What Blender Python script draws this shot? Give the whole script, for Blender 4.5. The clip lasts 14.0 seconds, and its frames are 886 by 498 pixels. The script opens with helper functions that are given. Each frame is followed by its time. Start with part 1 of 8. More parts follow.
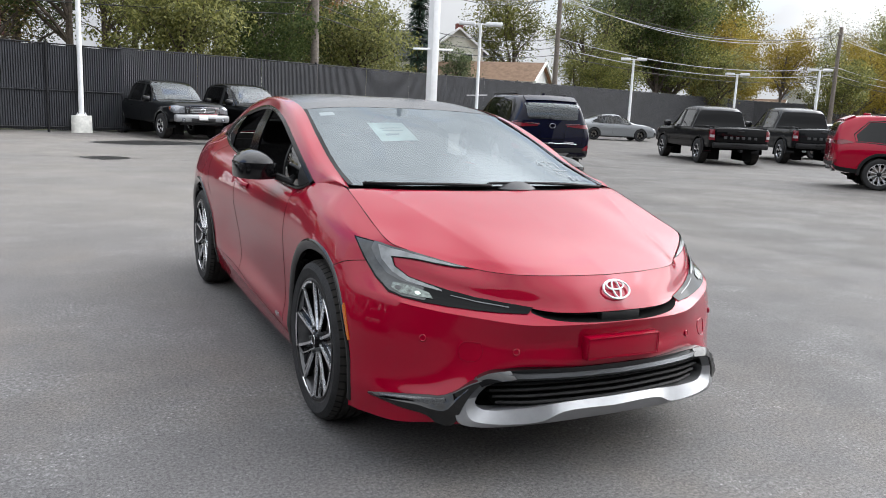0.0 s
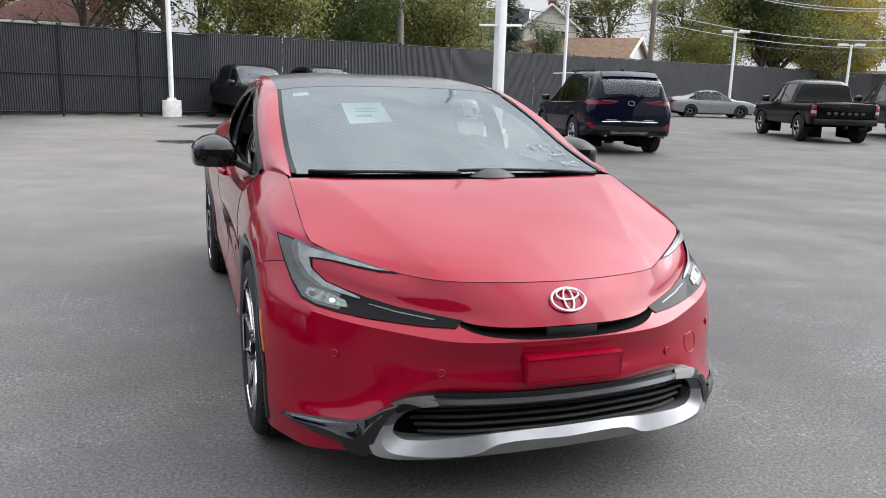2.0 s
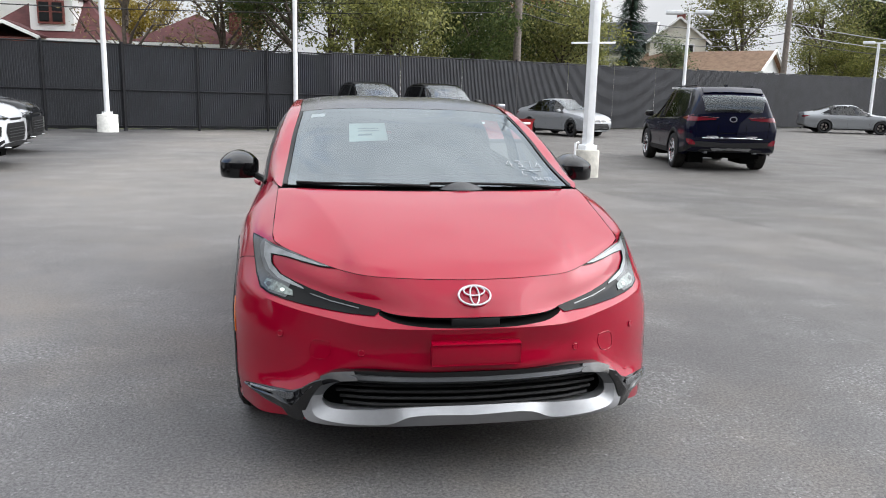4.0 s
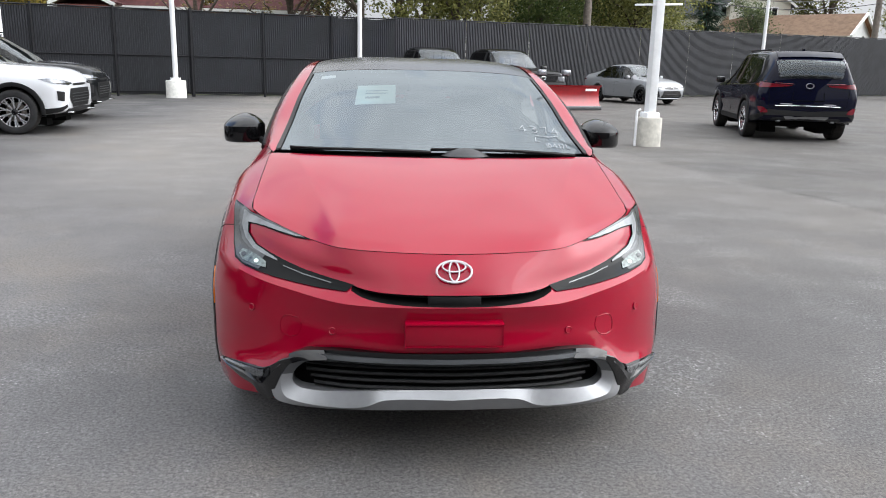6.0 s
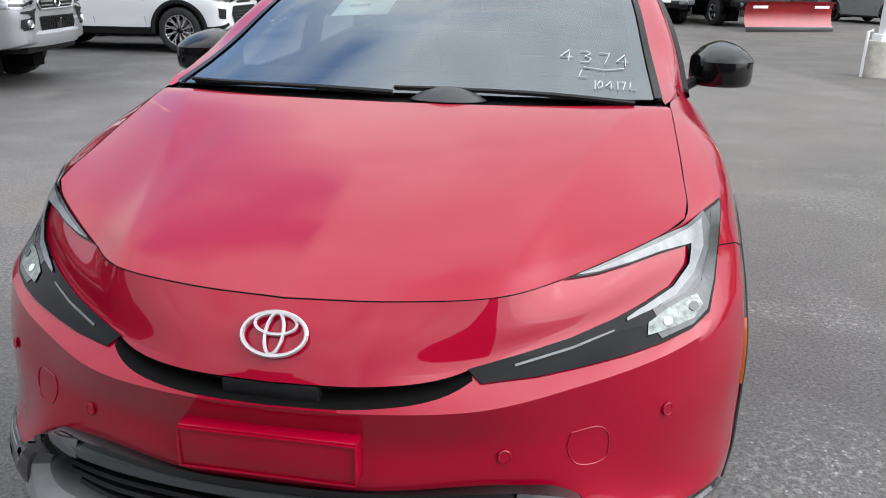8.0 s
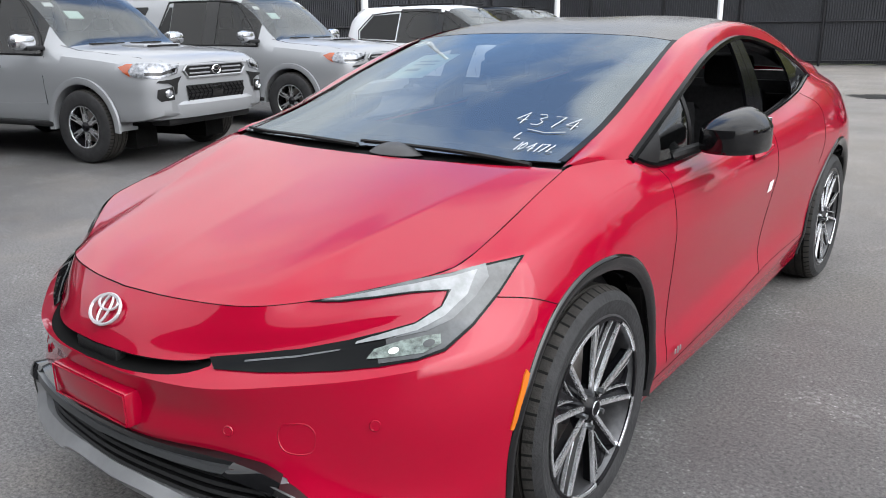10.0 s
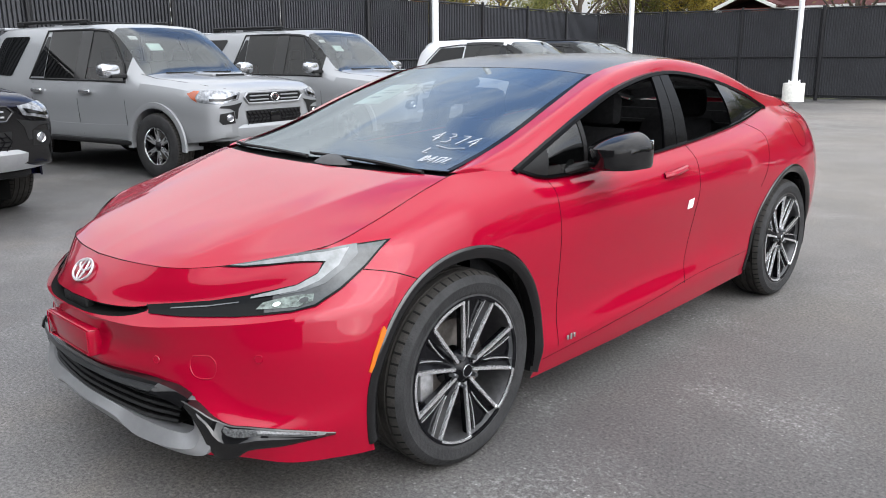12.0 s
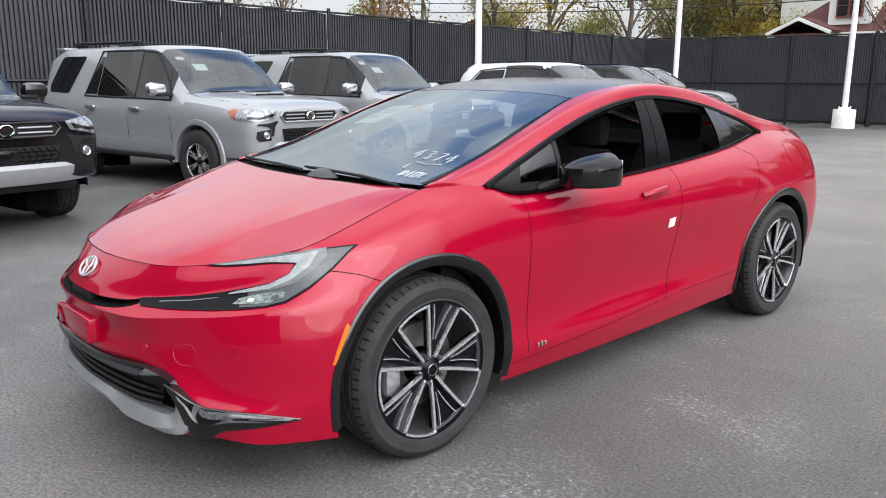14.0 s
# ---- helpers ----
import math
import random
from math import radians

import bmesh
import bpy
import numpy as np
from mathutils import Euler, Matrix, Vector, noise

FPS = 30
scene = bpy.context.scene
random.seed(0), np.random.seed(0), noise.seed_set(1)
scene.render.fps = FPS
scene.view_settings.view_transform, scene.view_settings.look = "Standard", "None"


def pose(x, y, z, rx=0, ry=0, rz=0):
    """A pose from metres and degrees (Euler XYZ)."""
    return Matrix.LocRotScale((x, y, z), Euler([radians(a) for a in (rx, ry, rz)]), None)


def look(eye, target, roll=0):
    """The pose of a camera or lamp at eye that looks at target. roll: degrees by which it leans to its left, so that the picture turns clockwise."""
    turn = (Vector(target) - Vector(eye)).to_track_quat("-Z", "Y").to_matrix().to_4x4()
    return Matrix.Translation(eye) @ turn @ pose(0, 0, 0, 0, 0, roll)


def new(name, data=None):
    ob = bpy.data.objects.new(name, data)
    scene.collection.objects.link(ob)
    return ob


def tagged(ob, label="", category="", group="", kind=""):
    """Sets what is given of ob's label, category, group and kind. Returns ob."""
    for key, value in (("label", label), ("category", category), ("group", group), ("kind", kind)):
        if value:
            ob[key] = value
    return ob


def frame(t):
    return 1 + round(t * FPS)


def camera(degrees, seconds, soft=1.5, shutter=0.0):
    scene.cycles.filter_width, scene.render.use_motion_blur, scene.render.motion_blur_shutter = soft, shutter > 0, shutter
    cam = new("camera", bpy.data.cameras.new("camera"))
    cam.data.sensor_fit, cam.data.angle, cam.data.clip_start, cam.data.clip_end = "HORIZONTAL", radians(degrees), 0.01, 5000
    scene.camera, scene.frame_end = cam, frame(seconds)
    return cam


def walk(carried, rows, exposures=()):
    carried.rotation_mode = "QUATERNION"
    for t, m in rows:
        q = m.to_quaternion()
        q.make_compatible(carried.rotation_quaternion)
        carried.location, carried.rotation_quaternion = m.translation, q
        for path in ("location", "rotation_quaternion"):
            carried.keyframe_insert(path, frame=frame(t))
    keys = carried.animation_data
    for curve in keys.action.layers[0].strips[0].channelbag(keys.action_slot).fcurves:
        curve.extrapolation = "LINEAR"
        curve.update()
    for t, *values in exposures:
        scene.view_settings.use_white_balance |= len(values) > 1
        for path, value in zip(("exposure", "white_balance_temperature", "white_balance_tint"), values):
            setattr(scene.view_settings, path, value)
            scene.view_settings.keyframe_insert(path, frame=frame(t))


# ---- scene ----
cam = camera(59.0, 14.0, soft=1.0)
PATH = [
    (0, (-1.861, -3.135, 1.348), (-0.971, -1.379, 0.995), 2.7),
    (0.5, (-1.775, -3.032, 1.336), (-0.909, -1.267, 0.97), 2.7),
    (1, (-1.622, -2.872, 1.339), (-0.801, -1.089, 0.958), 2.5),
    (1.5, (-1.392, -2.86, 1.344), (-0.645, -1.048, 0.946), 2.1),
    (2, (-1.158, -2.968, 1.357), (-0.498, -1.125, 0.946), 1.7),
    (4.3, (-0.572, -3.614, 1.418), (-0.253, -1.676, 1.039), 1.6),
    (4.5, (-0.561, -3.64, 1.414), (-0.258, -1.699, 1.037), 1.7),
    (5, (-0.493, -3.595, 1.402), (-0.229, -1.65, 1.02), 1.5),
    (5.5, (-0.379, -3.485, 1.406), (-0.155, -1.541, 0.993), 1.4),
    (6, (-0.257, -3.363, 1.39), (-0.086, -1.426, 0.923), 1.4),
    (6.5, (-0.141, -3.117, 1.343), (-0.041, -1.192, 0.809), 1.5),
    (7, (0.027, -2.78, 1.348), (0.031, -0.87, 0.755), 1.4),
    (7.5, (0.29, -2.419, 1.341), (0.145, -0.529, 0.703), 1.1),
    (8, (0.5, -2.046, 1.303), (0.163, -0.188, 0.643), 0.7),
    (8.2, (0.585, -1.919, 1.308), (0.149, -0.075, 0.67), 0.6),
    (10.3, (1.919, -1.819, 1.376), (0.701, -0.327, 0.837), -0.8),
    (10.5, (2.02, -1.853, 1.375), (0.786, -0.371, 0.846), -0.8),
    (11, (2.247, -1.969, 1.386), (0.976, -0.512, 0.873), -0.8),
    (11.5, (2.41, -1.96, 1.389), (1.099, -0.533, 0.896), -0.6),
    (12, (2.556, -1.856, 1.384), (1.206, -0.459, 0.909), -0.3),
    (12.5, (2.678, -1.855, 1.388), (1.295, -0.485, 0.93), -0.0),
    (13, (2.823, -1.913, 1.397), (1.412, -0.567, 0.953), 0.2),
    (13.5, (2.885, -1.895, 1.387), (1.454, -0.565, 0.957), 0.4),
    (14, (2.919, -1.807, 1.389), (1.472, -0.493, 0.966), 0.3),
]
walk(cam, [(t, look(e, g, r)) for t, e, g, r in PATH], [(0, .24), (5, .24), (7, .25), (8, .14), (10.5, .28), (11.5, .30), (14, .26)])

# ---- world and light ----
world = bpy.data.worlds.new("overcast_sky")
scene.world = world
world.use_nodes = True
wn, wl = world.node_tree.nodes, world.node_tree.links
sky = wn.new("ShaderNodeTexSky")
sky.sky_type = "NISHITA"
sky.sun_disc = False
sky.sun_elevation = radians(30)
sky.sun_rotation = radians(96)
sky_bg = wn["Background"]
tc = wn.new("ShaderNodeTexCoord")
cl_map = wn.new("ShaderNodeMapping")
cl_map.inputs["Scale"].default_value = (1.6, 1.6, 4.0)
cl_map.inputs["Location"].default_value = (2.4, 0.7, 0.3)
cl_noise = wn.new("ShaderNodeTexNoise")
cl_noise.inputs["Scale"].default_value = 1.7
cl_noise.inputs["Detail"].default_value = 4
cl_noise.inputs["Roughness"].default_value = 0.55
cl_ramp = wn.new("ShaderNodeValToRGB")
cl_ramp.color_ramp.elements[0].position, cl_ramp.color_ramp.elements[1].position = 0.30, 0.60
cl_ramp.color_ramp.elements[0].color = (0.10, 0.10, 0.10, 1)
cl_tone = wn.new("ShaderNodeTexNoise")
cl_tone.inputs["Scale"].default_value = 2.3
cl_tone.inputs["Detail"].default_value = 3
cl_shade = wn.new("ShaderNodeValToRGB")
cl_shade.color_ramp.elements[0].position, cl_shade.color_ramp.elements[1].position = 0.3, 0.7
cl_shade.color_ramp.elements[0].color = (7.8, 8.05, 8.5, 1)
cl_shade.color_ramp.elements[1].color = (10.7, 10.95, 11.3, 1)
cl_mix = wn.new("ShaderNodeMixRGB")
wl.new(tc.outputs["Generated"], cl_map.inputs["Vector"])
wl.new(cl_map.outputs[0], cl_noise.inputs["Vector"])
wl.new(cl_map.outputs[0], cl_tone.inputs["Vector"])
# broken cloud with one wide blue gap over the parked row
gap_dot = wn.new("ShaderNodeVectorMath")
gap_dot.operation = "DOT_PRODUCT"
gap_dot.inputs[1].default_value = Vector((-0.56, 0.58, 0.60)).normalized()
wl.new(tc.outputs["Generated"], gap_dot.inputs[0])
gap_map = wn.new("ShaderNodeMapRange")
gap_map.interpolation_type = "SMOOTHSTEP"
gap_map.inputs["From Min"].default_value, gap_map.inputs["From Max"].default_value = 0.93, 0.992
gap_map.inputs["To Min"].default_value, gap_map.inputs["To Max"].default_value = 0.14, -0.18
wl.new(gap_dot.outputs["Value"], gap_map.inputs["Value"])
cover = wn.new("ShaderNodeMath")
wl.new(cl_noise.outputs["Fac"], cover.inputs[0])
wl.new(gap_map.outputs[0], cover.inputs[1])
wl.new(cover.outputs[0], cl_ramp.inputs[0])
wl.new(cl_tone.outputs["Fac"], cl_shade.inputs[0])
wl.new(cl_ramp.outputs[0], cl_mix.inputs[0])
sky_gain = wn.new("ShaderNodeMixRGB")
sky_gain.blend_type = "MULTIPLY"
sky_gain.inputs[0].default_value = 1.0
sky_gain.inputs[2].default_value = (2.2, 2.35, 2.6, 1)
wl.new(sky.outputs[0], sky_gain.inputs[1])
wl.new(sky_gain.outputs[0], cl_mix.inputs[1])
wl.new(cl_shade.outputs[0], cl_mix.inputs[2])
# an overcast sky is dimmer near the horizon than overhead, and brighter round the veiled sun
sky_sep = wn.new("ShaderNodeSeparateXYZ")
wl.new(tc.outputs["Generated"], sky_sep.inputs[0])
sky_grad = wn.new("ShaderNodeMapRange")
sky_grad.inputs["From Min"].default_value, sky_grad.inputs["From Max"].default_value = 0.0, 0.9
sky_grad.inputs["To Min"].default_value, sky_grad.inputs["To Max"].default_value = 0.40, 1.55
wl.new(sky_sep.outputs["Z"], sky_grad.inputs["Value"])
sun_dot = wn.new("ShaderNodeVectorMath")
sun_dot.operation = "DOT_PRODUCT"
sun_dot.inputs[1].default_value = Vector((12, -1.2, 6.6)).normalized()
wl.new(tc.outputs["Generated"], sun_dot.inputs[0])
sun_glow = wn.new("ShaderNodeMapRange")
sun_glow.interpolation_type = "SMOOTHSTEP"
sun_glow.inputs["From Min"].default_value, sun_glow.inputs["From Max"].default_value = 0.58, 1.0
sun_glow.inputs["To Min"].default_value, sun_glow.inputs["To Max"].default_value = 0.92, 2.8
wl.new(sun_dot.outputs["Value"], sun_glow.inputs["Value"])
sky_fall = wn.new("ShaderNodeMath")
sky_fall.operation = "MULTIPLY"
wl.new(sky_grad.outputs[0], sky_fall.inputs[0])
wl.new(sun_glow.outputs[0], sky_fall.inputs[1])
sky_mul = wn.new("ShaderNodeMixRGB")
sky_mul.blend_type = "MULTIPLY"
sky_mul.inputs[0].default_value = 1.0
wl.new(cl_mix.outputs[0], sky_mul.inputs[1])
wl.new(sky_fall.outputs[0], sky_mul.inputs[2])
wl.new(sky_mul.outputs[0], sky_bg.inputs["Color"])
sky_bg.inputs["Strength"].default_value = 0.145

sun = new("sun", bpy.data.lights.new("sun", "SUN"))
sun.data.energy = 1.0
sun.data.angle = radians(50)
sun.data.color = (1.0, 0.975, 0.95)
sun.matrix_world = look((12, -1.2, 6.6), (0, 0, 0))


# ---- materials ----
def mat(name, col, rough=0.5, metal=0.0, coat=0.0, vary=0.0, scale=8.0, bump=0.0, bscale=60.0, spec=0.5, col2=None, emit=0.0, piece=0.0):
    """A principled material with colour variation at two scales and fine relief."""
    m = bpy.data.materials.new(name)
    m.use_nodes = True
    n, l = m.node_tree.nodes, m.node_tree.links
    b = n["Principled BSDF"]
    b.inputs["Base Color"].default_value = (*col, 1)
    b.inputs["Roughness"].default_value = rough
    b.inputs["Metallic"].default_value = metal
    b.inputs["Coat Weight"].default_value = coat
    b.inputs["Coat Roughness"].default_value = 0.04
    b.inputs["Specular IOR Level"].default_value = spec
    if emit:
        b.inputs["Emission Color"].default_value = (*col, 1)
        b.inputs["Emission Strength"].default_value = emit
    co = n.new("ShaderNodeTexCoord")
    last = None
    if vary or col2:
        a = n.new("ShaderNodeTexNoise")
        a.inputs["Scale"].default_value = scale
        a.inputs["Detail"].default_value = 8
        a.inputs["Roughness"].default_value = 0.65
        l.new(co.outputs["Object"], a.inputs["Vector"])
        mix = n.new("ShaderNodeMixRGB")
        ramp = n.new("ShaderNodeValToRGB")
        ramp.color_ramp.elements[0].position, ramp.color_ramp.elements[1].position = 0.35, 0.65
        l.new(a.outputs["Fac"], ramp.inputs[0])
        l.new(ramp.outputs[0], mix.inputs[0])
        c2 = col2 or tuple(min(1, c * (1 + vary)) for c in col)
        c1 = col if col2 else tuple(c * (1 - vary) for c in col)
        mix.inputs[1].default_value = (*c1, 1)
        mix.inputs[2].default_value = (*c2, 1)
        last = mix.outputs[0]
        l.new(last, b.inputs["Base Color"])
    if piece:
        oi = n.new("ShaderNodeObjectInfo")
        hs = n.new("ShaderNodeHueSaturation")
        mr = n.new("ShaderNodeMapRange")
        mr.inputs["To Min"].default_value, mr.inputs["To Max"].default_value = 1 - piece, 1 + piece
        l.new(oi.outputs["Random"], mr.inputs["Value"])
        l.new(mr.outputs[0], hs.inputs["Value"])
        if last:
            l.new(last, hs.inputs["Color"])
        else:
            hs.inputs["Color"].default_value = (*col, 1)
        l.new(hs.outputs[0], b.inputs["Base Color"])
    if bump:
        a = n.new("ShaderNodeTexNoise")
        a.inputs["Scale"].default_value = bscale
        a.inputs["Detail"].default_value = 5
        l.new(co.outputs["Object"], a.inputs["Vector"])
        bp = n.new("ShaderNodeBump")
        bp.inputs["Strength"].default_value = bump
        bp.inputs["Distance"].default_value = 0.01
        l.new(a.outputs["Fac"], bp.inputs["Height"])
        l.new(bp.outputs[0], b.inputs["Normal"])
    return m


def paint(name, col, metal=0.35, rough=0.38, coat=1.0):
    """Car paint: metal flake under a clear coat with a trace of road dust."""
    m = mat(name, col, rough, metal, coat)
    n, l = m.node_tree.nodes, m.node_tree.links
    b = n["Principled BSDF"]
    co = n.new("ShaderNodeTexCoord")
    fl = n.new("ShaderNodeTexNoise")
    fl.inputs["Scale"].default_value = 900
    l.new(co.outputs["Object"], fl.inputs["Vector"])
    mr = n.new("ShaderNodeMapRange")
    mr.inputs["To Min"].default_value, mr.inputs["To Max"].default_value = rough - 0.08, rough + 0.08
    l.new(fl.outputs["Fac"], mr.inputs["Value"])
    l.new(mr.outputs[0], b.inputs["Roughness"])
    b.inputs["Coat IOR"].default_value = 1.43
    b.inputs["Specular IOR Level"].default_value = 0.05
    b.inputs["Specular Tint"].default_value = (*[min(1, c * 2.2 + 0.02) for c in col], 1)
    du = n.new("ShaderNodeTexNoise")
    du.inputs["Scale"].default_value = 3.5
    du.inputs["Detail"].default_value = 9
    l.new(co.outputs["Object"], du.inputs["Vector"])
    m2 = n.new("ShaderNodeMapRange")
    m2.inputs["To Min"].default_value, m2.inputs["To Max"].default_value = 0.008, 0.035
    l.new(du.outputs["Fac"], m2.inputs["Value"])
    l.new(m2.outputs[0], b.inputs["Coat Roughness"])
    return m


def pane(name, tint=(0.75, 0.82, 0.8), clear=0.75, gloss=1.0, ior=1.75, tone=(1.0, 1.0, 1.0)):
    """Thin glass: a tinted see-through sheet with a mirror sheen by Fresnel."""
    m = bpy.data.materials.new(name)
    m.use_nodes = True
    n, l = m.node_tree.nodes, m.node_tree.links
    n.remove(n["Principled BSDF"])
    tr = n.new("ShaderNodeBsdfTransparent")
    tr.inputs[0].default_value = (tint[0] * clear, tint[1] * clear, tint[2] * clear, 1)
    gl = n.new("ShaderNodeBsdfGlossy")
    gl.inputs["Roughness"].default_value = 0.02
    gl.inputs["Color"].default_value = (gloss * tone[0], gloss * tone[1], gloss * tone[2], 1)
    fr = n.new("ShaderNodeFresnel")
    fr.inputs["IOR"].default_value = ior
    mx = n.new("ShaderNodeMixShader")
    l.new(fr.outputs[0], mx.inputs[0])
    l.new(tr.outputs[0], mx.inputs[1])
    l.new(gl.outputs[0], mx.inputs[2])
    l.new(mx.outputs[0], n["Material Output"].inputs["Surface"])
    return m


def asphalt_mat():
    m = bpy.data.materials.new("worn_asphalt")
    m.use_nodes = True
    n, l = m.node_tree.nodes, m.node_tree.links
    b = n["Principled BSDF"]
    co = n.new("ShaderNodeTexCoord")

    def noise_node(scale, detail=6, rough=0.6, dim=None):
        a = n.new("ShaderNodeTexNoise")
        a.inputs["Scale"].default_value = scale
        a.inputs["Detail"].default_value = detail
        a.inputs["Roughness"].default_value = rough
        l.new((dim or co.outputs["Object"]), a.inputs["Vector"])
        return a.outputs["Fac"]

    def ramp(src, p0, p1, c0=(0, 0, 0, 1), c1=(1, 1, 1, 1)):
        r = n.new("ShaderNodeValToRGB")
        r.color_ramp.elements[0].position, r.color_ramp.elements[1].position = p0, p1
        r.color_ramp.elements[0].color, r.color_ramp.elements[1].color = c0, c1
        l.new(src, r.inputs[0])
        return r.outputs[0]

    def mix(f, a, c, mode="MIX"):
        x = n.new("ShaderNodeMixRGB")
        x.blend_type = mode
        for i, s in enumerate((f, a, c)):
            if isinstance(s, (int, float)):
                x.inputs[i].default_value = s if i == 0 else (s, s, s, 1)
            elif isinstance(s, tuple):
                x.inputs[i].default_value = s
            else:
                l.new(s, x.inputs[i])
        return x.outputs[0]

    base = ramp(noise_node(0.35, 7), 0.3, 0.72, (0.060, 0.059, 0.062, 1), (0.122, 0.119, 0.118, 1))
    # old dirt ground into the surface
    dirt = mix(1.0, ramp(noise_node(0.95, 8, 0.68), 0.46, 0.70), ramp(noise_node(0.3, 4), 0.40, 0.62), "MULTIPLY")
    base = mix(mix(1.0, dirt, (0.62, 0.62, 0.62, 1), "MULTIPLY"), base, (0.155, 0.134, 0.112, 1))
    damp = ramp(noise_node(0.55, 7, 0.62), 0.56, 0.72)
    base = mix(mix(1.0, damp, (0.40, 0.40, 0.40, 1), "MULTIPLY"), base, (0.045, 0.045, 0.047, 1))
    # dusty beige ground further back in the lot
    sep = n.new("ShaderNodeSeparateXYZ")
    l.new(co.outputs["Object"], sep.inputs[0])
    far = n.new("ShaderNodeMapRange")
    far.inputs["From Min"].default_value, far.inputs["From Max"].default_value = 0.0, 5.5
    lane = n.new("ShaderNodeMath")
    lane.operation = "MULTIPLY_ADD"
    l.new(sep.outputs["X"], lane.inputs[0])
    lane.inputs[1].default_value = 0.30
    yy = n.new("ShaderNodeMath")
    yy.operation = "MULTIPLY"
    l.new(sep.outputs["Y"], yy.inputs[0])
    yy.inputs[1].default_value = 0.80
    l.new(yy.outputs[0], lane.inputs[2])
    l.new(lane.outputs[0], far.inputs["Value"])
    dust_n = ramp(noise_node(0.22, 7), 0.26, 0.62, (0.25, 0.25, 0.25, 1))
    # the parking stalls along the fence stay dark
    stall = n.new("ShaderNodeMapRange")
    stall.inputs["From Min"].default_value, stall.inputs["From Max"].default_value = -6.5, -3.8
    l.new(sep.outputs["X"], stall.inputs["Value"])
    dust = mix(1.0, mix(1.0, dust_n, far.outputs[0], "MULTIPLY"), stall.outputs[0], "MULTIPLY")
    base = mix(mix(1.0, dust, (0.55, 0.55, 0.55, 1), "MULTIPLY"), base, (0.190, 0.172, 0.150, 1))
    # the lane is paler; stalls get darker asphalt plus parked cars' shade, painted in
    stall_shade = n.new("ShaderNodeMapRange")
    stall_shade.inputs["From Min"].default_value, stall_shade.inputs["From Max"].default_value = -6.5, -3.6
    stall_shade.inputs["To Min"].default_value, stall_shade.inputs["To Max"].default_value = 0.60, 1.10
    l.new(sep.outputs["X"], stall_shade.inputs["Value"])
    base = mix(1.0, base, stall_shade.outputs[0], "MULTIPLY")
    # tone falls smoothly from the car's middle towards +x
    side_tone = n.new("ShaderNodeMapRange")
    side_tone.inputs["From Min"].default_value, side_tone.inputs["From Max"].default_value = -0.8, 2.4
    side_tone.inputs["To Min"].default_value, side_tone.inputs["To Max"].default_value = 1.0, 0.76
    l.new(sep.outputs["X"], side_tone.inputs["Value"])
    base = mix(1.0, base, side_tone.outputs[0], "MULTIPLY")
    wear2 = n.new("ShaderNodeMapRange")
    wear2.inputs["From Min"].default_value, wear2.inputs["From Max"].default_value = 4.95, 5.15
    wear2.inputs["To Min"].default_value, wear2.inputs["To Max"].default_value = 1.0, 0.74
    # a newer, darker surface begins at the long crack
    joint = n.new("ShaderNodeMath")
    joint.operation = "MULTIPLY_ADD"
    l.new(sep.outputs["Y"], joint.inputs[0])
    joint.inputs[1].default_value = 0.22
    l.new(sep.outputs["X"], joint.inputs[2])
    joint2 = n.new("ShaderNodeMath")
    joint2.operation = "SUBTRACT"
    l.new(joint.outputs[0], joint2.inputs[0])
    joint2.inputs[1].default_value = 0.66
    l.new(joint2.outputs[0], wear2.inputs["Value"])
    base = mix(1.0, base, wear2.outputs[0], "MULTIPLY")
    # aggregate grain
    grain = ramp(noise_node(70, 5, 0.9), 0.36, 0.64, (0.30, 0.30, 0.30, 1), (1.75, 1.72, 1.68, 1))
    base = mix(1.0, base, grain, "MULTIPLY")
    # pale specks
    vor = n.new("ShaderNodeTexVoronoi")
    vor.inputs["Scale"].default_value = 58
    l.new(co.outputs["Object"], vor.inputs["Vector"])
    sp = ramp(vor.outputs["Distance"], 0.12, 0.34, (1, 1, 1, 1), (0, 0, 0, 1))
    cellr = n.new("ShaderNodeSeparateColor")
    l.new(vor.outputs["Color"], cellr.inputs[0])
    pick = ramp(cellr.outputs[0], 0.84, 0.90)
    st = n.new("ShaderNodeMapping")
    st.inputs["Rotation"].default_value = (0, 0, -0.16)
    st.inputs["Scale"].default_value = (1.0, 1.3, 1)
    l.new(co.outputs["Object"], st.inputs["Vector"])
    where = ramp(noise_node(1.25, 6, 0.62, st.outputs[0]), 0.46, 0.62, (0.05, 0.05, 0.05, 1))
    specks = mix(1.0, mix(1.0, sp, pick, "MULTIPLY"), where, "MULTIPLY")
    base = mix(specks, base, (0.36, 0.355, 0.345, 1))
    vor2 = n.new("ShaderNodeTexVoronoi")
    vor2.inputs["Scale"].default_value = 70
    l.new(co.outputs["Object"], vor2.inputs["Vector"])
    cell2 = n.new("ShaderNodeSeparateColor")
    l.new(vor2.outputs["Color"], cell2.inputs[0])
    fine = mix(1.0, ramp(vor2.outputs["Distance"], 0.20, 0.38, (1, 1, 1, 1), (0, 0, 0, 1)), ramp(cell2.outputs[0], 0.80, 0.86), "MULTIPLY")
    base = mix(mix(1.0, fine, (0.12, 0.12, 0.12, 1), "MULTIPLY"), base, (0.50, 0.50, 0.49, 1))
    # scuffed streaks
    streak = ramp(noise_node(1.25, 6, 0.62, st.outputs[0]), 0.50, 0.64)
    streak = mix(1.0, streak, ramp(noise_node(42, 5, 0.78), 0.50, 0.62), "MULTIPLY")
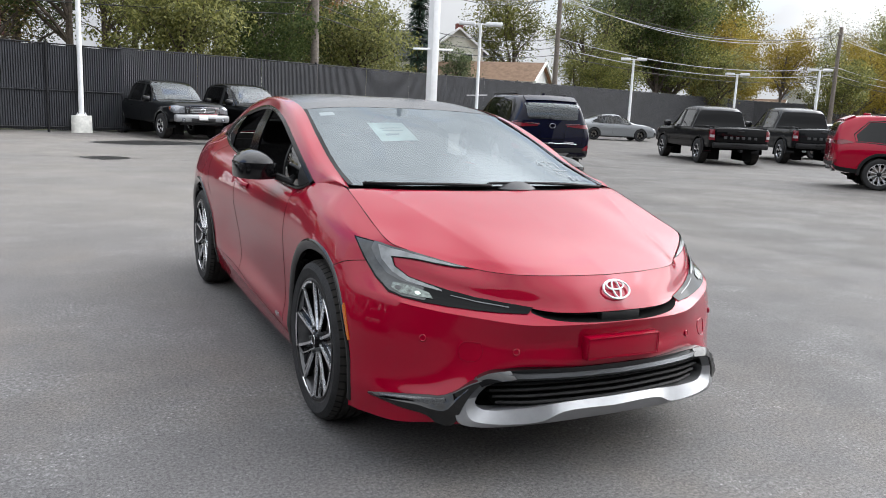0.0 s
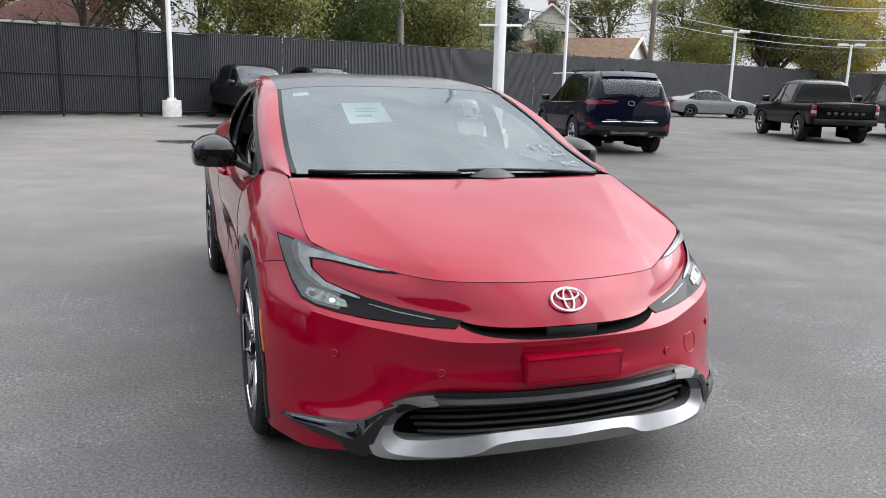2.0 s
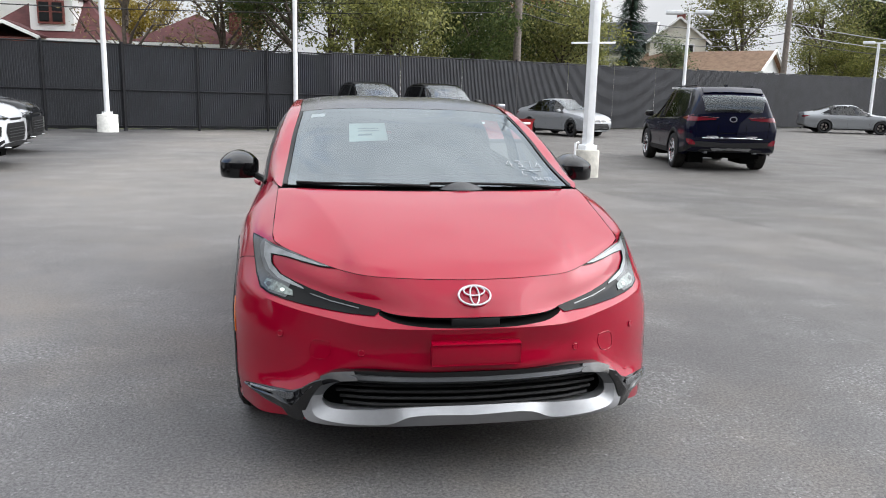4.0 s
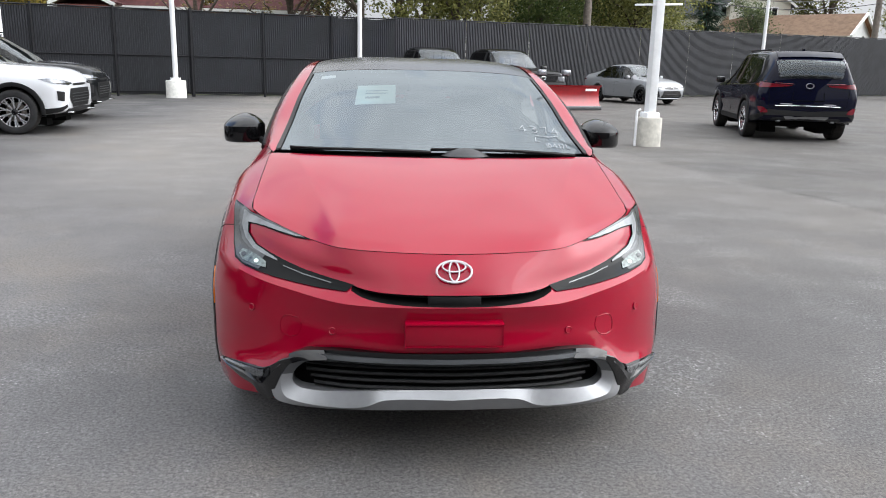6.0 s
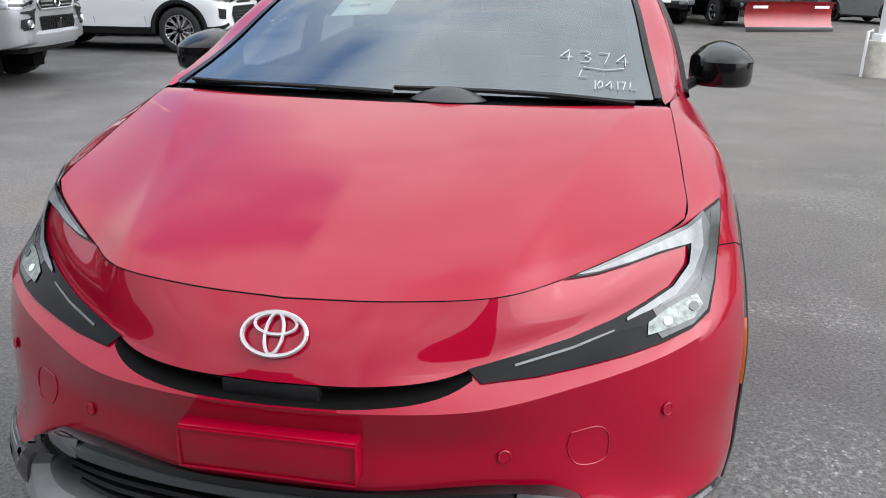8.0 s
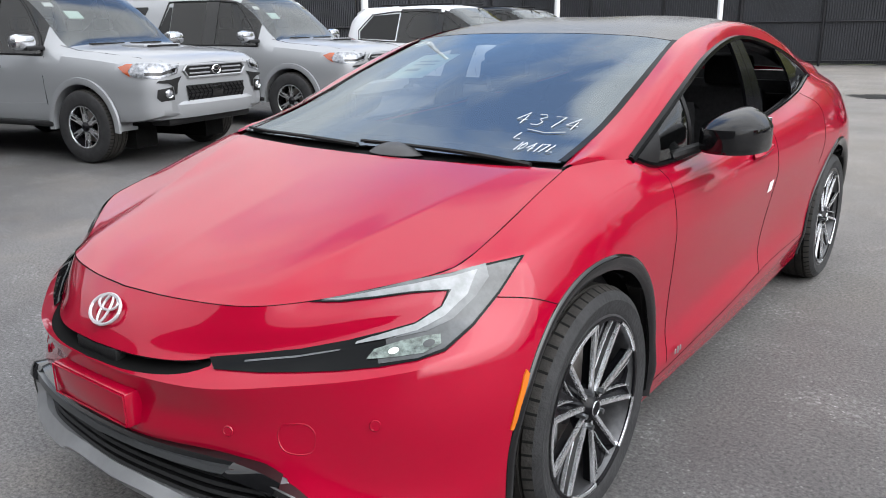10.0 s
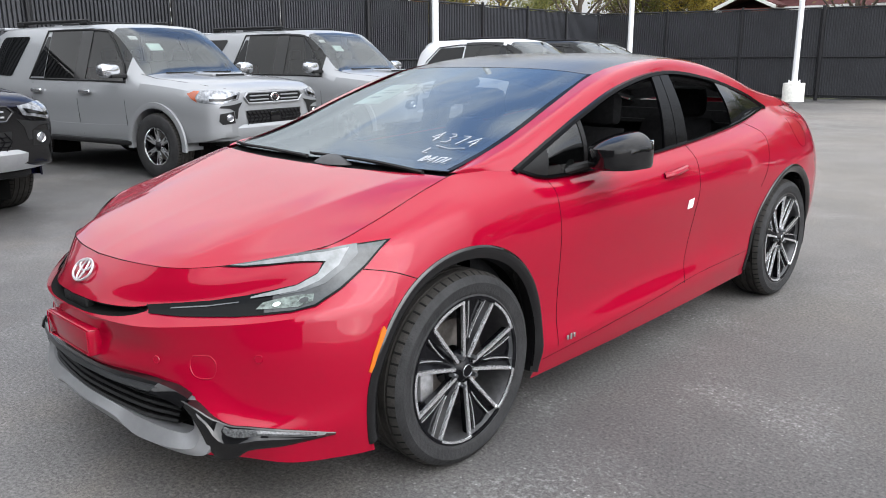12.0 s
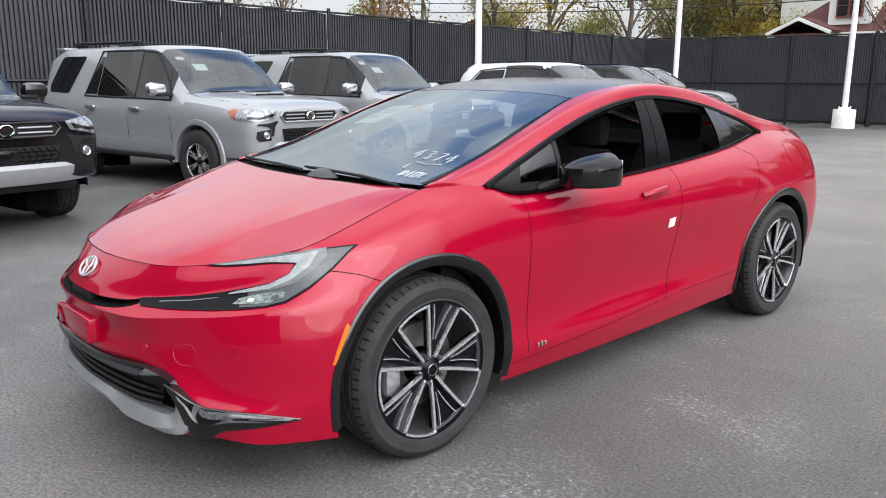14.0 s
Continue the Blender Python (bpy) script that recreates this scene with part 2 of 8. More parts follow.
    base = mix(mix(1.0, streak, (0.30, 0.30, 0.29, 1), "MULTIPLY"), base, (0.46, 0.46, 0.46, 1))
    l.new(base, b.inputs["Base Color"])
    ro = ramp(noise_node(0.8, 6), 0.3, 0.7, (0.62, 0.62, 0.62, 1), (0.86, 0.86, 0.86, 1))
    l.new(ro, b.inputs["Roughness"])
    b.inputs["Specular IOR Level"].default_value = 0.45
    bp = n.new("ShaderNodeBump")
    bp.inputs["Strength"].default_value = 0.55
    bp.inputs["Distance"].default_value = 0.004
    l.new(noise_node(110, 5, 0.8), bp.inputs["Height"])
    l.new(bp.outputs[0], b.inputs["Normal"])
    return m


M = {
    "red": paint("deep_red_metallic_paint", (0.28, 0.0003, 0.017), 0.06, 0.36),
    "black_gloss": mat("black_gloss_plastic", (0.004, 0.004, 0.0045), 0.10, 0, 0.3, spec=0.35),
    "black": mat("black_plastic", (0.007, 0.007, 0.0075), 0.55, spec=0.3, vary=0.25, scale=30, bump=0.15, bscale=400),
    "blade": mat("blade_gloss_black", (0.003, 0.003, 0.0035), 0.06, 0, 0.35, spec=0.45),
    "arch": mat("arch_cladding_gloss_black", (0.004, 0.004, 0.0045), 0.07, 0, 0.3, spec=0.45),
    "gap": mat("dark_gap", (0.003, 0.003, 0.003), 0.9, spec=0.1),
    "liner": mat("wheel_well_liner", (0.004, 0.004, 0.004), 0.95, vary=0.3, scale=12, spec=0.1),
    "chrome": mat("chrome", (0.86, 0.87, 0.88), 0.08, 1.0),
    "silver": mat("satin_silver_trim", (0.34, 0.345, 0.355), 0.36, 0.6, vary=0.05, scale=20),
    "gunmetal": mat("dark_satin_trim", (0.13, 0.135, 0.14), 0.30, 0.8),
    "badge": mat("bright_badge", (0.50, 0.48, 0.50), 0.28, 0.5, 0.3),
    "tyre": mat("tyre_rubber", (0.021, 0.021, 0.022), 0.68, spec=0.3, vary=0.3, scale=14, bump=0.3, bscale=90),
    "groove_shade": mat("tyre_groove_shadowed_rubber", (0.006, 0.006, 0.006), 0.9, spec=0.1),
    "rim_face": mat("machined_alloy", (0.84, 0.85, 0.87), 0.26, 0.9, vary=0.06, scale=40),
    "rim_dark": mat("black_painted_alloy", (0.004, 0.004, 0.005), 0.16, 0, 0.0, spec=0.16),
    "dusty_tread": mat("tyre_tread_dusty", (0.026, 0.024, 0.022), 0.9, spec=0.2, vary=0.3, scale=18, bump=0.3, bscale=90),
    "bright_silver": mat("bright_silver_trim", (0.62, 0.63, 0.65), 0.16, 0.9, vary=0.04, scale=20),
    "disc": mat("brake_disc_steel", (0.30, 0.27, 0.25), 0.4, 0.9, vary=0.25, scale=25),
    "caliper": mat("brake_caliper_cast", (0.45, 0.45, 0.46), 0.45, 0.7, vary=0.2, scale=40),
    "windshield": pane("windshield_glass", (0.72, 0.80, 0.80), 0.52, ior=2.45, tone=(0.86, 0.95, 1.0)),
    "far_windshield": pane("parked_windshield_glass", (0.70, 0.76, 0.74), 0.70, ior=1.8, tone=(0.94, 0.98, 1.0)),
    "far_side_glass": pane("parked_side_glass", (0.62, 0.68, 0.66), 0.34, ior=1.5),
    "rear_glass": pane("tinted_rear_glass", (0.62, 0.68, 0.66), 0.45),
    "side_glass": pane("side_glass", (0.62, 0.68, 0.66), 0.62),
    "dark_glass": mat("privacy_glass", (0.005, 0.0055, 0.006), 0.04, 0, 0.0, spec=0.28),
    "roof_glass": mat("black_glass_roof", (0.034, 0.033, 0.033), 0.22, 0, 0.0, vary=0.15, scale=6, spec=0.5),
    "frit": mat("black_frit_band", (0.004, 0.004, 0.0045), 0.25, spec=0.3),
    "lamp_lens": mat("smoked_lamp_lens", (0.003, 0.0035, 0.004), 0.03, 0.0, 0.0, spec=0.10),
    "lamp_grey": mat("lamp_reflector_grey", (0.036, 0.040, 0.042), 0.25, 0.2, 0.3, vary=0.4, scale=14),
    "led": mat("clear_light_guide", (0.205, 0.217, 0.224), 0.30, 0.1, 0.2, vary=0.25, scale=22),
    "projector": mat("lit_projector", (0.55, 0.68, 0.60), 0.1, 0.0, 1.0, emit=0.4),
    "lamp_band": mat("lamp_inner_grey", (0.07, 0.076, 0.08), 0.25, 0.2, 0.35, vary=0.3, scale=18),
    "lamp_sparkle": mat("lamp_reflector_facets", (0.020, 0.026, 0.023), 0.14, 0.2, 0.6, scale=48, col2=(0.17, 0.215, 0.195)),
    "washer_grey": mat("dark_grey_plastic", (0.035, 0.035, 0.037), 0.5, vary=0.2, scale=30),
    "rim_barrel": mat("dark_cast_alloy_barrel", (0.10, 0.10, 0.104), 0.34, 0.7, vary=0.2, scale=30),
    "fog_clear": mat("ribbed_fog_lens", (0.10, 0.103, 0.106), 0.2, 0.3, 0.4, vary=0.7, scale=160),
    "pillar_black": mat("black_pillar_film", (0.003, 0.003, 0.0035), 0.14, spec=0.09),
    "mirror_black": mat("black_painted_housing", (0.003, 0.003, 0.0035), 0.08, spec=0.26),
    "amber": mat("amber_lens", (0.52, 0.125, 0.004), 0.15, 0, 0.8),
    "red_lens": mat("red_lamp_lens", (0.13, 0.003, 0.010), 0.12, 0, 0.5),
    "seat": mat("black_seat_fabric", (0.013, 0.013, 0.014), 0.85, spec=0.2, vary=0.3, scale=40, bump=0.2, bscale=200),
    "paper": mat("pale_paper_label", (0.66, 0.78, 0.74), 0.7, vary=0.06, scale=15),
    "paper_white": mat("white_paper_label", (0.82, 0.82, 0.82), 0.7),
    "ink": mat("grey_ink", (0.28, 0.34, 0.34), 0.8),
    "chalk": mat("white_paint_pen", (0.50, 0.53, 0.56), 0.7),
    "asphalt": asphalt_mat(),
    "wet": mat("damp_dark_patch", (0.018, 0.017, 0.017), 0.30, vary=0.4, scale=3),
    "crack": mat("tar_filled_crack", (0.018, 0.018, 0.019), 0.7, vary=0.4, scale=20),
    "fence": mat("black_fence_slats", (0.026, 0.027, 0.032), 0.55, vary=0.22, scale=1.5, bump=0.1, bscale=30),
    "fence_post": mat("black_fence_steel", (0.010, 0.010, 0.012), 0.5, 0.3, vary=0.2, scale=6),
    "white_pole": mat("white_painted_steel", (0.78, 0.79, 0.80), 0.38, vary=0.07, scale=4, bump=0.05),
    "concrete": mat("pole_footing_concrete", (0.47, 0.45, 0.40), 0.9, vary=0.22, scale=6, bump=0.4, bscale=50),
    "concrete_white": mat("whitewashed_concrete", (0.66, 0.65, 0.61), 0.85, vary=0.16, scale=6, bump=0.3, bscale=50),
    "wood_pole": mat("weathered_utility_pole", (0.16, 0.135, 0.115), 0.9, vary=0.35, scale=9, bump=0.5, bscale=40),
    "wire_pale": mat("pale_grey_cable", (0.42, 0.42, 0.43), 0.5),
    "wire": mat("black_cable", (0.02, 0.02, 0.02), 0.6),
    "bark": mat("tree_bark", (0.085, 0.066, 0.052), 0.95, vary=0.4, scale=7, bump=0.6, bscale=25),
    "stucco": mat("dark_grey_wall_cladding", (0.10, 0.10, 0.10), 0.9, vary=0.2, scale=0.6, bump=0.2, bscale=30),
    "grass": mat("dry_grass_ground", (0.075, 0.085, 0.035), 0.95, vary=0.4, scale=0.5, bump=0.4, bscale=6),
}


# ---- mesh helpers ----
def part(name, bm, material, parent, label="", smooth=True):
    """Links a bmesh as one mesh object under a thing or a part."""
    me = bpy.data.meshes.new(name)
    bm.to_mesh(me)
    bm.free()
    return part_mesh(name, me, material, parent, label, smooth)


def part_mesh(name, me, material, parent, label="", smooth=True):
    mats = material if isinstance(material, (list, tuple)) else [material]
    if not me.materials:
        for k in mats:
            me.materials.append(M[k] if isinstance(k, str) else k)
    if smooth:
        me.polygons.foreach_set("use_smooth", [True] * len(me.polygons))
        me.set_sharp_from_angle(angle=radians(38 if smooth is True else smooth))
    ob = new(name, me)
    if parent is not None:
        ob.parent = parent
    if label:
        ob["label"] = label
    return ob


def thing(name, label, category, m=None, group="", kind=""):
    ob = new(name)
    ob.empty_display_size = 0.2
    if m is not None:
        ob.matrix_world = m
    return tagged(ob, label, category, group, kind)


def bm_box(bm, cx, cy, cz, sx, sy, sz, bevel=0.0, rot=None, segs=2):
    r = bmesh.ops.create_cube(bm, size=1.0, matrix=Matrix.Translation((cx, cy, cz)) @ (rot or Matrix()) @ Matrix.Diagonal((sx, sy, sz, 1)))
    if bevel:
        es = {e for v in r["verts"] for e in v.link_edges}
        bmesh.ops.bevel(bm, geom=list(es), offset=bevel, segments=segs, profile=0.5, affect="EDGES")
    return bm


def box(cx, cy, cz, sx, sy, sz, bevel=0.0, rot=None, segs=2):
    return bm_box(bmesh.new(), cx, cy, cz, sx, sy, sz, bevel, rot, segs)


def spline(pts, n, closed=False):
    """n + 1 points along a smooth curve through pts (centripetal Catmull-Rom), evenly spaced by length."""
    p = [Vector(q) for q in pts]
    if closed:
        p = [p[-1]] + p + [p[0], p[1]]
    else:
        p = [p[0] * 2 - p[1]] + p + [p[-1] * 2 - p[-2]]
    out = []
    for i in range(1, len(p) - 2):
        a, b, c, d = p[i - 1:i + 3]
        t0 = 0.0
        t1 = t0 + max((b - a).length, 1e-5) ** 0.5
        t2 = t1 + max((c - b).length, 1e-5) ** 0.5
        t3 = t2 + max((d - c).length, 1e-5) ** 0.5
        for k in range(12):
            t = t1 + (t2 - t1) * k / 12
            a1 = a * ((t1 - t) / (t1 - t0)) + b * ((t - t0) / (t1 - t0))
            a2 = b * ((t2 - t) / (t2 - t1)) + c * ((t - t1) / (t2 - t1))
            a3 = c * ((t3 - t) / (t3 - t2)) + d * ((t - t2) / (t3 - t2))
            b1 = a1 * ((t2 - t) / (t2 - t0)) + a2 * ((t - t0) / (t2 - t0))
            b2 = a2 * ((t3 - t) / (t3 - t1)) + a3 * ((t - t1) / (t3 - t1))
            out.append(b1 * ((t2 - t) / (t2 - t1)) + b2 * ((t - t1) / (t2 - t1)))
    out.append(p[-2].copy())
    return resample(out, n)


def segs(pts, per):
    """A smooth curve through pts with the same number of samples in each segment."""
    p = [Vector(q) for q in pts]
    p = [p[0] * 2 - p[1]] + p + [p[-1] * 2 - p[-2]]
    out = []
    for i in range(1, len(p) - 2):
        a, b, c, d = p[i - 1:i + 3]
        t0 = 0.0
        t1 = t0 + max((b - a).length, 1e-5) ** 0.5
        t2 = t1 + max((c - b).length, 1e-5) ** 0.5
        t3 = t2 + max((d - c).length, 1e-5) ** 0.5
        for k in range(per):
            t = t1 + (t2 - t1) * k / per
            a1 = a * ((t1 - t) / (t1 - t0)) + b * ((t - t0) / (t1 - t0))
            a2 = b * ((t2 - t) / (t2 - t1)) + c * ((t - t1) / (t2 - t1))
            a3 = c * ((t3 - t) / (t3 - t2)) + d * ((t - t2) / (t3 - t2))
            b1 = a1 * ((t2 - t) / (t2 - t0)) + a2 * ((t - t0) / (t2 - t0))
            b2 = a2 * ((t3 - t) / (t3 - t1)) + a3 * ((t - t1) / (t3 - t1))
            out.append(b1 * ((t2 - t) / (t2 - t1)) + b2 * ((t - t1) / (t2 - t1)))
    out.append(p[-2].copy())
    return out


def resample(p, n):
    acc = [0.0]
    for a, b in zip(p, p[1:]):
        acc.append(acc[-1] + (b - a).length)
    out, j = [], 0
    for i in range(n + 1):
        d = acc[-1] * i / n
        while j < len(p) - 2 and acc[j + 1] < d:
            j += 1
        w = (d - acc[j]) / max(acc[j + 1] - acc[j], 1e-9)
        out.append(p[j].lerp(p[j + 1], min(max(w, 0), 1)))
    return out


def loft(rows, mirror=False, close=False, keep=None):
    """A bmesh of quads through rows of equal length; mirror adds the copy across x = 0."""
    bm = bmesh.new()
    for sgn in ((1, -1) if mirror else (1,)):
        vs = [[bm.verts.new((p[0] * sgn, p[1], p[2])) for p in r] for r in rows]
        for i in range(len(vs) - 1):
            nn = len(vs[i])
            for j in range(nn if close else nn - 1):
                if keep and not keep(i, j):
                    continue
                q = [vs[i][j], vs[i][(j + 1) % nn], vs[i + 1][(j + 1) % nn], vs[i + 1][j]]
                try:
                    bm.faces.new(q if sgn > 0 else q[::-1])
                except ValueError:
                    pass
    bmesh.ops.remove_doubles(bm, verts=bm.verts, dist=0.0004)
    bmesh.ops.delete(bm, geom=[v for v in bm.verts if not v.link_faces], context="VERTS")
    return bm


def tube(pts, r, sides=8, taper=None, cap=True):
    """A round tube along pts."""
    bm = bmesh.new()
    rings = []
    pts = [Vector(p) for p in pts]
    for i, p in enumerate(pts):
        d = (pts[min(i + 1, len(pts) - 1)] - pts[max(i - 1, 0)]).normalized()
        a = d.orthogonal().normalized() if i == 0 else (ax - d * ax.dot(d)).normalized()
        ax = a
        b = d.cross(a)
        rr = r if taper is None else r + (taper - r) * i / (len(pts) - 1)
        rings.append([bm.verts.new(p + a * (rr * math.cos(2 * math.pi * k / sides)) + b * (rr * math.sin(2 * math.pi * k / sides))) for k in range(sides)])
    for u, v in zip(rings, rings[1:]):
        for k in range(sides):
            bm.faces.new((u[k], u[(k + 1) % sides], v[(k + 1) % sides], v[k]))
    if cap:
        bm.faces.new(rings[0][::-1])
        bm.faces.new(rings[-1])
    return bm


def lathe(prof, n=48, axis="x"):
    """A surface of revolution of (radius, along) pairs about the x axis."""
    bm = bmesh.new()
    rings = []
    for r, h in prof:
        rings.append([bm.verts.new((h, r * math.cos(2 * math.pi * k / n), r * math.sin(2 * math.pi * k / n))) for k in range(n)])
    for u, v in zip(rings, rings[1:]):
        for k in range(n):
            bm.faces.new((u[k], u[(k + 1) % n], v[(k + 1) % n], v[k]))
    return bm


def join(*bms):
    out = bms[0]
    for b in bms[1:]:
        me = bpy.data.meshes.new("tmp")
        b.to_mesh(me)
        b.free()
        out.from_mesh(me)
        bpy.data.meshes.remove(me)
    return out


def prism(poly, z0, z1, bevel=0.0):
    """An upright prism over a plan polygon."""
    bm = bmesh.new()
    lo = [bm.verts.new((x, y, z0)) for x, y in poly]
    hi = [bm.verts.new((x, y, z1)) for x, y in poly]
    bm.faces.new(lo[::-1])
    bm.faces.new(hi)
    for i in range(len(poly)):
        j = (i + 1) % len(poly)
        bm.faces.new((lo[i], lo[j], hi[j], hi[i]))
    if bevel:
        bmesh.ops.bevel(bm, geom=list(bm.edges), offset=bevel, segments=2, affect="EDGES")
    return bm


# ---- the red liftback ----
from mathutils.bvhtree import BVHTree
from mathutils.geometry import delaunay_2d_cdt

car = thing("liftback_car", "glossy deep red hybrid liftback with black roof, parked on grey asphalt", "car")

# side body: rows from the bottom edge to the shoulder, stations from nose centre to tail centre
ROW0 = [(0, -.82, .25), (.17, -.815, .25), (.43, -.80, .25), (.575, -.832, .248), (.655, -.755, .235), (.757, -.655, .215), (.819, -.53, .206), (.860, -.40, .20),
        (.85, 0, .19), (.845, .12, .185), (.838, .35, .18), (.832, .535, .175), (.828, 1.13, .175), (.825, 1.73, .185), (.822, 2.3, .20), (.83, 2.75, .22), (.835, 3.110, .26), (.74, 3.370, .28), (.50, 3.470, .29), (0, 3.500, .29)]
ROW1 = [(0, -.83, .34), (.17, -.825, .34), (.43, -.80, .335), (.575, -.838, .325), (.672, -.768, .315), (.774, -.638, .305), (.834, -.53, .305), (.875, -.40, .305),
        (.862, 0, .31), (.862, .12, .30), (.862, .35, .29), (.863, .535, .285), (.858, 1.13, .295), (.852, 1.73, .31), (.856, 2.3, .335), (.865, 2.75, .36), (.855, 3.110, .38), (.77, 3.400, .39), (.53, 3.540, .40), (0, 3.570, .40)]
ROW2 = [(0, -.946, .452), (.17, -.938, .452), (.377, -.878, .450), (.533, -.820, .438), (.684, -.714, .372), (.784, -.602, .368), (.846, -.496, .385), (.879, -.395, .41),
        (.880, 0, .43), (.874, .12, .42), (.862, .35, .40), (.852, .535, .39), (.832, 1.13, .395), (.835, 1.73, .41), (.862, 2.3, .44), (.880, 2.75, .46), (.868, 3.110, .48), (.785, 3.410, .49), (.54, 3.570, .50), (0, 3.600, .50)]
ROW3 = [(0, -.936, .53), (.17, -.928, .53), (.392, -.866, .53), (.538, -.794, .53), (.685, -.696, .535), (.785, -.588, .54), (.847, -.482, .545), (.881, -.37, .55),
        (.886, 0, .55), (.880, .12, .54), (.866, .35, .52), (.856, .535, .51), (.838, 1.13, .51), (.842, 1.73, .525), (.870, 2.3, .55), (.888, 2.75, .57), (.872, 3.110, .59), (.79, 3.420, .60), (.55, 3.580, .60), (0, 3.620, .60)]
ROW4 = [(0, -.958, .612), (.17, -.948, .611), (.36, -.893, .608), (.52, -.80, .622), (.665, -.69, .638), (.776, -.565, .655), (.836, -.445, .66), (.870, -.33, .663),
        (.886, 0, .68), (.884, .12, .675), (.873, .35, .65), (.866, .535, .635), (.856, 1.13, .635), (.862, 1.73, .65), (.884, 2.3, .675), (.893, 2.75, .69), (.868, 3.110, .71), (.79, 3.410, .72), (.55, 3.580, .72), (0, 3.630, .72)]
ROW5 = [(0, -.932, .664), (.17, -.912, .662), (.335, -.84, .658), (.50, -.727, .678), (.645, -.60, .708), (.755, -.478, .728), (.815, -.365, .745), (.848, -.285, .755),
        (.880, 0, .782), (.880, .12, .78), (.873, .35, .77), (.869, .535, .76), (.872, 1.13, .762), (.879, 1.73, .78), (.890, 2.3, .80), (.884, 2.75, .82), (.852, 3.110, .845), (.765, 3.400, .85), (.54, 3.570, .85), (0, 3.630, .85)]
ROW6 = [(0, -.895, .716), (.18, -.872, .715), (.36, -.80, .715), (.50, -.70, .730), (.635, -.575, .762), (.728, -.462, .788), (.774, -.365, .812), (.802, -.28, .838),
        (.832, 0, .892), (.834, .12, .902), (.836, .35, .906), (.838, .535, .892), (.846, 1.13, .892), (.850, 1.73, .912), (.846, 2.3, .955), (.815, 2.75, .995), (.768, 3.100, 1.01), (.70, 3.370, 1.0), (.5, 3.540, .985), (0, 3.610, .98)]
ROW7 = [(0, -.845, .763), (.19, -.825, .764), (.375, -.768, .766), (.477, -.675, .772), (.60, -.565, .80), (.675, -.49, .820), (.715, -.435, .836), (.722, -.28, .880),
        (.715, 0, .966), (.716, .12, .992), (.776, .35, .982), (.789, .535, .934), (.797, 1.13, .950), (.790, 1.73, .985), (.755, 2.3, 1.037), (.692, 2.75, 1.095), (.66, 3.100, 1.09), (.60, 3.370, 1.07), (.45, 3.510, 1.05), (0, 3.570, 1.05)]
PER_S, PER_R = 8, 5
long_rows = [segs(r, PER_S) for r in (ROW0, ROW1, ROW2, ROW3, ROW4, ROW5, ROW6, ROW7)]


def column(i):
    """A section across the body side, with an edge under the lamps that fades out along the fender."""
    p = [r[i] for r in long_rows]
    soft = segs(p, PER_R)
    hard = segs(p[:5], PER_R)[:-1] + segs(p[4:], PER_R)
    w = min(1.0, max(0.0, (9 * PER_S - i) / (2.5 * PER_S)))
    return [a.lerp(b, w) for a, b in zip(soft, hard)]


cols = [column(i) for i in range(len(long_rows[0]))]
net = [[c[j] for c in cols] for j in range(len(cols[0]))]  # net[row][station]
NS = len(net[0]) - 1
WHEELS = {"front": 0.0, "rear": 2.75}
HUB_Z, ARCH_R = 0.335, 0.432


def arch_cut(p):
    for yc in WHEELS.values():
        d = math.hypot(p[1] - yc, p[2] - HUB_Z)
        if abs(p[0]) > 0.6 and d < ARCH_R:
            return d, yc
    return None


def side_keep(i, j):
    if 4 * PER_R <= i < 5 * PER_R and j < 2 * PER_S:
        return False
    if i < 2 * PER_R - 1 and j < 3 * PER_S:
        return False
    q = [net[i][j], net[i][j + 1], net[i + 1][j + 1], net[i + 1][j]]
    return sum(1 for p in q if arch_cut(p)) < 4


# pull the ragged edge of the wheel openings onto the arch circle
snapped = [[p.copy() for p in r] for r in net]
for i, r in enumerate(net):
    for j, p in enumerate(r):
        c = arch_cut(p)
        if c:
            d, yc = c
            k = ARCH_R / max(d, 1e-3)
            if p.z < HUB_Z - 0.12:
                s = 1 if p.y > yc else -1
                yy = yc + s * math.sqrt(max(ARCH_R ** 2 - (p.z - HUB_Z) ** 2, 0))
                snapped[i][j] = Vector((p.x, yy, p.z))
            else:
                snapped[i][j] = Vector((p.x, yc + (p.y - yc) * k, HUB_Z + (p.z - HUB_Z) * k))


def side_panel(name, j0, j1, i0=0, i1=None, label=""):
    i1 = len(net) - 1 if i1 is None else i1
    rows = [r[j0:j1 + 1] for r in snapped[i0:i1 + 1]]
    return rows, lambda i, j: side_keep(i + i0, j + j0)


def add_panel(name, j0, j1, mirror_parts=True, i0=0, i1=None, label=""):
    rows, keep = side_panel(name, j0, j1, i0, i1)
    if j0 == 0 or j1 == NS:
        part(name, loft(rows, mirror=True, keep=keep), "red", car, label)
        return
    for s in (1, -1):
        rr = [[Vector((p.x * s, p.y, p.z)) for p in r] for r in rows]
        bm = loft(rr, keep=keep)
        if s < 0:
            bmesh.ops.reverse_faces(bm, faces=bm.faces)
        part(name, bm, "red", car, label)


S = PER_S
add_panel("front_bumper", 0, 7 * S, label="deep red front bumper with smooth painted face")
add_panel("front_fender", 7 * S, 11 * S)
add_panel("front_door", 11 * S, 13 * S)
add_panel("rear_door", 13 * S, 14 * S)
add_panel("quarter_panel", 14 * S, 17 * S)
add_panel("rear_bumper", 17 * S, NS)

body_bm = loft(net, mirror=True)
BODY = BVHTree.FromBMesh(body_bm)
body_bm.free()


